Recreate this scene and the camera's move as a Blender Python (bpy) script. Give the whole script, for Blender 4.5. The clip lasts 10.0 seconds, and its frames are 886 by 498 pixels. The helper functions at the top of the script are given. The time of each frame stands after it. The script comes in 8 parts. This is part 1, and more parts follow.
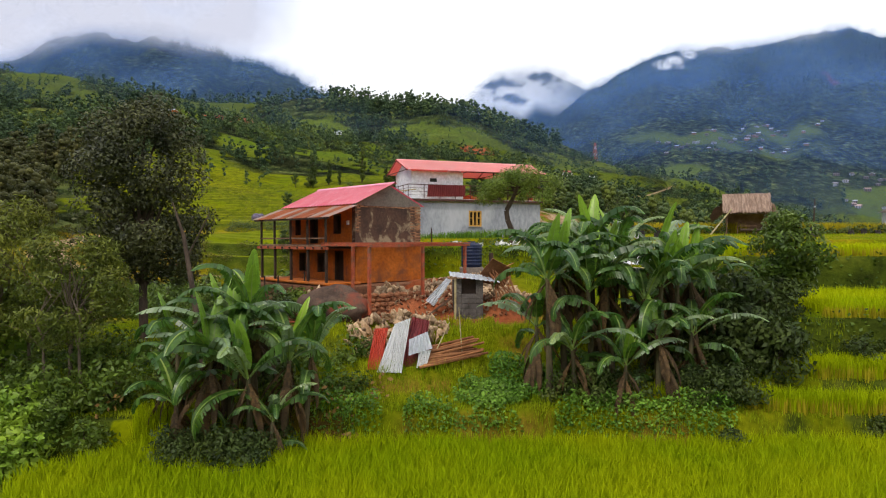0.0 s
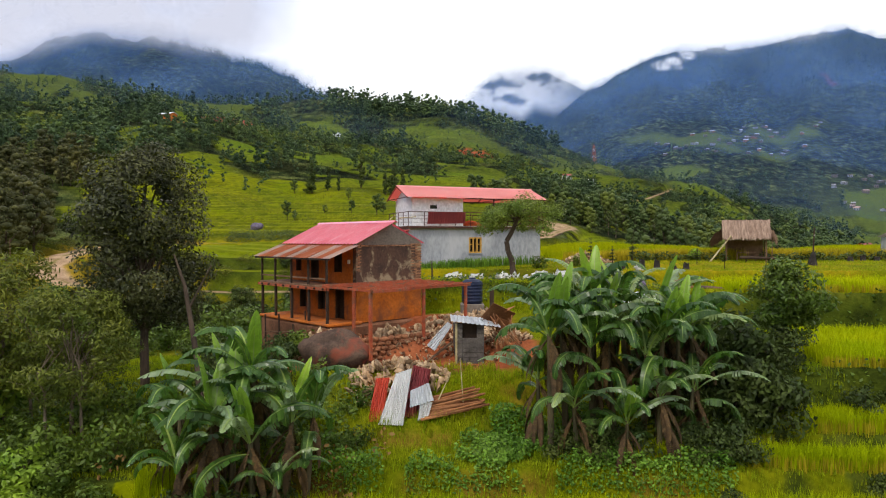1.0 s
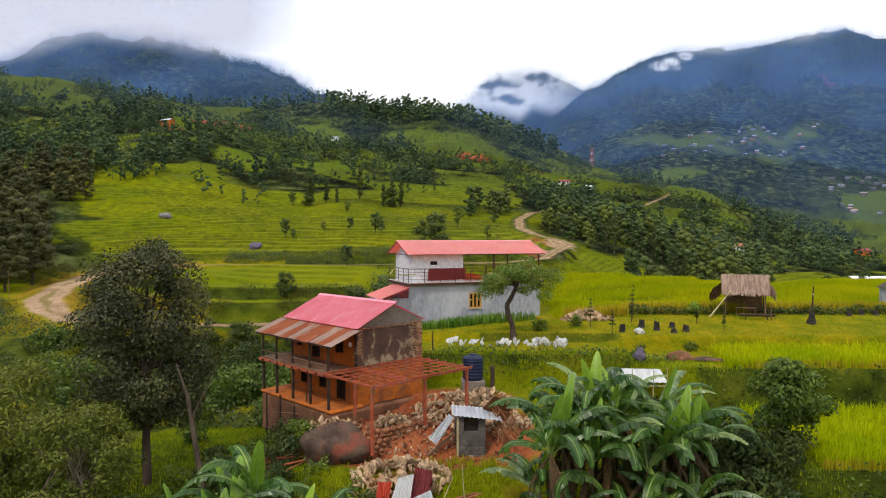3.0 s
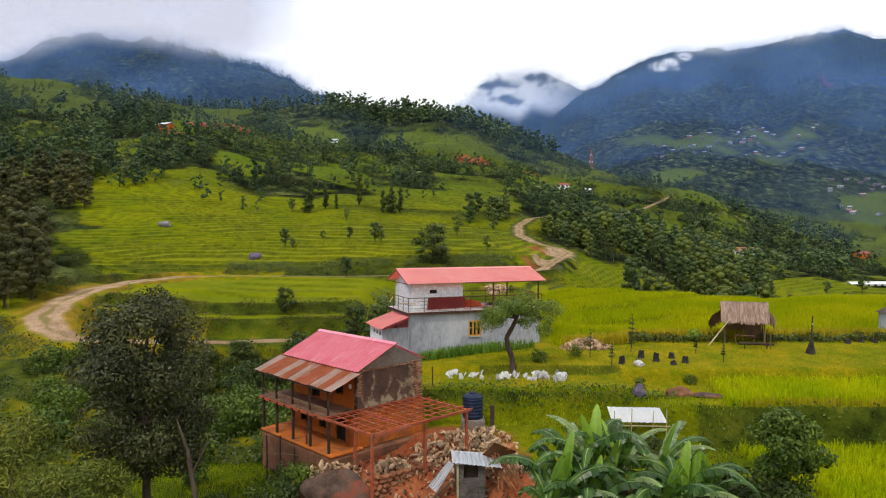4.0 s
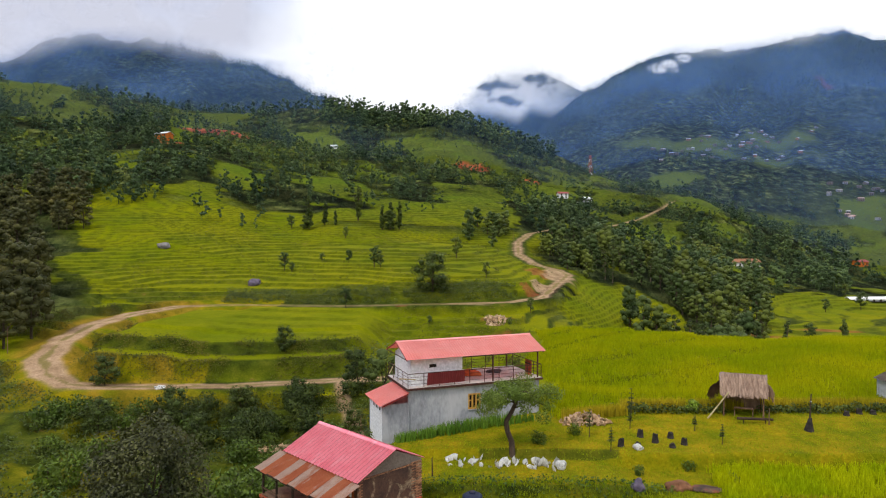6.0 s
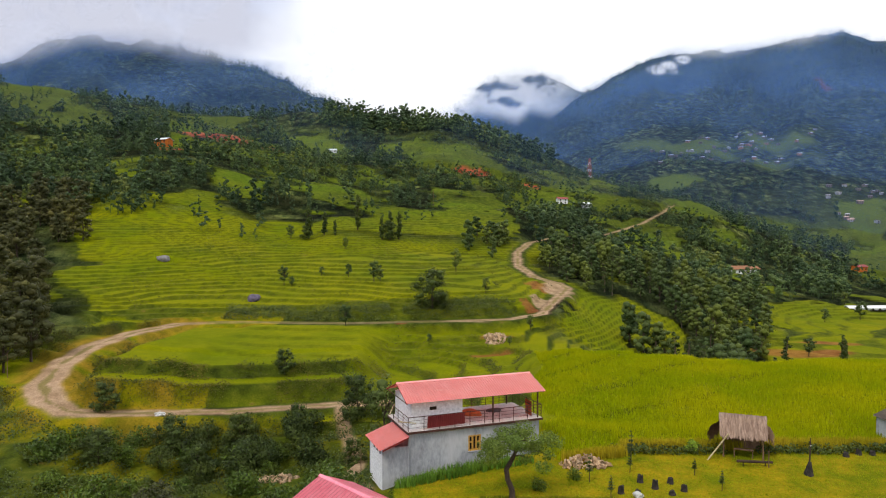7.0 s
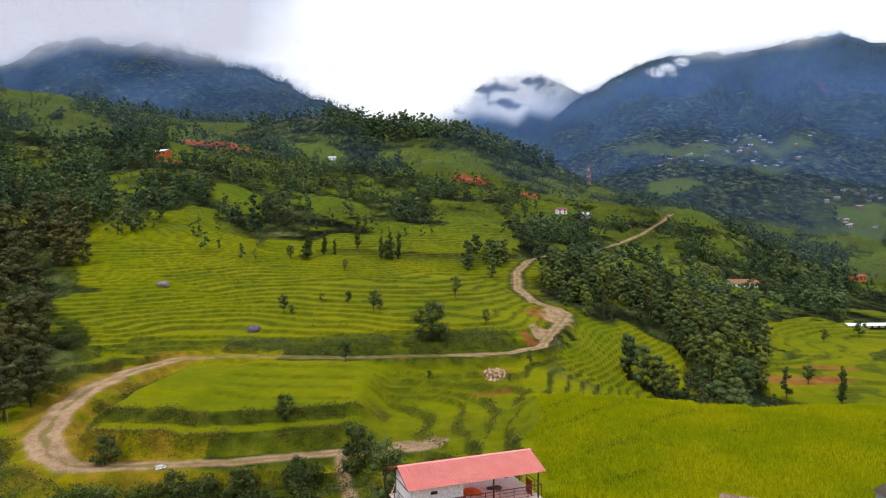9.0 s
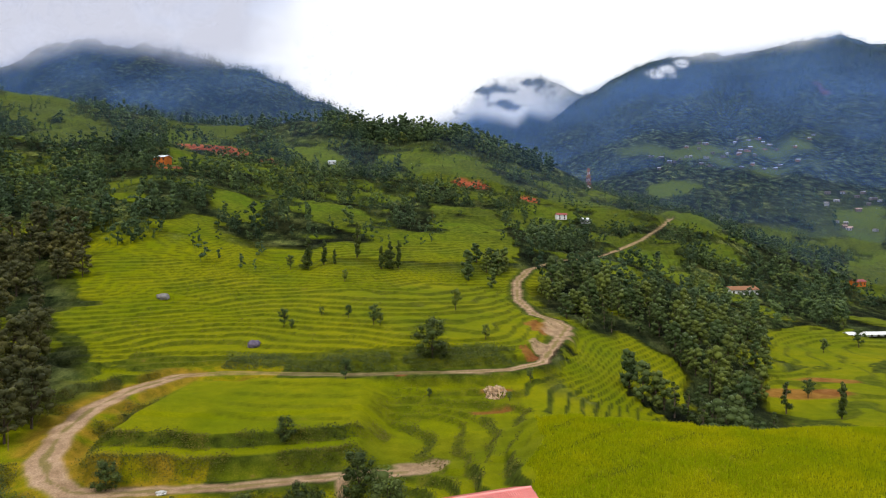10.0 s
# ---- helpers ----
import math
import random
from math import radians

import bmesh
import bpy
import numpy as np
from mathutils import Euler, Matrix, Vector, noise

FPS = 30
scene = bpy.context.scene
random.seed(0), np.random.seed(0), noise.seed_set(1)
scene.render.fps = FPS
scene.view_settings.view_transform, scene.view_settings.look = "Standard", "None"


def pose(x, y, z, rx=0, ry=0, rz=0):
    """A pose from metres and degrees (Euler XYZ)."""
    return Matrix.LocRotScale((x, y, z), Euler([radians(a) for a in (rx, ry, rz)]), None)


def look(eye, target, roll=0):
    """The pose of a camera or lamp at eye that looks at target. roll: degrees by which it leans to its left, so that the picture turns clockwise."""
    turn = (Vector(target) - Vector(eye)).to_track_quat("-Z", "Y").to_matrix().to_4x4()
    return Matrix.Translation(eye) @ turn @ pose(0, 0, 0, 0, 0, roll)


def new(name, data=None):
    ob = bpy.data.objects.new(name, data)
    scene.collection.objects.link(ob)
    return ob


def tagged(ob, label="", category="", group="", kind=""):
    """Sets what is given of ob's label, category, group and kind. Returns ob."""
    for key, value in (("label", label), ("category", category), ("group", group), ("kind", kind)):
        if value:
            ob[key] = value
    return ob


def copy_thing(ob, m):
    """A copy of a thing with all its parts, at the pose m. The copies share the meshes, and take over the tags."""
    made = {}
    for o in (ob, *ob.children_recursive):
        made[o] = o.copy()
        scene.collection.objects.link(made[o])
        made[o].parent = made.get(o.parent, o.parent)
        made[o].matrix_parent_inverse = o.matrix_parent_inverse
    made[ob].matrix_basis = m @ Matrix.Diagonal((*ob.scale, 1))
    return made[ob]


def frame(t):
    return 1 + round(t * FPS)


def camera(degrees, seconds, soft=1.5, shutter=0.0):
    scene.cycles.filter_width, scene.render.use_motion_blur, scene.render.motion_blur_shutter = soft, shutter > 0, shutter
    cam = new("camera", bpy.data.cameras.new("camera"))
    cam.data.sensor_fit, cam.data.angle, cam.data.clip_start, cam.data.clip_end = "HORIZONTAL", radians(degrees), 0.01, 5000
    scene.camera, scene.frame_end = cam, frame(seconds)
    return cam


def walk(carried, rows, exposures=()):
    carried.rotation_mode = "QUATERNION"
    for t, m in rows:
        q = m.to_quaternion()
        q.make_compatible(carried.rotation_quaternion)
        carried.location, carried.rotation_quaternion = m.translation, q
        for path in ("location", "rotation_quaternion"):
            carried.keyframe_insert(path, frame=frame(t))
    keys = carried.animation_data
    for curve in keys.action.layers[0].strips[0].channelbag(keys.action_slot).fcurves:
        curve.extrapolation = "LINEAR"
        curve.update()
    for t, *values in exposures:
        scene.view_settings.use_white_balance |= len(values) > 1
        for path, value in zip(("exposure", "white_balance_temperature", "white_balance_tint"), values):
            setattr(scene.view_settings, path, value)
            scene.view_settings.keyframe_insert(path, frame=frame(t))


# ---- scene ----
cam = camera(68.0, 10.0, 1.15)
ROWS = [
    (0.0, 0.000, 0.006, 3.200, 0.356, -0.816, 0.029),
    (0.5, -0.060, -0.003, 4.109, 0.287, -0.820, -0.011),
    (1.0, -0.104, 0.001, 5.166, 0.242, -0.833, -0.021),
    (1.5, -0.147, -0.002, 6.224, 0.194, -0.855, -0.031),
    (2.0, -0.193, -0.003, 7.249, 0.153, -0.882, -0.036),
    (2.5, -0.232, 0.001, 8.290, 0.109, -0.907, -0.043),
    (4.0, -0.286, -0.000, 11.429, 0.004, -0.942, 0.006),
    (4.5, -0.287, 0.000, 12.533, -0.006, -0.957, -0.000),
    (5.0, -0.277, -0.002, 13.815, -0.017, -0.977, 0.029),
    (5.5, -0.299, 0.002, 15.329, -0.043, -0.987, 0.000),
    (7.0, -0.385, -0.001, 19.962, -0.133, -0.952, -0.008),
    (7.5, -0.411, -0.001, 21.535, -0.148, -0.948, 0.016),
    (8.0, -0.440, -0.001, 23.089, -0.159, -0.948, 0.013),
    (8.5, -0.464, -0.002, 24.594, -0.186, -0.949, 0.001),
    (9.0, -0.504, 0.004, 26.181, -0.207, -0.942, 0.021),
    (9.5, -0.548, -0.001, 27.690, -0.230, -0.928, 0.013),
    (10.0, -0.599, 0.000, 29.199, -0.238, -0.908, 0.021),
]
walk(cam, [(t, pose(x, y, z, 90 + pitch, roll, yaw)) for t, x, y, z, yaw, pitch, roll in ROWS],
     ((0.0, 0.06), (2.5, 0.05), (5.0, -0.04), (7.0, -0.06), (10.0, -0.06)))

# ---- light: a bright, half-overcast monsoon sky, the sun veiled, from the left behind the camera ----
SUN_ELEV, SUN_AZ = 52.0, 215.0   # degrees; azimuth clockwise from north (the camera looks north)
world = bpy.data.worlds.new("sky")
scene.world = world
world.use_nodes = True
wn, wl = world.node_tree.nodes, world.node_tree.links
wn.clear()
w_out = wn.new("ShaderNodeOutputWorld")
sky = wn.new("ShaderNodeTexSky")
sky.sky_type, sky.sun_disc = "NISHITA", False
sky.sun_elevation, sky.sun_rotation = radians(SUN_ELEV), radians(SUN_AZ)
bg_sky, bg_cloud = wn.new("ShaderNodeBackground"), wn.new("ShaderNodeBackground")
bg_sky.inputs["Strength"].default_value = 0.12
wl.new(sky.outputs[0], bg_sky.inputs["Color"])
coord = wn.new("ShaderNodeTexCoord")
stretch = wn.new("ShaderNodeMapping")
stretch.inputs["Scale"].default_value = (1.0, 1.0, 2.6)
stretch.inputs["Location"].default_value = (0.35, 0.1, 0.2)
wl.new(coord.outputs["Generated"], stretch.inputs["Vector"])
puffs = wn.new("ShaderNodeTexNoise")
puffs.inputs["Scale"].default_value, puffs.inputs["Detail"].default_value = 2.6, 7.0
puffs.inputs["Roughness"].default_value = 0.55
wl.new(stretch.outputs[0], puffs.inputs["Vector"])
tone = wn.new("ShaderNodeValToRGB")
tone.color_ramp.elements[0].position, tone.color_ramp.elements[0].color = 0.34, (0.64, 0.69, 0.82, 1)
tone.color_ramp.elements[1].position, tone.color_ramp.elements[1].color = 0.52, (1.0, 1.0, 1.0, 1)
wl.new(puffs.outputs[0], tone.inputs[0])
# the cloud is thicker and greyer towards the west
side = wn.new("ShaderNodeSeparateXYZ")
wl.new(coord.outputs["Generated"], side.inputs[0])
west = wn.new("ShaderNodeMapRange")
west.inputs["From Min"].default_value, west.inputs["From Max"].default_value = -0.55, -0.12
west.inputs["To Min"].default_value, west.inputs["To Max"].default_value = 0.0, 1.0
wl.new(side.outputs[0], west.inputs["Value"])
thick = wn.new("ShaderNodeMix")
thick.data_type, thick.blend_type = "RGBA", "MULTIPLY"
thick.inputs[0].default_value = 1.0
grey = wn.new("ShaderNodeValToRGB")
grey.color_ramp.elements[0].color, grey.color_ramp.elements[1].color = (0.50, 0.53, 0.67, 1), (1, 1, 1, 1)
wl.new(west.outputs[0], grey.inputs[0])
wl.new(tone.outputs[0], thick.inputs[6])
wl.new(grey.outputs[0], thick.inputs[7])
wl.new(thick.outputs[2], bg_cloud.inputs["Color"])
bg_cloud.inputs["Strength"].default_value = 1.42
w_mix = wn.new("ShaderNodeMixShader")
w_mix.inputs[0].default_value = 0.93
wl.new(bg_sky.outputs[0], w_mix.inputs[1])
wl.new(bg_cloud.outputs[0], w_mix.inputs[2])
wl.new(w_mix.outputs[0], w_out.inputs[0])

sun_data = bpy.data.lights.new("sun", "SUN")
sun_data.energy, sun_data.angle, sun_data.color = 2.0, radians(12), (1.0, 0.93, 0.80)
sun_lamp = new("sun", sun_data)
az, el = radians(SUN_AZ), radians(SUN_ELEV)
toward = Vector((math.sin(az) * math.cos(el), math.cos(az) * math.cos(el), math.sin(el)))
sun_lamp.matrix_world = look(toward * 60, (0, 0, 0))

# ---- materials ----
def nodes_of(name):
    m = bpy.data.materials.new(name)
    m.use_nodes = True
    n, l = m.node_tree.nodes, m.node_tree.links
    return m, n, l, n["Principled BSDF"]


def noise_node(n, l, scale, detail=4.0, rough=0.55, vector=None, distort=0.0):
    t = n.new("ShaderNodeTexNoise")
    t.inputs["Scale"].default_value, t.inputs["Detail"].default_value = scale, detail
    t.inputs["Roughness"].default_value, t.inputs["Distortion"].default_value = rough, distort
    if vector is not None:
        l.new(vector, t.inputs["Vector"])
    return t.outputs[0]


def ramp_node(n, l, fac, stops):
    r = n.new("ShaderNodeValToRGB")
    while len(r.color_ramp.elements) < len(stops):
        r.color_ramp.elements.new(0.5)
    for e, (p, c) in zip(r.color_ramp.elements, stops):
        e.position, e.color = p, (*c, 1)
    l.new(fac, r.inputs[0])
    return r.outputs[0]


def mix_node(n, l, fac, a, b, mode="MIX"):
    m = n.new("ShaderNodeMix")
    m.data_type, m.blend_type = "RGBA", mode
    if isinstance(fac, float):
        m.inputs[0].default_value = fac
    else:
        l.new(fac, m.inputs[0])
    for sock, v in ((m.inputs[6], a), (m.inputs[7], b)):
        if isinstance(v, tuple):
            sock.default_value = (*v, 1)
        else:
            l.new(v, sock)
    return m.outputs[2]


def math_node(n, l, op, a, b):
    m = n.new("ShaderNodeMath")
    m.operation = op
    for sock, v in ((m.inputs[0], a), (m.inputs[1], b)):
        if isinstance(v, (int, float)):
            sock.default_value = v
        else:
            l.new(v, sock)
    return m.outputs[0]


def surface(name, c1, c2, scale, rough=0.9, metal=0.0, bump=0.25, fine=None, wear=None, wear_scale=1.0, wear_at=(0.5, 0.62),
            stretch=(1, 1, 1), spread=0.0, island=0.0, coords="Object"):
    """Two colours over coarse and fine noise, patches of wear, relief; spread varies by object, island by loose piece."""
    m, n, l, p = nodes_of(name)
    tc = n.new("ShaderNodeTexCoord")
    mp = n.new("ShaderNodeMapping")
    mp.inputs["Scale"].default_value = stretch
    l.new(tc.outputs[coords], mp.inputs["Vector"])
    v = mp.outputs[0]
    coarse = noise_node(n, l, scale, 5, 0.6, v)
    grain = noise_node(n, l, fine or scale * 9, 4, 0.65, v)
    col = ramp_node(n, l, coarse, [(0.36, c1), (0.64, c2)])
    shade = ramp_node(n, l, grain, [(0.3, (0.72, 0.72, 0.72)), (0.7, (1.18, 1.18, 1.18))])
    col = mix_node(n, l, 1.0, col, shade, "MULTIPLY")
    if wear:
        w = noise_node(n, l, wear_scale, 6, 0.62, v, 0.4)
        wf = ramp_node(n, l, w, [(wear_at[0], (0, 0, 0)), (wear_at[1], (1, 1, 1))])
        col = mix_node(n, l, wf, col, wear)
    if spread or island:
        if island:
            src = n.new("ShaderNodeNewGeometry").outputs["Random Per Island"]
        else:
            src = n.new("ShaderNodeObjectInfo").outputs["Random"]
        k = spread or island
        vary = ramp_node(n, l, src, [(0.0, (1 - k, 1 - k, 1 - k)), (1.0, (1 + k, 1 + k * 0.9, 1 + k * 0.6))])
        col = mix_node(n, l, 1.0, col, vary, "MULTIPLY")
    l.new(col, p.inputs["Base Color"])
    p.inputs["Roughness"].default_value, p.inputs["Metallic"].default_value = rough, metal
    p.inputs["Specular IOR Level"].default_value = 0.25
    if bump:
        b = n.new("ShaderNodeBump")
        b.inputs["Strength"].default_value, b.inputs["Distance"].default_value = bump, 0.03
        l.new(grain, b.inputs["Height"])
        l.new(b.outputs[0], p.inputs["Normal"])
    return m


def foliage(name, c1, c2, island=0.35, clear=0.25, gloss=0.45, scale=0.6, spec=0.2, by_tree=False, tones=0.2):
    m, n, l, p = nodes_of(name)
    tc = n.new("ShaderNodeTexCoord")
    coarse = noise_node(n, l, scale, 3, 0.5, tc.outputs["Object"])
    col = ramp_node(n, l, coarse, [(0.35, c1), (0.65, c2)])
    src = n.new("ShaderNodeNewGeometry").outputs["Random Per Island"]
    vary = ramp_node(n, l, src, [(0.0, (1 - island, 1 - island, 1 - island)), (1.0, (1 + island, 1 + island, 1 + island * 0.5))])
    col = mix_node(n, l, 1.0, col, vary, "MULTIPLY")
    if by_tree:
        at = n.new("ShaderNodeAttribute")
        at.attribute_name = "tree_tone"
        own = at.outputs["Fac"]
        tint = ramp_node(n, l, own, [(0.0, (0.50, 0.58, 0.66)), (0.45, (0.9, 0.95, 1.0)), (0.8, (1.35, 1.35, 1.0)), (1.0, (1.9, 1.55, 0.9))])
    else:
        own = n.new("ShaderNodeObjectInfo").outputs["Random"]
        tint = ramp_node(n, l, own, [(0.0, (1 - tones, 1 - 0.8 * tones, 1 - 0.75 * tones)), (0.5, (1.0, 1.0, 1.0)), (1.0, (1 + 1.1 * tones, 1 + 0.7 * tones, 1 - 0.5 * tones))])
    col = mix_node(n, l, 1.0, col, tint, "MULTIPLY")
    l.new(col, p.inputs["Base Color"])
    p.inputs["Roughness"].default_value = gloss
    p.inputs["Specular IOR Level"].default_value = spec
    tr = n.new("ShaderNodeBsdfTranslucent")
    l.new(col, tr.inputs["Color"])
    mx = n.new("ShaderNodeMixShader")
    mx.inputs[0].default_value = clear
    l.new(p.outputs[0], mx.inputs[1])
    l.new(tr.outputs[0], mx.inputs[2])
    l.new(mx.outputs[0], n["Material Output"].inputs["Surface"])
    return m


def corrugated_iron(name, c1, c2, stain=None, stain_at=(0.48, 0.6), rough=0.27, stripes=0.0):
    """Painted or rusting sheet metal; stripes: sheets of different age, side by side along y."""
    m, n, l, p = nodes_of(name)
    tc = n.new("ShaderNodeTexCoord")
    v = tc.outputs["Object"]
    col = ramp_node(n, l, noise_node(n, l, 0.9, 5, 0.6, v), [(0.35, c1), (0.65, c2)])
    if stain:
        mp = n.new("ShaderNodeMapping")
        mp.inputs["Scale"].default_value = (0.5, 1.6, 0.5)
        l.new(v, mp.inputs["Vector"])
        f = noise_node(n, l, 1.3, 5, 0.6, mp.outputs[0])
        if stripes:
            own = n.new("ShaderNodeObjectInfo").outputs["Random"]
            f = math_node(n, l, "ADD", math_node(n, l, "MULTIPLY", f, 1.0 - stripes), math_node(n, l, "MULTIPLY", own, stripes))
        col = mix_node(n, l, ramp_node(n, l, f, [(stain_at[0], (0, 0, 0)), (stain_at[1], (1, 1, 1))]), col, stain)
    g = noise_node(n, l, 24, 4, 0.6, v)
    col = mix_node(n, l, 1.0, col, ramp_node(n, l, g, [(0.3, (0.85, 0.85, 0.85)), (0.7, (1.08, 1.08, 1.08))]), "MULTIPLY")
    l.new(col, p.inputs["Base Color"])
    p.inputs["Roughness"].default_value = rough
    p.inputs["Specular IOR Level"].default_value = 0.5 if rough > 0.4 else 0.8
    return m


M_PINK = corrugated_iron("faded_red_roof_paint", (0.86, 0.20, 0.27), (0.90, 0.28, 0.35), (0.90, 0.42, 0.48), (0.56, 0.78))
M_SALMON = corrugated_iron("salmon_roof_paint", (0.91, 0.29, 0.26), (0.94, 0.34, 0.31), (0.93, 0.42, 0.38), (0.6, 0.8))
M_RUST_PALE = corrugated_iron("half_rusted_iron", (0.50, 0.35, 0.29), (0.60, 0.44, 0.37), (0.48, 0.14, 0.045), (0.50, 0.66), 0.7)
M_RUST_DEEP = corrugated_iron("deep_rust_iron", (0.44, 0.11, 0.04), (0.54, 0.17, 0.07), (0.55, 0.38, 0.32), (0.62, 0.74), 0.75)
M_ZINC = corrugated_iron("zinc_sheet", (0.62, 0.65, 0.70), (0.75, 0.78, 0.82), (0.45, 0.45, 0.47), (0.6, 0.75), 0.45)
M_WHITE_SHEET = corrugated_iron("white_sheet", (0.80, 0.81, 0.82), (0.86, 0.86, 0.86), (0.6, 0.58, 0.55), (0.68, 0.8), 0.5)
M_MAROON = corrugated_iron("maroon_sheet", (0.22, 0.025, 0.03), (0.30, 0.04, 0.04), (0.36, 0.08, 0.06), (0.6, 0.8), 0.6)
M_RED_SHEET = corrugated_iron("red_sheet", (0.60, 0.06, 0.03), (0.68, 0.10, 0.05), (0.35, 0.10, 0.05), (0.62, 0.8), 0.55)
M_OCHRE = surface("ochre_mud_plaster", (0.45, 0.112, 0.012), (0.58, 0.165, 0.024), 0.8, 0.95, 0, 0.35, wear=(0.24, 0.085, 0.036), wear_scale=1.1, wear_at=(0.47, 0.68))
M_GABLE = surface("weathered_plaster_over_brick", (0.075, 0.045, 0.035), (0.14, 0.075, 0.05), 1.2, 0.95, 0, 0.6, fine=9, wear=(0.36, 0.27, 0.17), wear_scale=1.3, wear_at=(0.52, 0.62))
M_BRICK = surface("old_brick", (0.26, 0.11, 0.06), (0.36, 0.19, 0.11), 2.0, 0.95, 0, 0.3, spread=0.45)
M_CEMENT_DARK = surface("dark_cement_render", (0.16, 0.13, 0.11), (0.22, 0.18, 0.15), 1.0, 0.95, 0, 0.3)
M_BLOCK = surface("dark_grey_block", (0.07, 0.06, 0.055), (0.15, 0.13, 0.12), 2.0, 0.95, 0, 0.5, wear=(0.24, 0.22, 0.2), wear_scale=2.5, wear_at=(0.58, 0.7))
M_CEMENT = surface("pale_grey_cement_render", (0.30, 0.31, 0.345), (0.40, 0.41, 0.45), 0.55, 0.92, 0, 0.2, wear=(0.50, 0.50, 0.53), wear_scale=0.5, wear_at=(0.52, 0.7), stretch=(1, 1, 0.45))
M_WHITEWASH = surface("white_paint", (0.74, 0.75, 0.78), (0.82, 0.83, 0.85), 0.7, 0.85, 0, 0.1)
M_SLAB = surface("concrete_slab", (0.48, 0.44, 0.43), (0.60, 0.56, 0.54), 0.9, 0.9, 0, 0.2)
M_RED_OXIDE = surface("red_oxide_paint", (0.34, 0.065, 0.028), (0.46, 0.11, 0.05), 2.5, 0.7, 0, 0.15, wear=(0.22, 0.10, 0.06), wear_scale=3)
M_BROWN_STEEL = surface("dark_brown_steel", (0.05, 0.022, 0.018), (0.09, 0.035, 0.028), 3, 0.55, 0, 0.1)
M_RED_PAINT = surface("red_brown_board_paint", (0.22, 0.02, 0.02), (0.28, 0.035, 0.03), 2, 0.6, 0, 0.1)
M_WOOD = surface("grey_brown_wood", (0.13, 0.075, 0.045), (0.22, 0.13, 0.08), 2.0, 0.9, 0, 0.3, stretch=(1, 1, 0.2))
M_DARK_WOOD = surface("dark_wood", (0.035, 0.022, 0.016), (0.07, 0.045, 0.03), 2.0, 0.9, 0, 0.3)
M_POLE = surface("cut_pole_wood", (0.22, 0.085, 0.035), (0.36, 0.16, 0.07), 2.2, 0.85, 0, 0.25, spread=0.35)
M_BAMBOO = surface("bamboo", (0.38, 0.30, 0.14), (0.50, 0.42, 0.24), 2.0, 0.7, 0, 0.15)
M_WINDOW_WOOD = surface("yellow_ochre_window_paint", (0.50, 0.26, 0.05), (0.58, 0.33, 0.08), 3.0, 0.6, 0, 0.1)
M_DARK_GLASS = surface("dark_window_glass", (0.012, 0.012, 0.014), (0.03, 0.026, 0.022), 1.5, 0.15, 0, 0.0)
# near-black colour that paints the shade inside openings
M_INSIDE = surface("dim_interior", (0.03, 0.02, 0.015), (0.05, 0.03, 0.02), 2, 0.95, 0, 0.1)
M_PLASTIC = surface("navy_plastic", (0.010, 0.016, 0.045), (0.016, 0.024, 0.06), 2.0, 0.45, 0, 0.05)
M_STONE = surface("buff_rubble_stone", (0.30, 0.19, 0.11), (0.50, 0.37, 0.25), 1.5, 0.95, 0, 0.4, island=0.4)
M_PALE_STONE = surface("white_painted_stone", (0.42, 0.42, 0.41), (0.70, 0.70, 0.69), 2.5, 0.9, 0, 0.4, wear=(0.14, 0.13, 0.1), wear_scale=3.5, wear_at=(0.52, 0.64), spread=0.1)
M_BOULDER = surface("grey_boulder", (0.050, 0.032, 0.024), (0.125, 0.080, 0.058), 1.3, 0.95, 0, 0.6, wear=(0.22, 0.06, 0.036), wear_scale=0.9, wear_at=(0.50, 0.64))
M_GREY_ROCK = surface("pale_grey_rock", (0.16, 0.145, 0.14), (0.25, 0.23, 0.23), 1.2, 0.95, 0, 0.4)
M_EARTH = surface("red_earth", (0.13, 0.06, 0.032), (0.24, 0.11, 0.06), 1.2, 1.0, 0, 0.6)
M_CLOD = surface("red_brown_clod", (0.12, 0.048, 0.026), (0.26, 0.115, 0.062), 1.5, 1.0, 0, 0.5, island=0.45)
M_THATCH = surface("weathered_thatch", (0.20, 0.13, 0.10), (0.38, 0.27, 0.21), 2.2, 1.0, 0, 0.6, fine=26, stretch=(3.5, 0.5, 0.5), island=0.25)
M_THATCH_DARK = surface("brown_straw", (0.16, 0.09, 0.06), (0.26, 0.16, 0.10), 2.5, 1.0, 0, 0.5)
M_BLACK_STONE = surface("dark_stump", (0.02, 0.017, 0.015), (0.05, 0.042, 0.038), 2.5, 0.95, 0, 0.5)
M_BARK = surface("dark_bark", (0.045, 0.032, 0.024), (0.10, 0.07, 0.05), 2.5, 0.95, 0, 0.5, stretch=(1, 1, 0.3))
M_BARK_PALE = surface("grey_bark", (0.10, 0.075, 0.05), (0.18, 0.14, 0.10), 2.5, 0.95, 0, 0.4, stretch=(1, 1, 0.3))
M_LEAF_DARK = foliage("dark_tree_leaf", (0.034, 0.054, 0.016), (0.084, 0.112, 0.028), 0.5, 0.2, 0.5, spec=0.15)
M_LEAF_MID = foliage("mid_green_leaf", (0.052, 0.096, 0.015), (0.118, 0.170, 0.026), 0.45, 0.25)
M_LEAF_LIGHT = foliage("fresh_green_leaf", (0.16, 0.27, 0.025), (0.28, 0.38, 0.04), 0.4, 0.3)
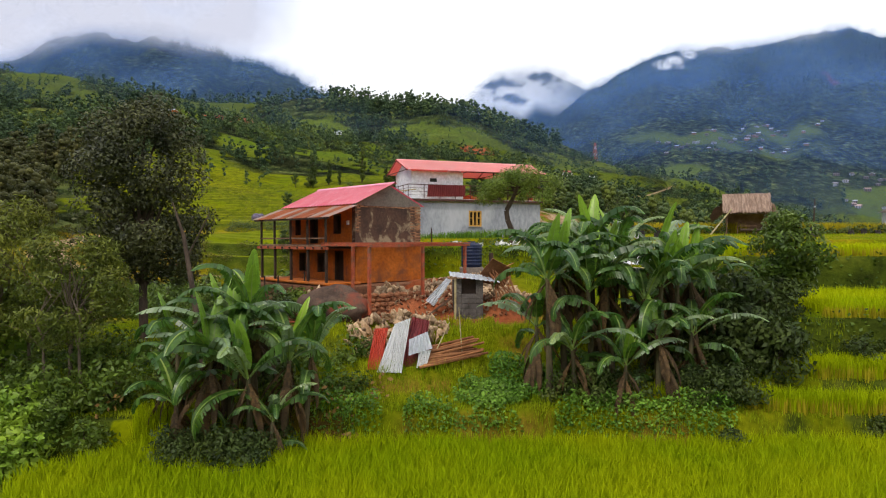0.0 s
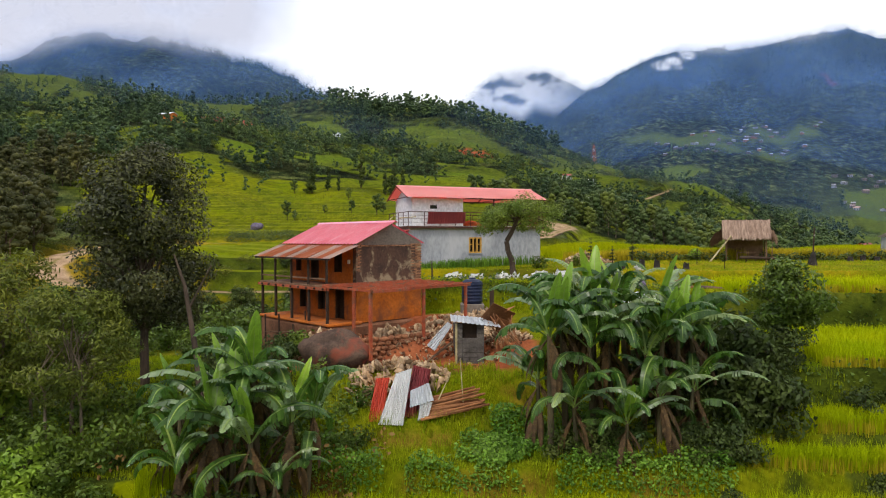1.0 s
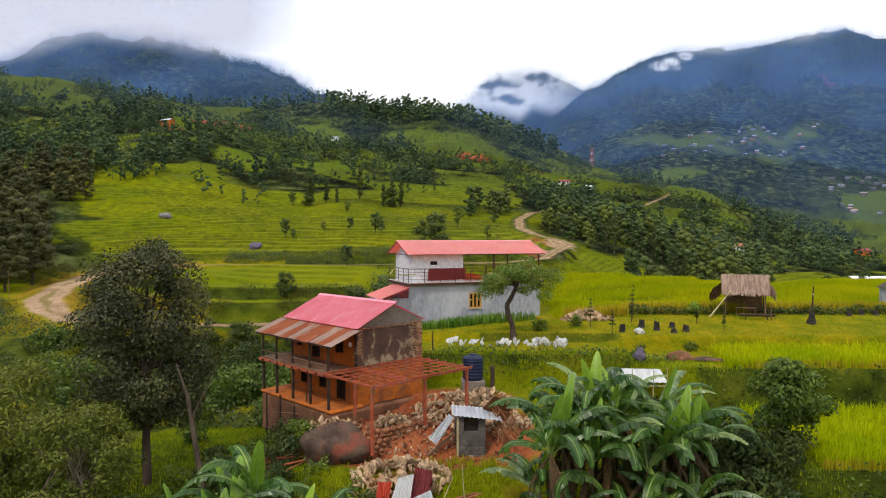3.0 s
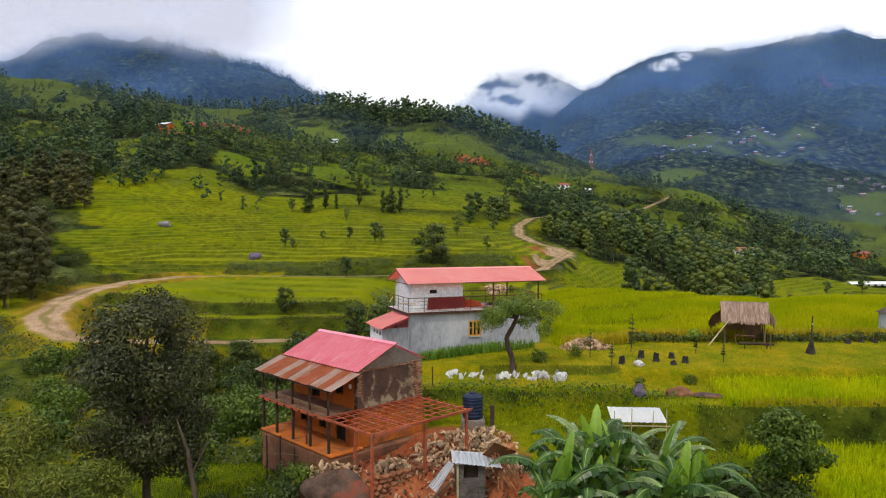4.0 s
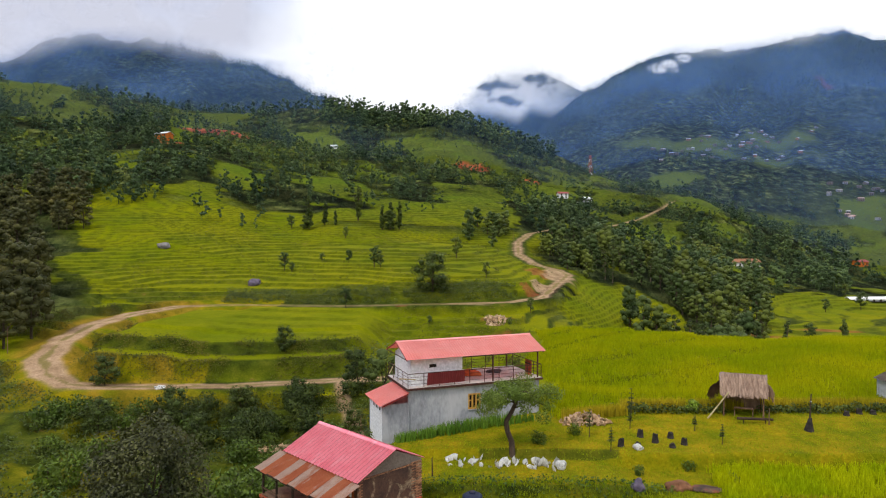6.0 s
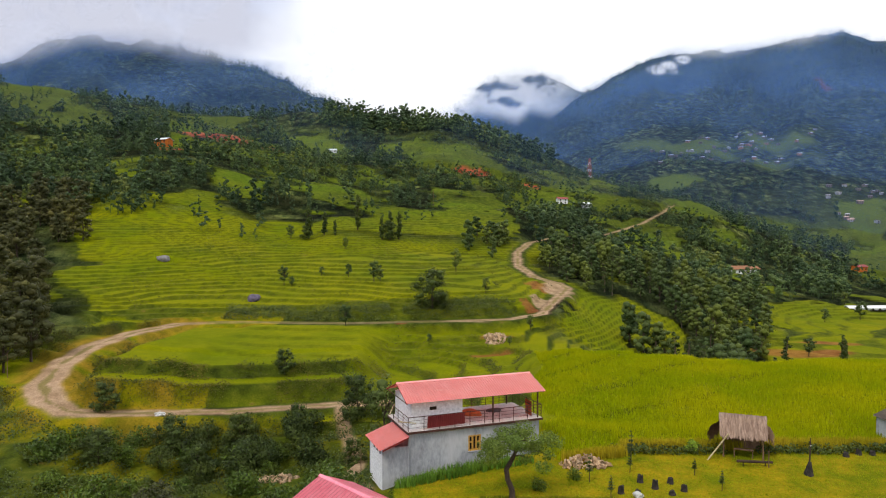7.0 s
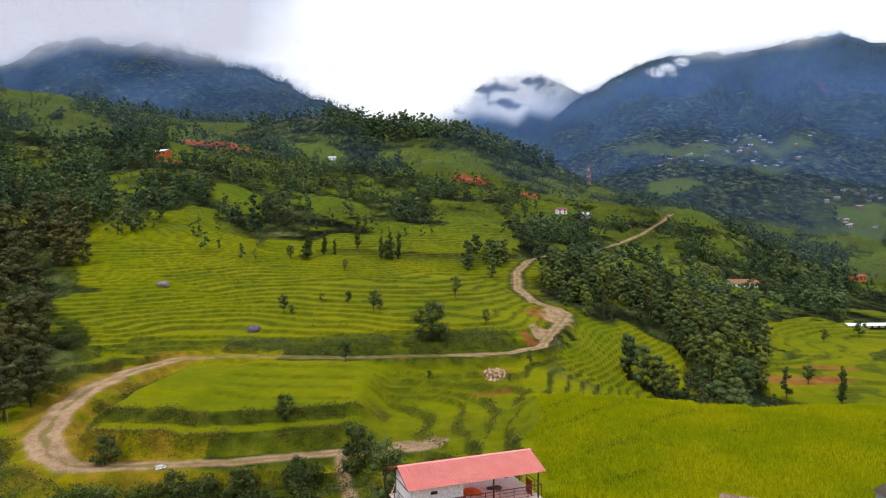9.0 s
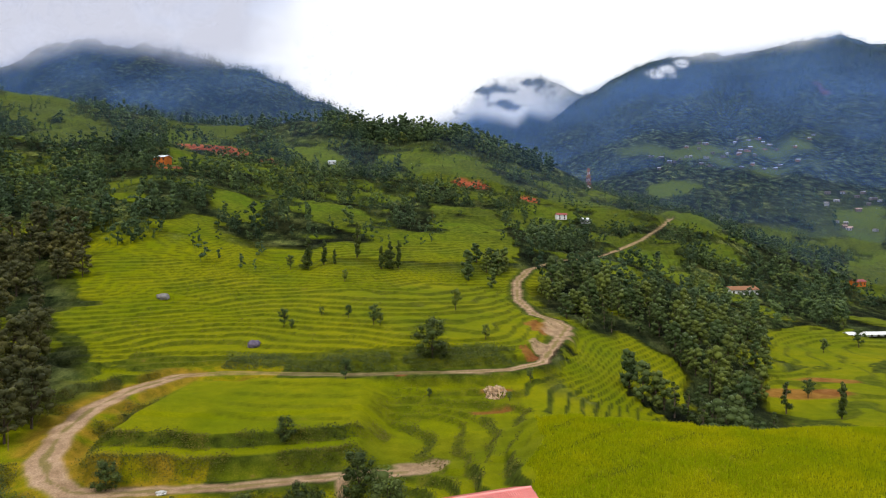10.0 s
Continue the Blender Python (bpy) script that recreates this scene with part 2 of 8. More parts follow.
M_LEAF_OLIVE = foliage("olive_feathery_leaf", (0.090, 0.122, 0.018), (0.195, 0.205, 0.032), 0.45, 0.3)
M_LEAF_AIRY = foliage("pale_airy_leaf", (0.12, 0.185, 0.03), (0.22, 0.28, 0.05), 0.4, 0.35)
M_LEAF_FOREST = foliage("forest_leaf", (0.060, 0.092, 0.033), (0.138, 0.175, 0.054), 0.3, 0.2, scale=0.05, spec=0.08, tones=0.45)
M_WOODS = foliage("mixed_woods", (0.046, 0.076, 0.040), (0.100, 0.140, 0.058), 0.30, 0.15, scale=0.03, spec=0.06, by_tree=True)
M_LEAF_ROADSIDE = foliage("brownish_roadside_leaf", (0.060, 0.066, 0.028), (0.130, 0.122, 0.048), 0.4, 0.2, scale=0.2, spec=0.08)
M_LEAF_BANK = foliage("bank_weed_leaf", (0.045, 0.062, 0.010), (0.115, 0.105, 0.018), 0.45, 0.2, scale=0.25, spec=0.1)
M_LEAF_GLOOM = foliage("gloomy_tree_leaf", (0.026, 0.033, 0.015), (0.068, 0.074, 0.029), 0.55, 0.15, 0.45, spec=0.25)
M_LEAF_DRY = foliage("dry_rust_leaf", (0.22, 0.11, 0.03), (0.34, 0.20, 0.06), 0.4, 0.2)
M_BANANA = foliage("banana_leaf", (0.040, 0.112, 0.014), (0.105, 0.200, 0.034), 0.30, 0.40, 0.36, 1.2, 0.6)
# the sky's sheen on arching leaves, put into a paler leaf colour
M_BANANA_SHEEN = foliage("pale_sheen_banana_leaf", (0.17, 0.25, 0.10), (0.25, 0.34, 0.19), 0.24, 0.28, 0.34, 1.2, 0.6)
M_BANANA_YOUNG = foliage("young_banana_leaf", (0.20, 0.36, 0.03), (0.27, 0.44, 0.05), 0.12, 0.4, 0.35, 1.2, 0.4)
M_BANANA_DEAD = foliage("dead_banana_leaf", (0.055, 0.034, 0.020), (0.14, 0.085, 0.045), 0.4, 0.2, 0.8)
M_BANANA_RIB = foliage("pale_banana_midrib", (0.22, 0.32, 0.08), (0.30, 0.40, 0.12), 0.1, 0.2, 0.45)
M_BANANA_STEM = surface("banana_stem", (0.07, 0.065, 0.035), (0.14, 0.10, 0.05), 2.0, 0.8, 0, 0.3, stretch=(1, 1, 0.3))
M_RICE = foliage("rice_blades", (0.290, 0.385, 0.002), (0.410, 0.455, 0.003), 0.2, 0.35, 0.75, 0.25, 0.06)
M_RICE_GREEN = foliage("greener_rice_blades", (0.238, 0.305, 0.002), (0.345, 0.362, 0.003), 0.2, 0.35, 0.75, 0.12, 0.06)
M_STRAW = foliage("ripening_rice_stalks", (0.40, 0.33, 0.012), (0.54, 0.42, 0.02), 0.3, 0.3, 0.7, 0.4)
M_WEED = foliage("weed_leaves", (0.10, 0.21, 0.025), (0.18, 0.31, 0.04), 0.45, 0.3)
M_GRASS = foliage("rough_grass", (0.19, 0.275, 0.008), (0.34, 0.375, 0.014), 0.4, 0.35, 0.8, spec=0.06)
M_BLOSSOM = surface("mauve_blossom", (0.085, 0.07, 0.10), (0.16, 0.13, 0.19), 3, 0.9, 0, 0.4)


def make_ground_material():
    m, n, l, p = nodes_of("valley_ground")
    tc = n.new("ShaderNodeTexCoord")
    v = tc.outputs["Object"]
    za, zb = n.new("ShaderNodeAttribute"), n.new("ShaderNodeAttribute")
    za.attribute_name, zb.attribute_name = "zone_a", "zone_b"
    sa, sb = n.new("ShaderNodeSeparateColor"), n.new("ShaderNodeSeparateColor")
    l.new(za.outputs["Color"], sa.inputs[0])
    l.new(zb.outputs["Color"], sb.inputs[0])
    patch, mid, fine = noise_node(n, l, 0.05, 4, 0.6, v), noise_node(n, l, 0.45, 5, 0.6, v), noise_node(n, l, 5.0, 4, 0.65, v)
    smap = n.new("ShaderNodeMapping")
    smap.inputs["Scale"].default_value = (1.0, 0.42, 0.5)
    l.new(v, smap.inputs["Vector"])
    speck = noise_node(n, l, 0.10, 7, 0.78, smap.outputs[0])
    bank = ramp_node(n, l, mid, [(0.32, (0.020, 0.028, 0.004)), (0.5, (0.050, 0.068, 0.006)), (0.66, (0.090, 0.100, 0.010)), (0.76, (0.140, 0.090, 0.028))])
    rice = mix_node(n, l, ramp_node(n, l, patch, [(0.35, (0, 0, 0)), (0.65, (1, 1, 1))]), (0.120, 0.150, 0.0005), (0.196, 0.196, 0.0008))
    # far rice turns bluer with distance: a haze tint put into its colour
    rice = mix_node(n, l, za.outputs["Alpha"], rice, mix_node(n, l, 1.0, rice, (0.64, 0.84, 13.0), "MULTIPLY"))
    rice = mix_node(n, l, 1.0, rice, ramp_node(n, l, mid, [(0.3, (0.82, 0.86, 0.8)), (0.7, (1.12, 1.1, 1.05))]), "MULTIPLY")
    meadow = mix_node(n, l, ramp_node(n, l, mid, [(0.38, (0, 0, 0)), (0.66, (1, 1, 1))]), (0.120, 0.140, 0.002), (0.275, 0.205, 0.005))
    broad = noise_node(n, l, 0.012, 5, 0.65, v)
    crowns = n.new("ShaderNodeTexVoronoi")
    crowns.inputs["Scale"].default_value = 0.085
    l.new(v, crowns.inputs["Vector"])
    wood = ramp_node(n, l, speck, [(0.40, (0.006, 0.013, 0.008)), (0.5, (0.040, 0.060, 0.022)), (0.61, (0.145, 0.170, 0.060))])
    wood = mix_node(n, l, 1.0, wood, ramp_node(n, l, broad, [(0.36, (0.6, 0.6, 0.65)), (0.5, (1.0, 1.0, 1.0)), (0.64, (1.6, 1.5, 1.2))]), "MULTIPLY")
    # lit crown tops and the shade between trees, painted into the wood colour
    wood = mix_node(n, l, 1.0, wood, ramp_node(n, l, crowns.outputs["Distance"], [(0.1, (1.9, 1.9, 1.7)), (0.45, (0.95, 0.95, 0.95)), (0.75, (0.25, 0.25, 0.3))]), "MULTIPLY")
    track = ramp_node(n, l, mid, [(0.35, (0.25, 0.16, 0.095)), (0.65, (0.43, 0.295, 0.195))])
    track = mix_node(n, l, sb.outputs[2], track, (0.20, 0.155, 0.06))
    soil = ramp_node(n, l, mid, [(0.35, (0.22, 0.045, 0.022)), (0.65, (0.33, 0.10, 0.05))])
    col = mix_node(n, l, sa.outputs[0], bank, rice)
    col = mix_node(n, l, sb.outputs[1], col, meadow)
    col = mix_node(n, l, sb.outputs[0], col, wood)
    col = mix_node(n, l, sa.outputs[2], col, soil)
    col = mix_node(n, l, sa.outputs[1], col, track)
    col = mix_node(n, l, 1.0, col, ramp_node(n, l, fine, [(0.28, (0.68, 0.70, 0.66)), (0.72, (1.25, 1.23, 1.2))]), "MULTIPLY")
    l.new(col, p.inputs["Base Color"])
    p.inputs["Roughness"].default_value = 1.0
    p.inputs["Specular IOR Level"].default_value = 0.05
    b1, b2 = n.new("ShaderNodeBump"), n.new("ShaderNodeBump")
    b1.inputs["Strength"].default_value, b1.inputs["Distance"].default_value = 0.6, 0.12
    l.new(fine, b1.inputs["Height"])
    b2.inputs["Strength"].default_value, b2.inputs["Distance"].default_value = 1.0, 16.0
    hb = math_node(n, l, "MULTIPLY", math_node(n, l, "SUBTRACT", speck, math_node(n, l, "MULTIPLY", crowns.outputs["Distance"], 0.35)), sb.outputs[0])
    l.new(hb, b2.inputs["Height"])
    l.new(b1.outputs[0], b2.inputs["Normal"])
    l.new(b2.outputs[0], p.inputs["Normal"])
    return m


M_GROUND = make_ground_material()


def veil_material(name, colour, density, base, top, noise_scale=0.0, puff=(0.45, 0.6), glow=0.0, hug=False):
    """Tinted sheet that stands in for mist or haze: mostly clear, thinning out between the heights base and top."""
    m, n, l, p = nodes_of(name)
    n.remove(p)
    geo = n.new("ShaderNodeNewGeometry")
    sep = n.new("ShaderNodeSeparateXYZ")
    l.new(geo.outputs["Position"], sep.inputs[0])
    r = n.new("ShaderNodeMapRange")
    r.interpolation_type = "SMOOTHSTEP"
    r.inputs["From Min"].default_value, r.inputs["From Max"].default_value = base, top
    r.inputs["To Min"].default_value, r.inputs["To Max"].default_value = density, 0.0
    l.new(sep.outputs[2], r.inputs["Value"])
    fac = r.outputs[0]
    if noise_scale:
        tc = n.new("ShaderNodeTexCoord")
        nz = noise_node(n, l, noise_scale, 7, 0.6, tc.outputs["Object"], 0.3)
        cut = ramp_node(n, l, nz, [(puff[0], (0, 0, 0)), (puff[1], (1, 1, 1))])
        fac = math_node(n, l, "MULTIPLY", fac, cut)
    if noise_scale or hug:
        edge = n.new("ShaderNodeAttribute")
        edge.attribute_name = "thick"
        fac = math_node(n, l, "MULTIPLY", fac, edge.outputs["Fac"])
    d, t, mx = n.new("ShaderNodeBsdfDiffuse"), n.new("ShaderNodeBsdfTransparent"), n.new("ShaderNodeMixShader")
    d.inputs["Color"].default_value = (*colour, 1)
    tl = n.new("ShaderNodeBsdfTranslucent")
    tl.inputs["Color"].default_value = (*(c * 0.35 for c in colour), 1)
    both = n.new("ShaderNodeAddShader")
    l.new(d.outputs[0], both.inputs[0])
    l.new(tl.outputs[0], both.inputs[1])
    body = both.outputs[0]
    # cloud sheets glow evenly in place of daylight falling on them
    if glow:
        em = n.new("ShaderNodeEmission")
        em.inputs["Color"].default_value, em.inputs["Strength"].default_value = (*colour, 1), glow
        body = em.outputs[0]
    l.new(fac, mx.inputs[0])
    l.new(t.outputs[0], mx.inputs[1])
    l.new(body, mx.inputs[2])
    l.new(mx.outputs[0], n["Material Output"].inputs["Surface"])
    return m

# ---- builders ----
def part(name, bm, material, parent=None, label=""):
    """Links a bmesh (or a finished mesh) as one object, under a thing or a part."""
    if isinstance(bm, bpy.types.Mesh):
        me = bm
    else:
        me = bpy.data.meshes.new(name)
        bmesh.ops.recalc_face_normals(bm, faces=bm.faces)
        bm.to_mesh(me)
        bm.free()
    if material is not None and not me.materials:
        me.materials.append(material)
    ob = new(name, me)
    if parent is not None:
        ob.parent = parent
    if label:
        ob["label"] = label
    return ob


def thing(name, m, label, category, group="", kind=""):
    ob = new(name)
    ob.empty_display_size = 0.3
    ob.matrix_world = m
    return tagged(ob, label, category, group, kind)


def array_mesh(name, verts, faces, material, smooth_faces=False):
    """A mesh from arrays: verts (n, 3), faces (m, k) all with k corners, or a list of such arrays."""
    me = bpy.data.meshes.new(name)
    groups = faces if isinstance(faces, list) else [faces]
    verts = np.asarray(verts, np.float32)
    me.vertices.add(len(verts))
    me.vertices.foreach_set("co", verts.ravel())
    loops = np.concatenate([np.asarray(g, np.int32).ravel() for g in groups])
    sizes = np.concatenate([np.full(len(g), np.shape(g)[1], np.int32) for g in groups])
    starts = np.concatenate([[0], np.cumsum(sizes)[:-1]]).astype(np.int32)
    me.loops.add(len(loops))
    me.loops.foreach_set("vertex_index", loops)
    me.polygons.add(len(sizes))
    me.polygons.foreach_set("loop_start", starts)
    me.polygons.foreach_set("use_smooth", np.full(len(sizes), smooth_faces))
    me.update(calc_edges=True)
    if material is not None:
        me.materials.append(material)
    return me


def add_box(bm, c, size, rot=None, bevel=0.0):
    m = Matrix.Translation(c) @ (rot.to_4x4() if rot else Matrix.Identity(4)) @ Matrix.Diagonal((*size, 1))
    r = bmesh.ops.create_cube(bm, size=1.0, matrix=m)
    if bevel:
        edges = list({e for v in r["verts"] for e in v.link_edges})
        bmesh.ops.bevel(bm, geom=edges, offset=bevel, segments=1, affect="EDGES")
    return bm


def box(c, size, rot=None, bevel=0.0):
    return add_box(bmesh.new(), c, size, rot, bevel)


def add_rod(bm, a, b, r1, r2=None, sides=7):
    a, b = Vector(a), Vector(b)
    d = b - a
    q = d.to_track_quat("Z", "Y").to_matrix().to_4x4()
    m = Matrix.Translation((a + b) / 2) @ q
    bmesh.ops.create_cone(bm, cap_ends=True, segments=sides, radius1=r1, radius2=r1 if r2 is None else r2, depth=d.length, matrix=m)
    return bm


def rod(a, b, r1, r2=None, sides=7):
    return add_rod(bmesh.new(), a, b, r1, r2, sides)


def prism(profile, axis_from, axis_to, plane="yz"):
    """An upright outline pushed along x (plane yz), y (plane xz) or z (plane xy)."""
    bm = bmesh.new()
    rings = []
    for t in (axis_from, axis_to):
        ring = []
        for u, w in profile:
            co = (t, u, w) if plane == "yz" else (u, t, w) if plane == "xz" else (u, w, t)
            ring.append(bm.verts.new(co))
        rings.append(ring)
    bm.faces.new(rings[0])
    bm.faces.new(list(reversed(rings[1])))
    k = len(profile)
    for i in range(k):
        bm.faces.new((rings[0][i], rings[0][(i + 1) % k], rings[1][(i + 1) % k], rings[1][i]))
    return bm


def corrugated(a, b, c, d, waves, depth=0.018, thick=0.004, dent=0.0, seed=0):
    """A ribbed sheet between four corners: a to b along the ribs' spread, d and c opposite; ribs run from a-b to d-c."""
    rng = random.Random(seed)
    a, b, c, d = (Vector(p) for p in (a, b, c, d))
    nrm = (b - a).cross(d - a).normalized()
    nu, nv = waves * 4, 4
    bm = bmesh.new()
    grid = []
    for j in range(nv + 1):
        row = []
        for i in range(nu + 1):
            u, v = i / nu, j / nv
            p = a.lerp(b, u).lerp(d.lerp(c, u), v)
            off = depth * math.sin(u * waves * 2 * math.pi) + (rng.uniform(-dent, dent) if dent and 0 < j < nv else 0)
            row.append(bm.verts.new(p + nrm * off))
        grid.append(row)
    for j in range(nv):
        for i in range(nu):
            bm.faces.new((grid[j][i], grid[j][i + 1], grid[j + 1][i + 1], grid[j + 1][i]))
    bmesh.ops.solidify(bm, geom=list(bm.faces), thickness=thick)
    return bm


def stone_bmesh(size, seed, sub=1, rough=0.22):
    rng = random.Random(seed)
    bm = bmesh.new()
    bmesh.ops.create_icosphere(bm, subdivisions=sub, radius=0.5)
    o = Vector((rng.uniform(0, 50), rng.uniform(0, 50), rng.uniform(0, 50)))
    for v in bm.verts:
        k = 1 + rough * 2 * noise.noise(v.co * 2.3 + o)
        v.co = Vector((v.co.x * size[0] * k, v.co.y * size[1] * k, v.co.z * size[2] * k))
    return bm


STONE_V = []
for _s in range(6):
    _b = stone_bmesh((1.3, 0.85, 0.5), 40 + _s, 1, 0.34)
    _b.verts.index_update()
    STONE_V.append((np.array([v.co[:] for v in _b.verts]), np.array([[v.index for v in f.verts] for f in _b.faces])))
    _b.free()


def stone_pile(name, spots, material, label, category="rubble", parent=None):
    """Many loose stones as one heap; spots: x, y, z, size."""
    rng = np.random.default_rng(len(spots))
    vs, fs, base = [], [], 0
    for x, y, z, s in spots:
        v, f = STONE_V[rng.integers(6)]
        e = Euler(rng.uniform(0, 6.28, 3)).to_matrix()
        sc = s * rng.uniform(0.7, 1.35, 3)
        w = (v * sc) @ np.array(e) + (x, y, z)
        vs.append(w)
        fs.append(f + base)
        base += len(v)
    ob = new(name, array_mesh(name, np.concatenate(vs), np.concatenate(fs), material))
    if parent is not None:
        ob.parent = parent
        return ob
    return tagged(ob, label, category, kind="stuff")

# ---- the lie of the land (plain arithmetic, numpy arrays in and out) ----
def hash2(ix, iy, seed):
    h = (ix * 374761393 + iy * 668265263 + seed * 974634917) & 0x7FFFFFFF
    h = ((h ^ (h >> 13)) * 1274126177) & 0x7FFFFFFF
    return ((h ^ (h >> 16)) & 0xFFFF) / 65535.0


def value_noise(x, y, seed=0):
    x, y = np.asarray(x, float), np.asarray(y, float)
    ix, iy = np.floor(x).astype(np.int64), np.floor(y).astype(np.int64)
    fx, fy = x - ix, y - iy
    fx, fy = fx * fx * (3 - 2 * fx), fy * fy * (3 - 2 * fy)
    a, b = hash2(ix, iy, seed), hash2(ix + 1, iy, seed)
    c, d = hash2(ix, iy + 1, seed), hash2(ix + 1, iy + 1, seed)
    return (a * (1 - fx) + b * fx) * (1 - fy) + (c * (1 - fx) + d * fx) * fy


def fbm(x, y, octaves=4, seed=0):
    total, amp, norm = 0.0, 1.0, 0.0
    for k in range(octaves):
        total = total + amp * value_noise(x * 2 ** k + 17.3 * k, y * 2 ** k - 9.1 * k, seed + k)
        norm += amp
        amp *= 0.5
    return total / norm


def smooth(a, b, v):
    t = np.clip((np.asarray(v, float) - a) / (b - a), 0, 1)
    return t * t * (3 - 2 * t)


# height along lines of sight that fan out over the valley: distance, then one profile a bearing (x / y)
FAR_Y = [42, 50, 58, 72, 80, 90, 104, 118, 130, 150, 200, 250, 300, 400, 500, 600, 700, 850, 1200]
BEARINGS = {
    -0.68: [-2, -2, -1, 1.2, 2.2, 4, 7, 9, 11, 14, 26, 40, 54, 84, 114, 150, 188, 225, 240],
    -0.40: [-2.5, -4, -5, -4, -0.5, 1, 2.6, 4, 7, 11, 24, 42, 60, 80, 98, 122, 150, 175, 225],
    -0.28: [-1.5, -3.5, -5, -5.8, -1.6, -1, 0.8, 3.5, 7, 10, 17, 28, 43, 66, 86, 110, 145, 170, 210],
    -0.13: [2.4, 1.5, -1.5, -4, -1.7, -1.5, -0.4, 4.4, 9, 12, 19, 28, 36, 55, 75, 108, 156, 168, 180],
    0.00: [3.2, 3.2, 2, -1, -1.2, -1, -0.3, 4.2, 9.5, 11, 17, 26, 35, 53, 72, 106, 144, 150, 140],
    0.08: [3.2, 3.2, 3.5, 2.5, 1.5, 1, 0.5, 4, 9.8, 11, 15.5, 25, 35, 52, 71, 104, 134, 125, 120],
    0.17: [3.3, 3.5, 3.9, 4.2, 4.2, 3.8, 3, 4, 7, 8, 13, 18, 26, 42, 56, 80, 106, 92, 100],
    0.30: [3.3, 3.6, 3.9, 4.1, 4.1, 3.9, -3, -3, -2, 1, 7, 12, 18, 33, 49, 66, 60, 66, 100],
    0.39: [3.3, 3.6, 3.9, 4.1, 4.1, 3.7, -5, -5, -4.5, -3, 1, 6, 13, 31, 51, 52, 40, 55, 115],
    0.48: [3.3, 3.6, 3.9, 4.1, 4.1, 3.5, -6, -7, -7, -6.5, -4, 0, 5, 17, 29, 22, 20, 50, 130],
    0.57: [3.3, 3.6, 3.9, 4.1, 4.1, 3.3, -6, -6.5, -6.5, -6, -5.5, -4, -2, 4, 14, 10, 12, 42, 115],
    0.68: [3.3, 3.6, 3.9, 4.1, 4.1, 3, -5.5, -6, -6, -6, -6.5, -7, -7, -7, -5, 2, 15, 36, 105],
}
S_GRID = np.linspace(-1.0, 1.0, 161)
L_GRID = np.linspace(math.log(38.0), math.log(1300.0), 320)


def make_table():
    cols = sorted(BEARINGS)
    by_s = np.array([np.interp(L_GRID, np.log(FAR_Y), BEARINGS[c]) for c in cols])
    tab = np.array([[np.interp(s, cols, by_s[:, j]) for j in range(len(L_GRID))] for s in S_GRID])
    for _ in range(2):
        p = np.pad(tab, ((4, 4), (1, 1)), mode="edge")
        tab = sum(p[k:k + tab.shape[0], 1:-1] for k in range(9)) / 9.0
        p = np.pad(tab, ((0, 0), (1, 1)), mode="edge")
        tab = (p[:, :-2] + p[:, 1:-1] * 2 + p[:, 2:]) / 4.0
    return tab


TABLE = make_table()


def hillside(x, y):
    yy = np.maximum(y, 38.5)
    s = np.clip(x / yy, -0.999, 0.999)
    fs = (s + 1) / 2 * (len(S_GRID) - 1)
    fl = np.clip((np.log(yy) - L_GRID[0]) / (L_GRID[-1] - L_GRID[0]), 0, 0.9999) * (len(L_GRID) - 1)
    i, j = np.floor(fs).astype(int), np.floor(fl).astype(int)
    i, j = np.clip(i, 0, len(S_GRID) - 2), np.clip(j, 0, len(L_GRID) - 2)
    u, v = fs - i, fl - j
    t = TABLE
    return (t[i, j] * (1 - u) + t[i + 1, j] * u) * (1 - v) + (t[i, j + 1] * (1 - u) + t[i + 1, j + 1] * u) * v


# crests of the mountains: bearing, height
CREST_EAST = ([-0.10, 0.06, 0.145, 0.18, 0.231, 0.292, 0.343, 0.412, 0.472, 0.559, 0.589, 0.669, 0.9],
              [150, 300, 473, 548, 641, 715, 785, 785, 803, 836, 873, 822, 800])
CREST_WEST = ([-0.9, -0.681, -0.638, -0.595, -0.534, -0.483, -0.397, -0.336, -0.276, -0.242, -0.164, -0.113, -0.035, 0.1],
              [500, 541, 570, 613, 634, 622, 605, 567, 532, 506, 428, 372, 300, 200])
CREST_NORTH = ([-0.3, -0.078, 0.02, 0.051, 0.0766, 0.145, 0.18, 0.30, 0.5],
               [560, 690, 760, 880, 955, 983, 930, 700, 500])


def mountain(x, y, crest, foot, top, seed, rough=0.10):
    """A mountain flank under its crest, with spurs and gullies that run down it."""
    s = x / np.maximum(y, 1.0)
    c = np.interp(s, *crest) + 36 * (fbm(s * 34.0, s * 0 + seed, 4, seed + 3) - 0.5)
    ramp = np.clip((y - foot) / (top - foot), 0, 1.6)
    shape = np.where(ramp < 1, ramp ** 1.1, 1 - 0.6 * (ramp - 1))
    gully = 1 - 2 * np.abs(fbm(s * 13.0 + 0.5 * fbm(x / 300.0, y / 300.0, 3, seed + 5), y / 1500.0, 4, seed) - 0.5)
    lumps = fbm(x / 120.0, y / 200.0, 4, seed + 9) - 0.5
    fade = np.clip(ramp * 2.2 - 0.2, 0, 1) * np.where(ramp < 1, np.clip((1 - ramp) * 3.0, 0.04, 1), 0.3)
    return c * shape + c * fade * (rough * (gully - 0.8) + 0.02 * lumps) + 7 * lumps * np.clip(ramp * 4, 0, 1)


def steps(y, start, rises):
    z = start
    for edge, rise, soft in rises:
        z = z + rise * smooth(edge - soft / 2, edge + soft / 2, y)
    return z


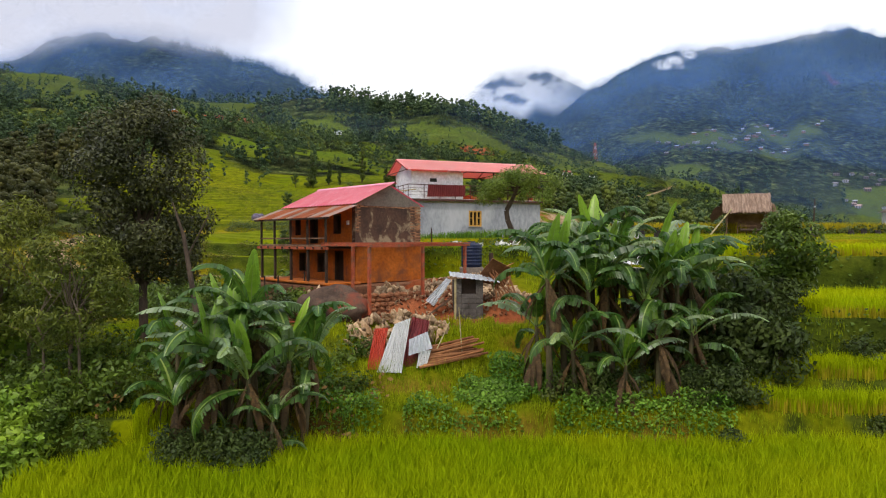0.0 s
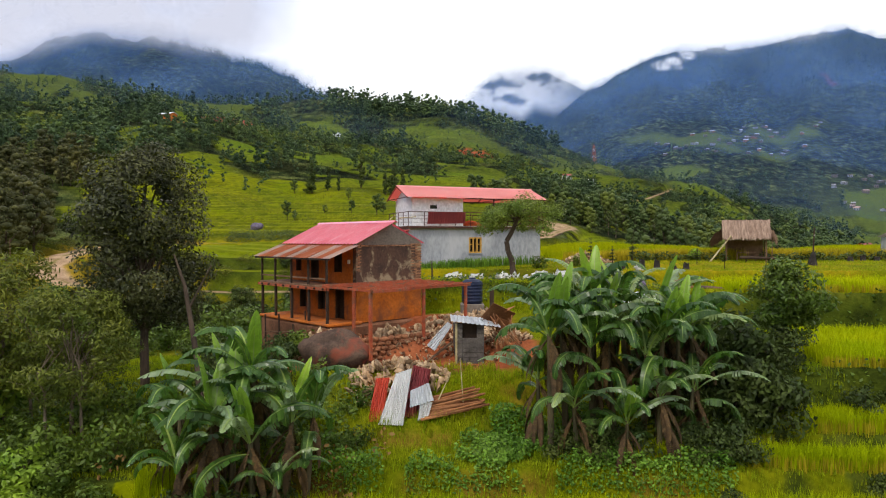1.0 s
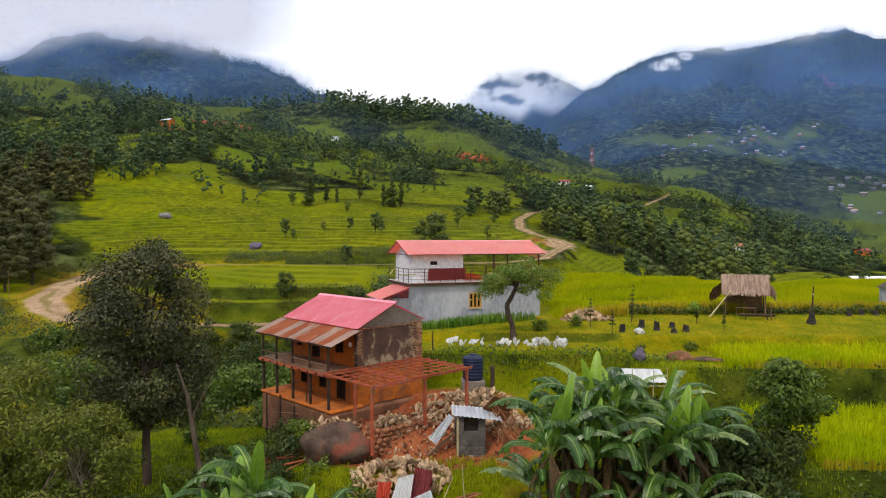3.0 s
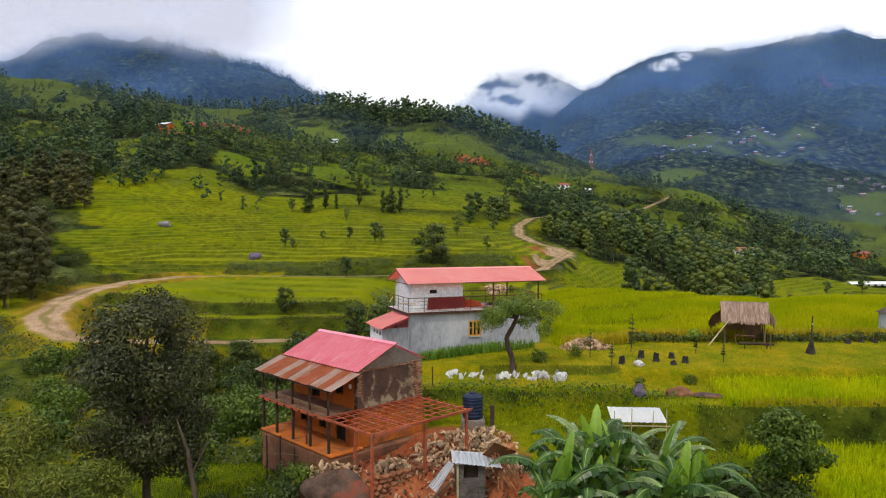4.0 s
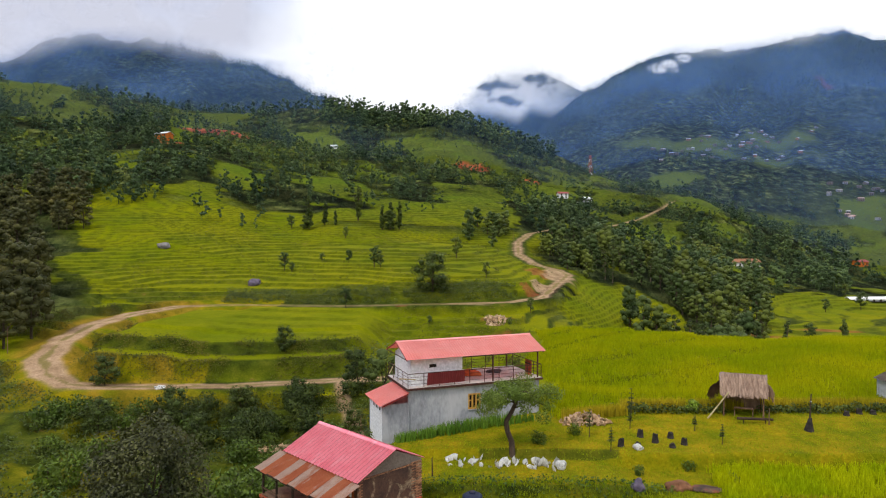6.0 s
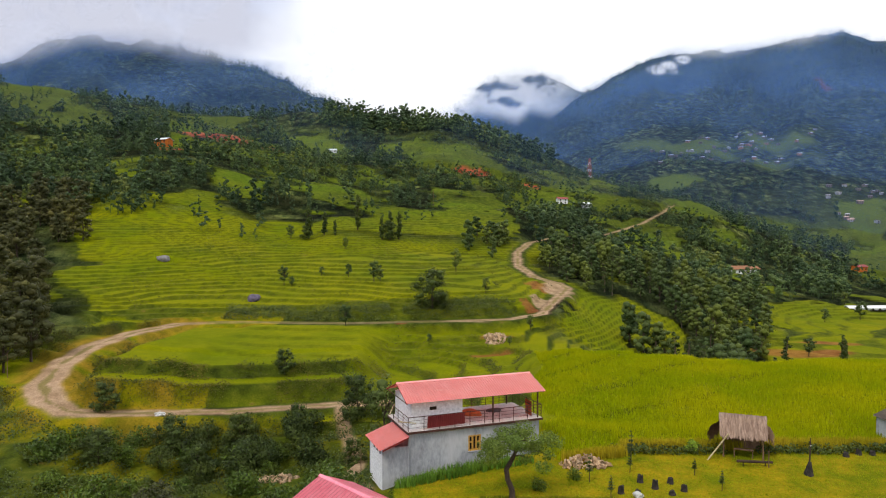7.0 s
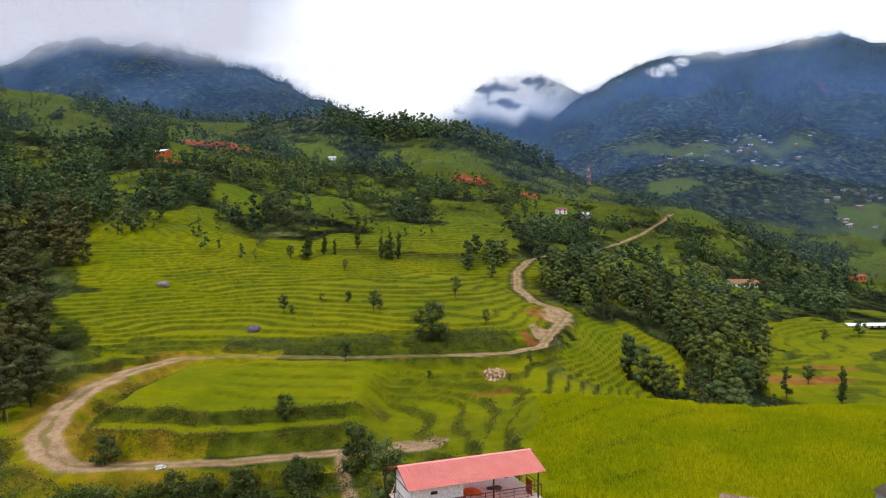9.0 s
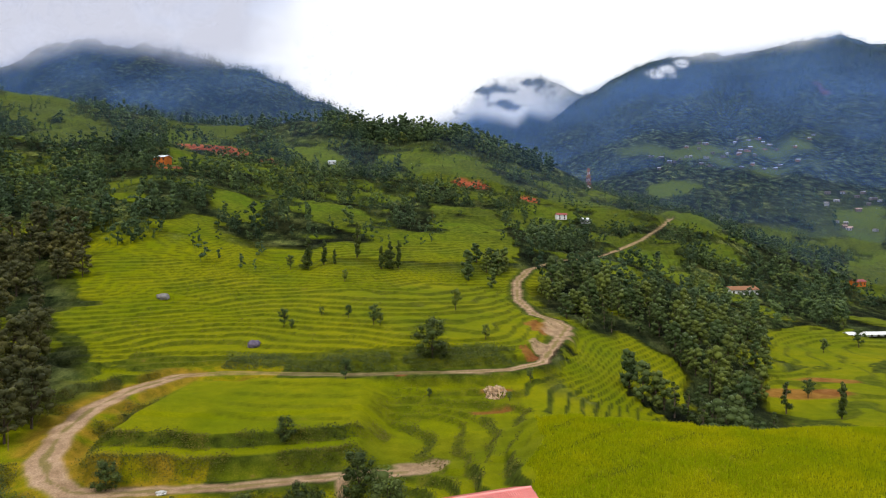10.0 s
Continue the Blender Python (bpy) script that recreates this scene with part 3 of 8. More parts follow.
def foreground(x, y):
    wob = 0.9 * (fbm(x / 4.0, y / 9.0, 3, 3) - 0.5)
    yy = y + wob
    right = steps(yy, -3.6, ((21.9, 0.9, 0.5), (23.4, 0.9, 0.5), (25.4, 1.9, 0.8), (35.2, 2.2, 0.7), (41.2, 0.9, 0.6)))
    mid = steps(yy, -3.6, ((21.4, 1.2, 0.6), (24.2, 0.8, 1.2), (26.5, 1.2, 1.5), (29.5, 0.9, 2.0), (34.0, 0.6, 2.0), (36.9, 1.65, 0.9), (41.8, 0.5, 0.4)))
    left = steps(yy, -3.5, ((20.3, 1.0, 0.8), (23.0, 0.9, 1.5), (27.0, 0.7, 2.0), (36.0, -1.0, 9.0)))
    wl, wr = smooth(-5.0, -9.0, x), smooth(9.0, 12.5, x)
    return mid * (1 - wl) * (1 - wr) + left * wl + right * wr


# middle line of the dirt road, from the far hillside down round the bend to the houses
ROAD = [(175.0, 500.0, 44.0), (150.9, 445.0, 38.0), (114.4, 375.0, 28.4), (87.8, 325.0, 23.6), (71.4, 297.4, 20.9), (44.6, 254.8, 20.5), (30.2, 229.3, 18.3),
        (23.5, 207.7, 15.3), (20.9, 182.3, 12.3), (23.2, 164.3, 10.1), (28.0, 161.0, 9.0), (29.7, 156.8, 7.9), (24.5, 141.2, 7.0),
        (18.9, 124.9, 5.5), (12.0, 120.6, 5.0), (-0.5, 119.3, 4.8), (-19.0, 119.0, 4.5), (-40.1, 120.8, 4.5), (-47.4, 118.4, 4.5),
        (-51.2, 108.8, 4.3), (-52.7, 98.4, 3.8), (-51.9, 88.7, 2.9), (-49.7, 81.0, 1.8), (-46.4, 76.4, 0.9), (-43.1, 75.2, 0.0),
        (-38.9, 76.6, -0.6), (-26.8, 80.1, -1.3), (-13.7, 84.5, -1.5), (-5.0, 85.8, -1.5)]


def road_field(x, y):
    """Distance from the road's middle line and the height of the road there."""
    best = np.full(np.shape(x), 1e9)
    hz = np.zeros(np.shape(x))
    for (ax, ay, az), (bx, by, bz) in zip(ROAD[:-1], ROAD[1:]):
        dx, dy = bx - ax, by - ay
        t = np.clip(((x - ax) * dx + (y - ay) * dy) / (dx * dx + dy * dy), 0, 1)
        d = np.hypot(x - ax - t * dx, y - ay - t * dy)
        m = d < best
        best = np.where(m, d, best)
        hz = np.where(m, az + t * (bz - az), hz)
    return best, hz


def base_height(x, y):
    x, y = np.asarray(x, float), np.asarray(y, float)
    z = hillside(x, y)
    undul = (fbm(x / 60.0, y / 60.0, 3, 11) - 0.5) * np.clip((y - 60) / 25.0, 0, 14)
    z = z + undul * smooth(110, 180, y)
    if np.max(y) > 650:
        far = np.maximum(np.maximum(mountain(x, y, CREST_EAST, 620, 2700, 21), mountain(x, y, CREST_WEST, 620, 2000, 31)),
                         mountain(x, y, CREST_NORTH, 1500, 3800, 41))
        far = np.where(y > 650, far, -100.0)
        z = np.maximum(z - 400 * smooth(1000, 1300, y), far)
    w = smooth(42.6, 46.5, y)
    return foreground(x, y) * (1 - w) + z * w


# the fields between the two legs of the road: a high hedged bank, a narrow strip, a second bank, a broad field
def shelf(x, y):
    """Height, share and riser strength of those fields."""
    v = y - (76.4 + 0.335 * (x + 39.0)) + 1.2 * (fbm(x / 9.0, y / 9.0, 2, 15) - 0.5)
    low = np.interp(x, [-43, -38.9, -26.8, -13.7], [0.0, -0.6, -1.3, -1.5])
    z = low + 2.9 * smooth(2.2, 4.4, v) + 1.5 * smooth(8.0, 9.2, v) + 0.4 * smooth(17.0, 17.6, v)
    z = z + (4.5 - 0.35 - (low + 4.8)) * smooth(16, 38, v)
    lip = smooth(-36, -33, x) * smooth(-12, -15, x)
    yl = y + 2.4 * (fbm(x / 8.0, y / 20.0, 2, 16) - 0.5)
    z = z + 0.35 * lip * (smooth(106.2, 107.0, yl) + smooth(112.0, 112.6, yl) - 1) + 0.25 * lip * (smooth(97.0, 97.6, yl) + smooth(101.5, 102.1, yl) - 1)
    share = smooth(-47, -43, x) * smooth(-8, -14, x) * smooth(0.5, 2.0, v) * smooth(118.5, 115, y)
    bank = np.maximum(smooth(2.0, 2.6, v) * smooth(5.0, 4.2, v), smooth(7.6, 8.2, v) * smooth(9.8, 9.2, v))
    bank = np.maximum(bank, 0.42 * lip * np.maximum.reduce([smooth(0.8, 0.3, np.abs(yl - c)) for c in (97.3, 101.8, 106.6, 112.3)]))
    return z, share, bank * share


def field_lips(x, y):
    """Low curved steps in the broad rice field behind the grey house: height and riser strength."""
    r = np.hypot(x + 4.0, (y - 106.0) * 1.05) + 7.0 * (fbm(x / 13.0, y / 13.0, 3, 45) - 0.5)
    here = smooth(8.5, 13, x) * smooth(54, 60, y) * smooth(99, 93, y) * smooth(0.60, 0.45, x / np.maximum(y, 1.0))
    z, edge = -0.8 * here, 0.0
    for k in (20.0, 26.0, 33.0, 42.0, 50.0):
        z = z + 0.42 * here * smooth(k + 0.45, k - 0.45, r)
        edge = np.maximum(edge, 0.45 * here * smooth(0.75, 0.35, np.abs(r - k)) * smooth(0.36, 0.5, fbm(x / 6.0, y / 6.0, 2, 46)))
    return z, edge


def ground(x, y):
    """Height of the ground, with its terraces and the road cut into it; also riser strength."""
    x, y = np.asarray(x, float), np.asarray(y, float)
    z = base_height(x, y)
    size = np.where(y < 119, np.where((x > -14) & (y > 84), 0.75, 1.5), np.where(y < 330, 0.66, 2.0))
    near = y < 119
    wob = np.where(near, 1.7, 1.7) * (fbm(x / np.where(near, 15.0, 26.0), y / np.where(near, 15.0, 20.0), 3, 5) - 0.5) * size * 2
    q = (z + wob) / size
    f = q - np.floor(q)
    tz = (np.floor(q) + smooth(0.74, 1.0, f)) * size - wob
    sz, share, bank = shelf(x, y)
    w = smooth(56, 66, y) * (1 - smooth(700, 900, y)) * (1 - share) * (1 - smooth(8, 13, x) * smooth(100, 95, y))
    zt = z + (tz - z) * w
    zt = zt + (sz - zt) * share
    riser = np.maximum(smooth(0.68, 0.80, f) * w, bank)
    fz, fr = field_lips(x, y)
    zt, riser = zt + fz, np.maximum(riser, fr)
    if ROAD:
        d, hz = road_field(x, y)
        cut = 1 - smooth(1.9, 4.2, d)
        zt = zt * (1 - cut) + hz * cut
        riser = riser * (1 - cut)
    return zt, riser


# open fields and groves on the valley sides: bearing, distance, half width of the bearing, half depth as a ratio
OPEN_FIELDS = [(-0.637, 224, 0.045, 0.06), (-0.647, 357, 0.02, 0.065), (-0.616, 694, 0.06, 0.281), (-0.531, 553, 0.06, 0.16), (-0.378, 405, 0.036, 0.12),
               (-0.326, 677, 0.045, 0.06), (-0.31, 281, 0.045, 0.09), (-0.48, 274, 0.045, 0.09), (-0.189, 570, 0.055, 0.05), (-0.026, 569, 0.085, 0.07),
               (0.017, 522, 0.08, 0.04), (0.033, 324, 0.069, 0.19), (-0.156, 299, 0.05, 0.09), (0.059, 269, 0.06, 0.12), (0.315, 351, 0.062, 0.15),
               (0.279, 258, 0.042, 0.08), (0.392, 470, 0.065, 0.12), (0.249, 430, 0.034, 0.07), (0.60, 160, 0.09, 0.13), (0.235, 128, 0.05, 0.11), (0.29, 113, 0.06, 0.11), (0.353, 943, 0.045, 0.05), (0.387, 1163, 0.05, 0.05),
               (0.647, 763, 0.045, 0.12), (0.575, 204, 0.10, 0.17), (0.673, 531, 0.06, 0.25), (0.18, 423, 0.036, 0.105), (0.457, 286, 0.026, 0.075)]
GROVES = [(-0.619, 270, 0.055, 0.157), (-0.525, 238, 0.065, 0.117), (-0.455, 420, 0.043, 0.275), (-0.541, 365, 0.055, 0.098), (-0.387, 302, 0.052, 0.081),
          (-0.422, 255, 0.036, 0.097), (-0.121, 547, 0.039, 0.247), (-0.044, 337, 0.036, 0.18), (0.188, 296, 0.043, 0.227), (0.187, 206, 0.052, 0.131),
          (0.317, 231, 0.06, 0.193), (0.43, 253, 0.065, 0.195), (0.534, 401, 0.077, 0.357), (0.46, 600, 0.06, 0.25), (0.551, 922, 0.103, 0.07),
          (0.36, 177, 0.086, 0.136), (0.429, 151, 0.07, 0.16), (-0.471, 656, 0.052, 0.281)]


def grove(x, y):
    """How wooded the land is, about 0 to 1: patchy, thick in the groves, thin on the open fields."""
    s, ly = x / np.maximum(y, 1.0), np.log(np.maximum(y, 1.0))
    g = fbm(x / 30.0, y / 30.0, 3, 88)
    far = fbm(x / 120.0, y / 120.0, 3, 89)
    g = g + (far - g) * smooth(600, 900, y)
    g = g + 0.13 * smooth(-0.40, -0.48, s) * smooth(440, 380, y) + 0.07 * smooth(0.30, 0.38, s) * smooth(600, 500, y)
    for c, d, ws, wd in GROVES:
        q = np.hypot((s - c) / ws, (ly - math.log(d)) / wd)
        g = g + 0.22 * (1 - smooth(0.6, 1.25, q))
    for c, d, ws, wd in OPEN_FIELDS:
        q = np.hypot((s - c) / ws, (ly - math.log(d)) / wd) + 0.8 * (fbm(s * 45.0, ly * 22.0, 3, 90) - 0.5)
        g = g - 0.42 * (1 - smooth(0.75, 1.1, q))
    return g


def height_at(x, y):
    return float(ground(np.array([x]), np.array([y]))[0][0])

# ---- the ground: one sheet, fine where it is near, out to the mountains ----
def build_ground():
    rings = np.concatenate([np.linspace(0.5, 12, 12, endpoint=False), np.arange(12, 46, 0.2),
                            46 * 1.006 ** np.arange(0, int(math.log(119 / 46) / math.log(1.006))),
                            119 * 1.0035 ** np.arange(0, int(math.log(340 / 119) / math.log(1.0035))),
                            340 * 1.009 ** np.arange(0, int(math.log(720 / 340) / math.log(1.009))),
                            720 * 1.0135 ** np.arange(0, int(math.log(4700 / 720) / math.log(1.0135)) + 1)])
    fine = np.linspace(-39, 39, 366)
    rest = np.linspace(39, 321, 36)[1:-1]
    ang = np.radians(np.concatenate([fine, rest]))
    r, a = np.meshgrid(rings, ang, indexing="ij")
    x, y = r * np.sin(a), r * np.cos(a)
    z, riser = ground(x.ravel(), np.where(y.ravel() < 2, 2, y.ravel()))
    z = z.reshape(x.shape)
    riser = riser.reshape(x.shape)
    far_side = (np.abs(np.degrees(a)) > 39.5) & (np.degrees(a) < 320.5)
    z = np.where(far_side & (y < 25), -3.6 + np.clip(r - 60, 0, 900) * 0.12, z)
    nr, na = x.shape
    idx = np.arange(nr * na).reshape(nr, na)
    nxt = np.roll(idx, -1, axis=1)
    faces = np.stack([idx[:-1], idx[1:], nxt[1:], nxt[:-1]], -1).reshape(-1, 4)
    me = array_mesh("ground", np.stack([x, y, z], -1).reshape(-1, 3), faces, M_GROUND, True)
    # what grows or lies where
    gy, gx = np.gradient(z)
    dr = np.gradient(rings)[:, None]
    slope = np.abs(gy / dr)
    wobble = 0.9 * (fbm(x / 4.0, y / 9.0, 3, 3) - 0.5)
    yy = y + wobble
    rice = np.zeros_like(x)
    thick = grove(x, y)
    for test in (((yy < 20.9) & (x > -10.5) & (y > 2)), ((yy > 22.2) & (yy < 23.1) & (x > 6.2)), ((yy > 23.7) & (yy < 25.0) & (x > 12)),
                 ((yy > 25.9) & (yy < 34.8) & (x > 15.5)), ((yy > 35.6) & (yy < 40.9) & (x > 16.5))):
        rice = np.maximum(rice, test.astype(float))
    field = (thick < 0.56) | ((y > 120) & (y < 235) & (np.abs(x / np.maximum(y, 1) + 0.20 + 0.12 * (fbm(x / 12.0, y / 12.0, 3, 64) - 0.5)) < 0.36)) | ((y < 119) & (y > 80)) | ((y < 96) & (x > 6))
    turf = ((yy > 21.2) & (yy < 37.0) & (x > -9.5) & (x < 13.5)).astype(float)
    rice = np.maximum(rice, 0.72 * turf * smooth(0.34, 0.50, fbm(x / 1.7, y / 1.2, 3, 93)))
    upper = (y > 50.3) & (y < 760) & field
    rice = np.where(upper, (1 - riser * (1 - 0.35 * smooth(119, 125, y))) * (1 - 0.35 * smooth(300, 360, y)), rice)
    mosaic = smooth(0.40, 0.62, fbm(x / 38.0, y / 30.0, 3, 97))
    rice = np.where(y > 200, rice * (1 - smooth(205, 330, y) * (0.14 + 0.62 * mosaic)), rice)
    rice = rice * (1 - 0.45 * smooth(380, 520, y) * smooth(-0.33, -0.50, x / np.maximum(y, 1)))
    rice = np.maximum(rice, 0.38 * smooth(0.40, 0.30, thick) * ((y >= 760) & (y < 1350)))
    rice = np.where((x > -14) & (x < 14) & (y > 84) & (y < 119), 0.45 + 0.55 * rice, rice)
    bank = (y > 119.5) & (y < 128) & (x > -60) & (x < 14)
    rice = np.where(bank, rice * 0.25, rice)
    rice = np.where((y > 79) & (y < 119) & (x < 13), rice * np.where(x < -12, 1.0, 0.7 + 0.3 * smooth(0.4, 0.6, fbm(x / 14.0, y / 6.0, 3, 63))), rice)
    hollow = (y > 38) & (y < 79) & (x / np.maximum(y, 1) < -0.09)
    rice = np.where(hollow, 0.0, rice)
    d, _ = road_field(x.ravel(), y.ravel())
    d = d.reshape(x.shape) + 1.1 * (fbm(x / 2.5, y / 2.5, 3, 71) - 0.5)
    wide = 0.5 * smooth(-36, -42, x) * (y < 119)
    track = (1 - smooth(0.9 + wide, 1.7 + wide, d)) * (y > 60) * (1 - 0.55 * smooth(-50, -42, x) * smooth(6, -4, x) * (y > 112))
    path = 1 - smooth(0.5, 1.1, np.abs(x + 8.6 + (y - 60) * 0.16 + 0.8 * np.sin(y / 4.0)))
    for cx, cy, rx, ry in ((26.5, 152, 4.0, 9.0), (-3.5, 87.5, 4.5, 2.4), (20.5, 135, 2.5, 5.0)):
        e = np.hypot((x - cx) / rx, (y - cy) / ry) + 0.9 * (fbm(x / 3.0, y / 3.0, 3, 83) - 0.5)
        track = np.maximum(track, 0.85 * (1 - smooth(0.7, 1.05, e)))
    track = np.maximum(track, path * (y > 47) * (y < 84) * 0.9)
    rice = rice * (1 - smooth(3.8, 2.2, d) * (y > 60))
    soil = np.zeros_like(x)
    for cx, cy, rx, ry in ((23, 502, 15, 13), (-182, 532, 34, 16), (-135, 531, 12, 9), (66, 492, 8, 8), (-142, 345, 10, 5), (58, 470, 9, 6), (1000, 1720, 22, 26),
                           (82, 150, 13, 5), (96, 163, 9, 3), (22, 152, 3.2, 6), (17.0, 128.5, 2.0, 2.6), (9, 113.5, 3.5, 1.1), (7.5, 106.5, 4.2, 0.8), (-8, 117.8, 2.0, 0.6)):
        e = np.hypot((x - cx) / rx, (y - cy) / ry) + 0.6 * (fbm(x / (rx * 0.5), y / (ry * 0.5), 3, 81) - 0.5)
        soil = np.maximum(soil, 1 - smooth(0.75, 1.05, e))
    soil = np.maximum(soil, 0.42 * smooth(6.5, 3.0, d) * (y > 60) * smooth(-28, -38, x) * (y < 122) * smooth(0.38, 0.55, fbm(x / 5.0, y / 5.0, 3, 92)))
    for edge in (21.3, 24.0, 26.4):
        soil = np.maximum(soil, 0.5 * smooth(0.40, 0.15, np.abs(yy - edge)) * smooth(0.47, 0.58, fbm(x / 1.4, y / 1.4, 3, 94)) * (x > -9) * (x < 9))
    yard = np.hypot((x + 1.4) / 5.6, (y - 31.2) / 4.6) + 0.7 * (fbm(x / 1.5, y / 1.5, 3, 91) - 0.5)
    soil = np.maximum(soil * np.where(y < 200, 0.6, 1.0), 0.92 * (1 - smooth(0.75, 1.05, yard)))
    s = x / np.maximum(y, 1)
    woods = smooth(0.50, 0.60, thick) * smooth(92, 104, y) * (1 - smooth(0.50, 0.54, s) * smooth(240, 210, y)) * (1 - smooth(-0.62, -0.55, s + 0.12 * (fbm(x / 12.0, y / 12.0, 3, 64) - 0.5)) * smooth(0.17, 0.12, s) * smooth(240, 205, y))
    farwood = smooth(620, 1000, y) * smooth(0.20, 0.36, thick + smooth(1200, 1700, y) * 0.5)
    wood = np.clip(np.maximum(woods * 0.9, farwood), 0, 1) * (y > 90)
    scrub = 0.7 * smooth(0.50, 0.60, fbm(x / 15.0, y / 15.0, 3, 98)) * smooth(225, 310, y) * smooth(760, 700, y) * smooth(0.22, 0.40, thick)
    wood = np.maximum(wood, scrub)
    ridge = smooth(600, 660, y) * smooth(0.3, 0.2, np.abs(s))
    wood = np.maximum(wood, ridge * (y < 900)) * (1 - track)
    meadow = ((y > 35.8) & (y < 50.5) & (x > -3.5)).astype(float) * (1 - rice)
    lip = np.maximum(smooth(0.75, 0.45, np.abs(yy - 36.9)) * (x < 12.5), 0.8 * smooth(0.45, 0.25, np.abs(yy - 41.75)) * (x < 11) * (x > 2))
    meadow = meadow * (1 - lip)
    meadow = np.maximum(meadow, 0.35 * ((y > 22.0) & (y < 37) & (x > -4.5) & (x < 13)).astype(float) * smooth(0.38, 0.5, fbm(x / 2, y / 2, 3, 95)) * (1 - rice))
    meadow = np.maximum(meadow, 0.5 * hollow * smooth(0.44, 0.54, fbm(x / 7.0, y / 5.0, 3, 66)))
    meadow = np.maximum(meadow, smooth(6.5, 2.5, d) * (y > 60) * (x < -30) * 0.9)
    for nm, chans in (("zone_a", (rice, track, soil)), ("zone_b", (wood, meadow, smooth(0.5, 0.2, d)))):
        at = me.attributes.new(nm, "FLOAT_COLOR", "POINT")
        col = np.ones((nr * na, 4), np.float32)
        for k, c in enumerate(chans):
            col[:, k] = np.clip(c, 0, 1).ravel()
        # alpha carries the rice's distance tint, from none near to full far off
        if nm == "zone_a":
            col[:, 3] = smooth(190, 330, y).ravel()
        at.data.foreach_set("color", col.ravel())
    ob = new("ground", me)
    return tagged(ob, "terraced green valley side with rice fields and a dirt road", "ground", kind="structure")


build_ground()

# ---- the red mud-and-brick house under repair ----
def red_house():
    # local x along the gable wall, local y along the ridge (away from the gable), z = 0 at the floor
    root = thing("mud_house", pose(-4.5, 32.2, 1.05, 0, 0, 44), "two-storey ochre mud and brick house with faded red roof", "house")
    W, L, H1, EAVE, RIDGE = 4.25, 6.2, 1.9, 4.0, 5.0
    part("plinth", box((W / 2 - 0.78, L / 2 - 0.1, -1.05), (W + 1.9, L + 0.5, 2.0), bevel=0.10), M_EARTH, root, "rough earth and stone plinth")
    # gable wall: rendered skin over brick, pointed cement head
    part("gable_wall", box((W / 2, 0.14, (EAVE - 0.15) / 2), (W, 0.28, EAVE - 0.15)), M_GABLE, root, "dark weathered gable wall with patchy plaster")
    part("gable_head", prism([(-0.02, EAVE - 0.15), (W + 0.02, EAVE - 0.15), (W + 0.02, EAVE - 0.02), (W / 2, RIDGE - 0.08), (-0.02, EAVE - 0.02)], 0.02, 0.26, "xz"), M_CEMENT_DARK, root, "grey cement gable head")
    part("lower_band", box((W / 2, -0.015, (H1 - 0.1) / 2), (W + 0.02, 0.05, H1 - 0.1)), M_OCHRE, root, "ochre mud plaster below the frame")
    part("back_wall", box((W / 2, L - 0.14, EAVE / 2), (W, 0.28, EAVE)), M_OCHRE, root)
    part("back_gable", prism([(0, EAVE), (W, EAVE), (W / 2, RIDGE - 0.08)], L - 0.26, L - 0.02, "xz"), M_CEMENT_DARK, root)
    part("far_wall", box((W - 0.14, L / 2, EAVE / 2), (0.28, L - 0.57, EAVE)), M_GABLE, root)
    # long front wall with its openings, in piers and bands
    def front_wall(z0, z1, openings, nm):
        y = 0.283
        for o0, o1, s, t in openings + [(L - 0.283, L - 0.283, 0, 0)]:
            if o0 > y:
                part(nm, box((0.14, (y + o0) / 2, (z0 + z1) / 2), (0.28, o0 - y, z1 - z0)), M_OCHRE, root)
            if o1 > o0:
                if s > 0.01:
                    part(nm, box((0.14, (o0 + o1) / 2, z0 + s / 2), (0.28, o1 - o0, s)), M_OCHRE, root)
                part(nm, box((0.14, (o0 + o1) / 2, (z0 + t + z1) / 2), (0.28, o1 - o0, z1 - z0 - t)), M_OCHRE, root)
                fr = part("window_frame" if s > 0.01 else "door_frame", box((0.16, (o0 + o1) / 2, z0 + t - 0.04), (0.3, o1 - o0, 0.08)), M_DARK_WOOD, root)
                for yy in (o0 + 0.04, o1 - 0.04):
                    part("jamb", box((0.16, yy, z0 + (s + t - 0.083) / 2), (0.3, 0.08, t - s - 0.083)), M_DARK_WOOD, fr)
                # panel in the dim-interior colour, painting the shade within the opening
                part("shutter" if s > 0.01 else "door", box((0.24, (o0 + o1) / 2, z0 + (s + t - 0.083) / 2), (0.04, o1 - o0 - 0.165, t - s - 0.09)), M_INSIDE, root, "near-black panel for the dim inside")
            y = o1
    front_wall(0.0, H1, [(1.0, 1.8, 0.0, 1.6), (2.7, 3.4, 0.45, 1.45), (4.5, 5.2, 0.45, 1.45)], "front_wall")
    front_wall(H1, EAVE, [(1.2, 1.9, 0.55, 1.55), (3.3, 4.1, 0.05, 1.7), (5.0, 5.6, 0.5, 1.4)], "upper_front_wall")
    part("verandah_floor", box((-0.80, L / 2 - 0.05, 0.03), (1.95, L + 0.5, 0.14), bevel=0.04), M_OCHRE, root, "ochre mud verandah floor")
    part("meter_box", box((-0.05, 0.55, 3.0), (0.08, 0.16, 0.2), bevel=0.01), M_WHITEWASH, root, "small white meter box")
    # bricks showing at both ends of the gable
    bme = box((0, 0, 0), (0.21, 0.12, 0.062), bevel=0.006)
    mesh = bpy.data.meshes.new("brick")
    bmesh.ops.recalc_face_normals(bme, faces=bme.faces)
    bme.to_mesh(mesh)
    bme.free()
    mesh.materials.append(M_BRICK)
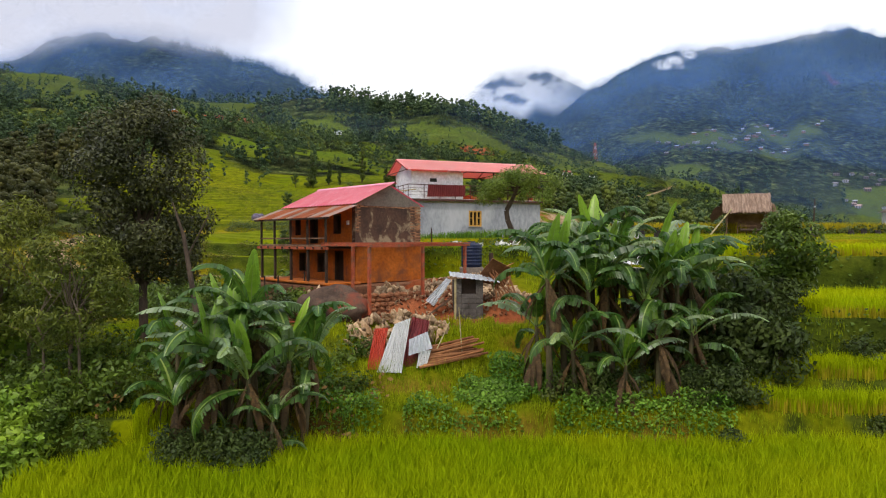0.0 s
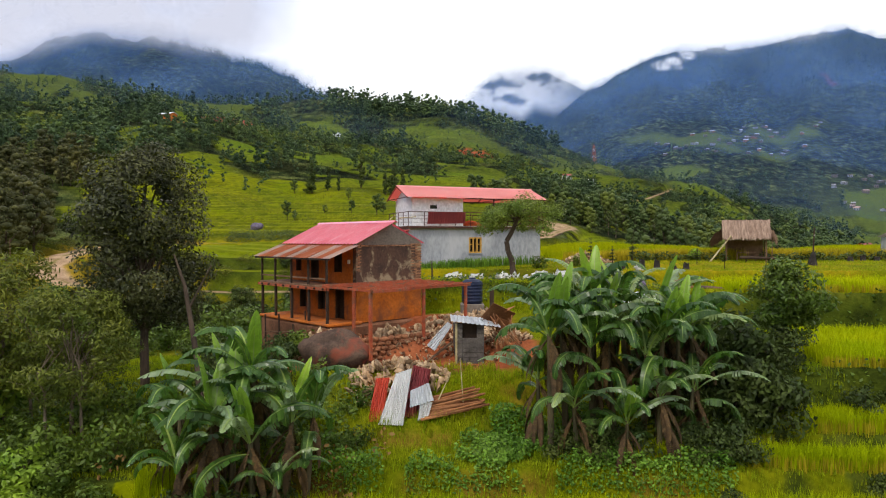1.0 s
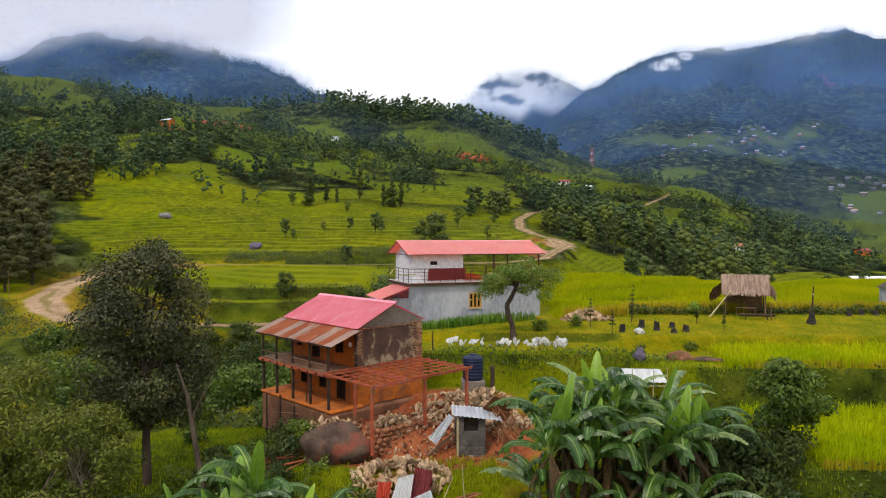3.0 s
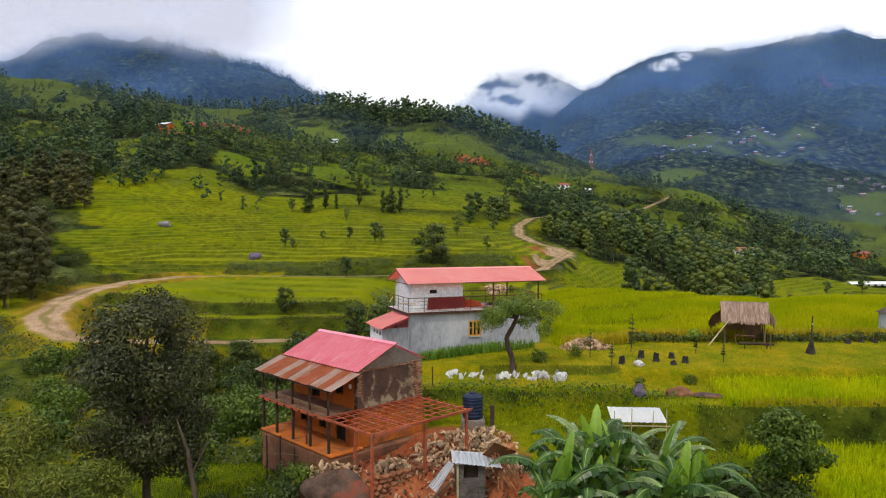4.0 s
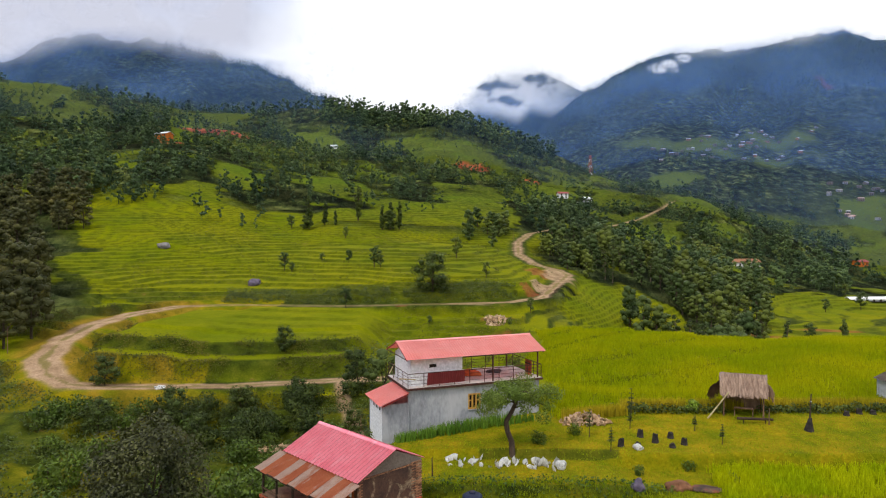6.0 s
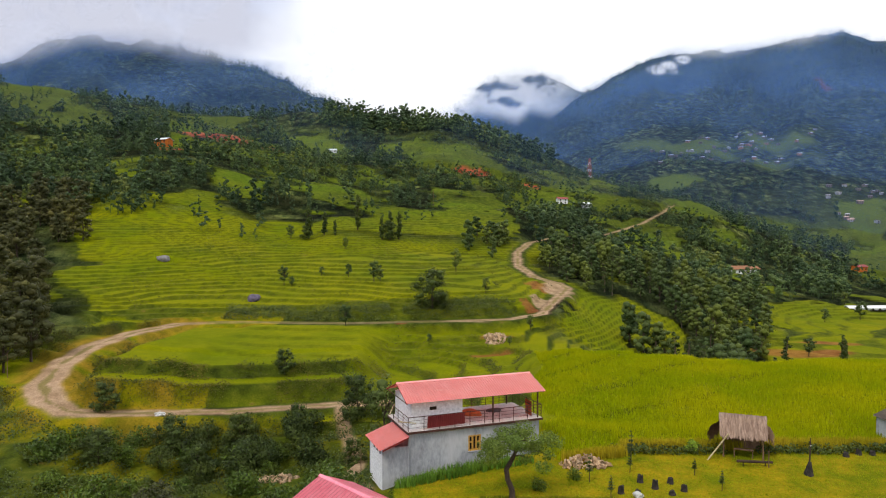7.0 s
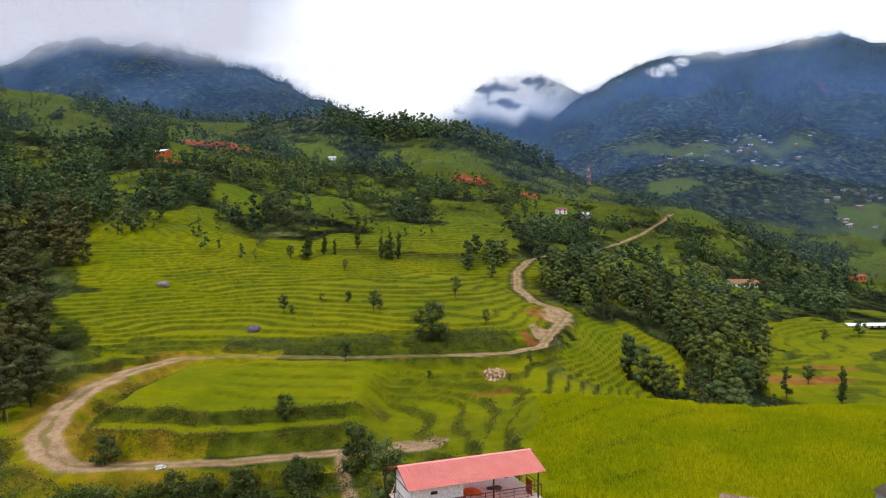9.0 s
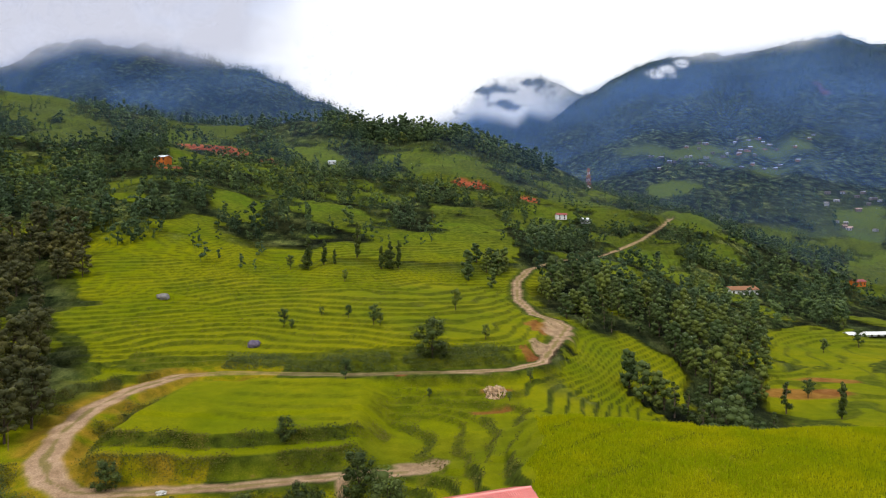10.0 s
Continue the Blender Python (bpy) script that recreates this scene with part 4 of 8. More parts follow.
    rng = random.Random(5)
    for k in range(26):
        z = H1 + 0.12 + k * 0.074
        for c in range(2 + (k % 2)):
            if rng.random() < 0.92:
                ob = part("brick", mesh, None, root)
                ob.location = (W - 0.10 - c * 0.225 - (k % 2) * 0.1 + 0.04, 0.045 + rng.uniform(-0.012, 0.008), z)
        if k > 6 and rng.random() < 0.8:
            ob = part("brick", mesh, None, root)
            ob.location = (0.11 + (k % 2) * 0.09, 0.04 + rng.uniform(-0.012, 0.008), z)
    for k in range(14):
        ob = part("brick", mesh, None, root)
        ob.location = (0.4 + k * 0.24, 0.03 + rng.uniform(-0.01, 0.006), EAVE - 0.2 + rng.uniform(-0.01, 0.01))
    # roof: pink sheets over the house, older rusty ones over the verandah
    slope = (RIDGE - EAVE) / (W / 2)
    roof = part("main_roof", corrugated((W / 2, -0.45, RIDGE + 0.03), (W / 2, L + 0.3, RIDGE + 0.03), (-0.35, L + 0.3, EAVE - 0.35 * slope + 0.06), (-0.35, -0.45, EAVE - 0.35 * slope + 0.06), 24, 0.035), M_PINK, root, "faded red corrugated roof sheets")
    part("rear_slope", corrugated((W / 2, 0.02, RIDGE + 0.03), (W / 2, L + 0.3, RIDGE + 0.03), (W + 0.3, L + 0.3, EAVE - 0.3 * slope + 0.06), (W + 0.3, 0.02, EAVE - 0.3 * slope + 0.06), 34, 0.022), M_PINK, roof)
    part("ridge_cap", prism([(W / 2 - 0.17, RIDGE - 0.02), (W / 2, RIDGE + 0.085), (W / 2 + 0.17, RIDGE - 0.02), (W / 2, RIDGE + 0.06)], -0.47, L + 0.32, "xz"), M_PINK, roof, "bent tin ridge cap")
    part("barge_board", box((W / 4 - 0.15, -0.42, EAVE + 0.42), (W / 2 + 0.35, 0.03, 0.07), Euler((0, -math.atan(slope), 0)).to_matrix()), M_WOOD, roof)
    ages = (M_RUST_PALE, M_RUST_DEEP, M_RUST_PALE, M_RUST_DEEP, M_RUST_DEEP, M_RUST_PALE, M_RUST_DEEP, M_RUST_PALE, M_RUST_DEEP, M_RUST_DEEP, M_RUST_PALE)
    for k in range(11):
        y0 = -0.6 + k * 0.675
        part("verandah_sheet", corrugated((-0.28, y0, 3.82), (-0.28, y0 + 0.70, 3.82), (-1.95 + 0.05 * (k % 3), y0 + 0.70, 3.22), (-1.95 + 0.05 * (k % 3), y0, 3.22), 6, 0.022, dent=0.008, seed=k), ages[k], root, "rusting grey corrugated sheet")
    part("eave_beam", box((-1.85, L / 2, 3.17), (0.09, L + 0.9, 0.09)), M_DARK_WOOD, root)
    # balcony of poles and boards, its posts going up to the verandah roof
    deck = part("balcony_floor", box((-0.85, L / 2 + 0.1, H1 - 0.05), (1.7, L + 0.3, 0.09), bevel=0.01), M_WOOD, root, "worn board balcony floor")
    part("edge_beam", box((-1.72, L / 2 + 0.1, H1 - 0.16), (0.12, L + 0.5, 0.13)), M_RED_OXIDE, deck)
    for k in range(9):
        part("joist", rod((-1.85, 0.2 + k * 0.73, H1 - 0.15), (0, 0.2 + k * 0.73, H1 - 0.15), 0.05), M_DARK_WOOD, deck)
    for y in (0.1, 1.7, 3.3, 4.9, 6.3):
        part("upper_post", box((-1.65, y, (H1 + 3.17) / 2), (0.09, 0.09, 3.17 - H1 - 0.02)), M_DARK_WOOD, root)
        part("lower_post", box((-1.62, y, (H1 - 2.0) / 2), (0.11, 0.11, H1 + 1.7)), M_DARK_WOOD, root)
        part("rail", box((-1.66, min(y + 0.75, 5.7), H1 + 0.32), (0.05, 1.5, 0.07)), M_WOOD, root)
    return root


red_house()


def porch_frame():
    # an open frame of red angle iron in front of the gable
    root = thing("porch_frame", pose(-4.5, 32.2, 2.95, 0, 0, 44), "red-painted iron porch roof frame, still without sheets", "frame")
    u0, u1, w0, w1 = -2.0, 3.95, -0.08, -3.75
    def p(u, w, z=0.0):
        return (u, w, z)
    def bar(nm, a, b, s):
        a, b = Vector(a), Vector(b)
        c, d = (a + b) / 2, b - a
        ang = math.atan2(d.y, d.x)
        part(nm, box(c, (d.length, s, s), Matrix.Rotation(ang, 3, "Z")), M_RED_OXIDE, root)
    for w in (w0, w1):
        bar("beam", p(u0, w), p(u1 + 0.2, w), 0.11)
    for u in (u0, 0.0, u1):
        bar("beam", p(u, w0 - 0.06, 0.003), p(u, w1 + 0.06, 0.003), 0.09)
    for k in range(1, 11):
        u = u0 + (u1 - u0) * k / 11
        bar("rafter", p(u, w0 - 0.06, 0.05), p(u, w1 - 0.12, 0.05), 0.042)
    for k in range(0, 7):
        w = w0 - 0.15 + (w1 - w0) * k / 6
        bar("purlin", p(u0 - 0.1, w, 0.095), p(u1 + 0.15, w, 0.095), 0.042)
    bar("fascia_board", p(u0, w1 - 0.14, -0.02), p(u0 + 2.1, w1 - 0.14, -0.02), 0.12)
    for u, w, foot in ((u0 + 0.05, w1 + 0.06, -2.95), ((u0 + u1) / 2 + 0.15, w1 + 0.06, -2.85), (u1 - 0.05, w1 + 0.06, -2.1), (u0 + 1.2, -0.9, -2.3)):
        part("post", box(p(u, w, foot / 2 - 0.05), (0.13, 0.13, -foot - 0.02), bevel=0.008), M_RED_OXIDE, root)
    return root


porch_frame()


# ---- the white house with the roof terrace ----
def white_house():
    # local x along the front wall, local y towards the back, z = 0 at the ground
    root = thing("terrace_house", pose(-2.78, 46.5, 3.15, 0, 0, 21), "grey rendered house with a roofed terrace and white upper room", "house")
    L, D, H = 10.9, 5.0, 2.85
    x0, x1, y0, y1 = 0.18, L - 0.18, 0.22, D - 0.15
    WX0, WX1, WZ0, WZ1 = 4.78, 5.80, 1.02, 2.18
    for nm, a, b, z0, z1 in (("front_wall", x0, WX0, -1.2, H), ("front_wall", WX1, x1, -1.2, H), ("front_wall", WX0, WX1, -1.2, WZ0), ("front_wall", WX0, WX1, WZ1, H)):
        part(nm, box(((a + b) / 2, y0 + 0.11, (z0 + z1) / 2), (b - a, 0.22, z1 - z0)), M_CEMENT, root)
    part("back_wall", box((L / 2, y1 - 0.11, H / 2 - 0.6), (x1 - x0, 0.22, H + 1.2)), M_CEMENT, root)
    for x in (x0 + 0.11, x1 - 0.11):
        part("end_wall", box((x, D / 2, H / 2 - 0.6), (0.22, y1 - y0 - 0.446, H + 1.2)), M_CEMENT, root)
    slab = part("floor_slab", box((L / 2, D / 2, H + 0.075), (L, D, 0.14), bevel=0.012), M_SLAB, root, "concrete terrace slab with a dark edge")
    part("slab_edge", box((L / 2, -0.022, H + 0.05), (L + 0.05, 0.04, 0.16)), M_BROWN_STEEL, slab, "dark brown edge strip")
    part("slab_edge", box((-0.022, D / 2, H + 0.05), (0.04, D - 0.01, 0.16)), M_BROWN_STEEL, slab)
    part("corner_pipe", rod((0.10, 0.14, -0.2), (0.10, 0.14, H), 0.045, sides=8), M_CEMENT, root)
    # window of three lights
    w = part("window", box(((WX0 + WX1) / 2, y0 + 0.16, (WZ0 + WZ1) / 2), (WX1 - WX0, 0.02, WZ1 - WZ0)), M_DARK_GLASS, root, "three-light yellow-painted wooden window")
    for x in (WX0 + 0.05, WX0 + 0.36, WX1 - 0.36, WX1 - 0.05):
        part("window_frame", box((x, y0 + 0.06, (WZ0 + WZ1) / 2), (0.10, 0.16, WZ1 - WZ0), bevel=0.008), M_WINDOW_WOOD, w)
    for z in (WZ0 + 0.05, WZ1 - 0.05):
        for a, b in ((WX0 + 0.10, WX0 + 0.31), (WX0 + 0.41, WX1 - 0.41), (WX1 - 0.31, WX1 - 0.10)):
            part("window_frame", box(((a + b) / 2, y0 + 0.06, z), (b - a, 0.15, 0.10)), M_WINDOW_WOOD, w)
    for a, b in ((WX0 + 0.10, WX0 + 0.31), (WX1 - 0.31, WX1 - 0.10)):
        part("glazing_bar", box(((a + b) / 2, y0 + 0.07, (WZ0 + WZ1) / 2 + 0.05), (b - a, 0.12, 0.07)), M_WINDOW_WOOD, w)
    part("window_sill", box(((WX0 + WX1) / 2, y0 - 0.04, WZ0 - 0.03), (WX1 - WX0 + 0.12, 0.10, 0.05)), M_CEMENT, w)
    # upper room
    T = H + 0.145
    R0, R1, Q0, Q1, RH = 0.45, 4.45, 0.55, 4.5, 2.0
    VX0, VX1, VZ0, VZ1 = 1.85, 2.42, 1.25, 1.52
    for a, b, z0, z1 in ((R0, VX0, 0, RH), (VX1, R1, 0, RH), (VX0, VX1, 0, VZ0), (VX0, VX1, VZ1, RH)):
        part("room_front", box(((a + b) / 2, Q0 + 0.06, T + (z0 + z1) / 2), (b - a, 0.12, z1 - z0)), M_WHITEWASH, root)
    part("vent_window", box(((VX0 + VX1) / 2, Q0 + 0.09, T + (VZ0 + VZ1) / 2), (VX1 - VX0, 0.02, VZ1 - VZ0)), M_DARK_GLASS, root, "small dark vent window")
    part("room_back", box(((R0 + R1) / 2, Q1 - 0.06, T + RH / 2), (R1 - R0, 0.12, RH)), M_WHITEWASH, root)
    gab = [(Q0, T), (Q1, T), (Q1, T + RH), ((Q0 + Q1) / 2, T + RH + 0.75), (Q0, T + RH)]
    part("room_end", prism([(q + (0.123 if i in (0, 4) else -0.123 if i in (1, 2) else 0), z) for i, (q, z) in enumerate(gab)], R0, R0 + 0.12), M_WHITEWASH, root)
    part("room_end", prism([(q + (0.123 if i in (0, 4) else -0.123 if i in (1, 2) else 0), z) for i, (q, z) in enumerate(gab)], R1 - 0.12, R1), M_WHITEWASH, root)
    # roof on steel posts
    E0, E1, EZ, RZ, RX0, RX1 = -0.12, D + 0.15, T + 2.05, T + 3.0, -0.10, L + 0.25
    ym = (E0 + E1) / 2
    roof = part("roof", corrugated((RX0, ym, RZ), (RX1, ym, RZ), (RX1, E0, EZ), (RX0, E0, EZ), 56, 0.014), M_SALMON, root, "salmon-red sheet roof over the terrace")
    part("rear_slope", corrugated((RX0, ym, RZ), (RX1, ym, RZ), (RX1, E1, EZ), (RX0, E1, EZ), 56, 0.014), M_SALMON, roof)
    part("ridge_cap", prism([(ym - 0.16, RZ - 0.035), (ym, RZ + 0.05), (ym + 0.16, RZ - 0.035), (ym, RZ + 0.03)], RX0 - 0.01, RX1 + 0.01), M_SALMON, roof)
    sl = math.atan2(RZ - EZ, ym - E0)
    for x in (RX0 + 0.03, R1 + 0.2, 7.6, RX1 - 0.2):
        for sgn, e in ((1, E0), (-1, E1)):
            part("truss", box((x, (ym + e) / 2, (RZ + EZ) / 2 - 0.06), (0.05, abs(ym - e) / math.cos(sl), 0.07), Euler((sgn * sl, 0, 0)).to_matrix()), M_RED_PAINT, roof)
        part("tie", box((x, ym, EZ - 0.02), (0.05, E1 - E0 - 0.1, 0.05)), M_BROWN_STEEL, roof)
    for yy in (0.12, 4.8):
        part("eave_beam", box(((R1 + RX1) / 2, yy, EZ - 0.03), (RX1 - R1 - 0.1, 0.07, 0.08)), M_BROWN_STEEL, roof)
    for x in (6.75, 10.55):
        part("roof_post", rod((x, 0.12, T), (x, 0.12, EZ - 0.02), 0.065, sides=10), M_BROWN_STEEL, root)
    for x in (5.9, 10.2):
        part("roof_post", rod((x, 4.75, T), (x, 4.75, EZ - 0.02), 0.06, sides=10), M_BROWN_STEEL, root)
    # railings
    def rail(nm, a, b, posts, bars=4, top=1.0):
        a, b = Vector(a), Vector(b)
        r = part(nm, rod(a + Vector((0, 0, top)), b + Vector((0, 0, top)), 0.03), M_BROWN_STEEL, root, "dark brown steel railing")
        for k in range(posts + 1):
            q = a.lerp(b, k / posts)
            part("baluster", rod(q, q + Vector((0, 0, top)), 0.026), M_BROWN_STEEL, r)
        for k in range(1, bars):
            h = Vector((0, 0, top * k / bars))
            part("bar", rod(a + h, b + h, 0.013, sides=5), M_BROWN_STEEL, r)
    rail("railing", (0.06, 0.08, T), (L - 0.06, 0.08, T), 9)
    rail("railing", (0.06, 0.08, T), (0.06, D - 0.08, T), 4)
    rail("railing", (L - 0.06, 0.08, T), (L - 0.06, D - 0.08, T), 4)
    rail("railing", (4.6, D - 0.08, T), (L - 0.06, D - 0.08, T), 5)
    # lean-to at the end
    ax = -1.75
    part("lean_to_front", box(((ax + x0) / 2 - 0.005, y0 + 0.14, 0.35), (x0 - ax - 0.01, 0.16, 3.1)), M_CEMENT, root)
    part("lean_to_side", box((ax + 0.08, y0 + 1.9, 0.35), (0.16, 3.25, 3.1)), M_WHITEWASH, root, "white lean-to side wall")
    for k in range(3):
        part("vent_block", box((ax - 0.005, y0 + 0.8 + k * 0.8, 1.5), (0.03, 0.22, 0.25)), M_INSIDE, root)
    part("lean_to_back", box(((ax + x0) / 2 - 0.005, y0 + 3.6, 0.35), (x0 - ax - 0.01, 0.16, 3.1)), M_CEMENT, root)
    lt = part("lean_to_roof", corrugated((0.1, -0.15, 2.72), (0.1, 4.0, 2.72), (ax - 0.35, 4.0, 1.93), (ax - 0.35, -0.15, 1.93), 20, 0.016), M_SALMON, root, "red sheet lean-to roof")
    part("fascia", box((-0.95, -0.16, 2.26), (2.05, 0.03, 0.09), Euler((0, -0.37, 0)).to_matrix()), M_RED_PAINT, lt)
    return root


HOUSE = white_house()
HOUSE_M = pose(-2.78, 46.5, 3.15, 0, 0, 21)


def on_terrace(x, y, z=3.0):
    return HOUSE_M @ Vector((x, y, z))


def terrace_things():
    # red boards hung over the front railing
    p = on_terrace(2.9, -0.005, 3.55)
    r = thing("red_hoarding", pose(p.x, p.y, p.z, 0, 0, 21), "dull red corrugated boards tied along the terrace railing", "boards")
    bm = corrugated((-1.45, 0, -0.42), (1.5, 0, -0.36), (1.5, -0.03, 0.46), (-1.38, -0.03, 0.44), 18, 0.02)
    part("sheet", bm, M_MAROON, r)
    p = on_terrace(6.1, 2.6)
    tarp = new("heap_of_grain", bpy.data.meshes.new("heap_of_grain"))
    bm = stone_bmesh((1.5, 0.9, 1.0), 8, 3, 0.18)
    for v in bm.verts:
        v.co.z = max(v.co.z, 0)
    bm.to_mesh(tarp.data)
    bm.free()
    tarp.data.materials.append(surface("orange_cloth", (0.50, 0.10, 0.03), (0.62, 0.17, 0.06), 2.0))
    tarp.location = p
    tagged(tarp, "orange cloth heap on the terrace floor", "heap")
    p = on_terrace(8.2, 2.9)
    sack = new("grey_sack", bpy.data.meshes.new("grey_sack"))
    bm = stone_bmesh((1.2, 0.6, 0.6), 12, 3, 0.2)
    for v in bm.verts:
        v.co.z = max(v.co.z, 0)
    bm.to_mesh(sack.data)
    bm.free()
    sack.data.materials.append(surface("grey_cloth", (0.06, 0.06, 0.07), (0.12, 0.12, 0.13), 3.0))
    sack.location = p
    tagged(sack, "dark grey sack lying on the terrace floor", "sack")
    p = on_terrace(10.2, 0.95)
    g = thing("terrace_gate", pose(p.x, p.y, p.z, 0, 0, 21), "brown board gate panel standing at the terrace end", "gate")
    for k in range(5):
        part("board", box((0, -0.4 + k * 0.2, 0.62), (0.04, 0.17, 1.15), bevel=0.006), M_RED_OXIDE, g)
    part("brace", box((-0.035, 0, 0.3), (0.03, 1.0, 0.09)), M_BROWN_STEEL, g)
    part("brace", box((-0.035, 0, 0.95), (0.03, 1.0, 0.09)), M_BROWN_STEEL, g)
    # bamboo laid along the railing corner
    for a, b in (((-0.35, 0.9, 3.55), (0.55, -0.12, 3.62)), ((-0.4, 3.2, 3.5), (0.4, 4.6, 3.9))):
        q = new("bamboo_pole", bpy.data.meshes.new("bamboo_pole"))
        bm = rod(on_terrace(*a), on_terrace(*b), 0.045, 0.035)
        bm.to_mesh(q.data)
        bm.free()
        q.data.materials.append(M_BAMBOO)
        tagged(q, "pale bamboo pole resting on the terrace railing", "pole")


terrace_things()

# ---- plants: leaves as many small blades on clumps ----
def leaf_cards(points, size, rng, slim=0.45, flat=0.0, vary=0.35, out=None):
    """One rhombic leaf at every point; flat leans the leaves towards lying level, out turns their faces to the
    outside of the crown. Returns verts and faces."""
    n = len(points)
    a = rng.normal(size=(n, 3))
    if out is not None:
        nm = out * 0.85 + rng.normal(size=(n, 3)) * 0.42
        nm /= np.linalg.norm(nm, axis=1)[:, None] + 1e-9
        a = np.cross(a, nm)
        a /= np.linalg.norm(a, axis=1)[:, None] + 1e-9
        b = np.cross(nm, a)
    else:
        a[:, 2] *= 1 - flat
        a /= np.linalg.norm(a, axis=1)[:, None] + 1e-9
        b = np.cross(a, rng.normal(size=(n, 3)) * (1 - flat) + np.array([0, 0, 1.5 * flat]))
        b /= np.linalg.norm(b, axis=1)[:, None] + 1e-9
    s = (size * rng.uniform(1 - vary, 1 + vary, n))[:, None]
    p = np.asarray(points)
    v = np.stack([p - a * s, p - b * s * slim, p + a * s, p + b * s * slim], 1).reshape(-1, 3)
    return v, np.arange(4 * n).reshape(n, 4)


def clump_points(rng, clumps, total, shell=0.55, normals=False):
    """Points spread over ellipsoid clumps: x, y, z, radius, flatness; denser towards the skin."""
    c = np.array(clumps, float)
    w = c[:, 3] ** 2
    pick = rng.choice(len(c), total, p=w / w.sum())
    d = rng.normal(size=(total, 3))
    d /= np.linalg.norm(d, axis=1)[:, None]
    r = rng.uniform(shell, 1.0, total) ** 0.7 * rng.uniform(0.85, 1.12, total)
    q = d * (r * c[pick, 3])[:, None]
    q[:, 2] *= c[pick, 4]
    p = q + c[pick, :3]
    mid = np.array([c[:, 0].mean(), c[:, 1].mean(), c[:, 2].mean()])
    far = p - mid
    far /= np.linalg.norm(far, axis=1)[:, None] + 1e-6
    out = d * 0.75 + far * 0.55 + np.array([0, 0, 0.25])
    out /= np.linalg.norm(out, axis=1)[:, None]
    return (p, out) if normals else p


def crown_hearts(rng, clumps, sub=1, share=0.80):
    """Lumpy inner masses of twigs and leaves, one a clump. Returns verts and triangles."""
    bm = bmesh.new()
    bmesh.ops.create_icosphere(bm, subdivisions=sub, radius=1.0)
    bm.verts.index_update()
    v0 = np.array([v.co[:] for v in bm.verts])
    f0 = np.array([[v.index for v in f.verts] for f in bm.faces])
    bm.free()
    vs, fs = [], []
    for k, (x, y, z, r, fl) in enumerate(clumps):
        v = v0 * (r * share * rng.uniform(0.78, 1.15, (len(v0), 1)))
        v[:, 2] *= fl
        vs.append(v + (x, y, z))
        fs.append(f0 + k * len(v0))
    return np.concatenate(vs), np.concatenate(fs)


def tree_clumps(rng, height, base, radius, count, shape="round", size=0.38):
    out = []
    for k in range(count):
        t = (k + rng.uniform(0.1, 0.9)) / count
        if shape == "cone":
            rr = radius * (1 - t) ** 0.8 * 0.75
        elif shape == "column":
            rr = radius * 0.55 * math.sin(math.pi * (0.12 + 0.82 * t)) ** 0.6
        else:
            rr = radius * 0.80 * math.sin(math.pi * (0.15 + 0.75 * t)) ** 0.7
        a = rng.uniform(0, 6.28)
        q = rr * math.sqrt(rng.uniform(0.05, 1))
        z = base + (height - base) * (0.08 + 0.86 * t)
        cr = radius * size * rng.uniform(0.7, 1.25) * (1 - 0.35 * t if shape != "round" else 1)
        out.append((q * math.cos(a), q * math.sin(a), z - cr * 0.3, cr, rng.uniform(0.6, 0.9)))
    return out


def trunk_bmesh(rng, height, girth, limbs, bend=0.3):
    bm = bmesh.new()
    pts = [Vector((0, 0, -0.4))]
    seg = 5
    for k in range(1, seg + 1):
        pts.append(Vector((rng.uniform(-bend, bend) * k / seg, rng.uniform(-bend, bend) * k / seg, height * k / seg)))
    for k in range(seg):
        add_rod(bm, pts[k], pts[k + 1], girth * (1 - 0.75 * k / seg), girth * (1 - 0.75 * (k + 1) / seg), 7)
    for q in limbs:
        q = Vector(q)
        h = min(max(q.z * 0.55, height * 0.25), height * 0.9)
        i = min(int(h / height * seg), seg - 1)
        a = pts[i].lerp(pts[i + 1], h / height * seg - i)
        m = a.lerp(q, 0.5) + Vector((0, 0, 0.08 * height))
        add_rod(bm, a, m, girth * 0.36, girth * 0.24, 5)
        add_rod(bm, m, q, girth * 0.24, girth * 0.08, 5)
    return bm


def make_tree(name, seed, height, base, radius, clumps, leaves, leaf, leafmat, barkmat, label, shape="round", girth=None, flat=0.0, slim=0.45, size=0.38, bend=0.3, limbs=8, stems=1, group="", category="tree", heart=0, inner=0.70):
    rng = np.random.default_rng(seed)
    root = thing(name, Matrix.Identity(4), label, category, group)
    cl = tree_clumps(rng, height, base, radius, clumps, shape, size)
    g = girth or height * 0.022
    ends = [c[:3] for c in cl[::max(1, len(cl) // limbs)]]
    bm = trunk_bmesh(rng, height * 0.8, g, ends, bend)
    part("trunk", bm, barkmat, root)
    for k in range(1, stems):
        b2 = trunk_bmesh(rng, height * 0.7, g * 0.7, ends[k::stems], bend * 1.5)
        bmesh.ops.translate(b2, verts=b2.verts, vec=(rng.uniform(-0.5, 0.5) * radius * 0.6, rng.uniform(-0.5, 0.5) * radius * 0.6, 0))
        part("trunk", b2, barkmat, root)
    pts, out = clump_points(rng, cl, leaves, normals=True)
    v, f = leaf_cards(pts, leaf, rng, slim, flat, out=out)
    if heart:
        hv, hf = crown_hearts(rng, cl, heart, inner)
        part("crown", array_mesh("crown", np.concatenate([v, hv]), [f, hf + len(v)], leafmat, True), None, root)
    else:
        part("crown", array_mesh("crown", v, f, leafmat), None, root)
    return root


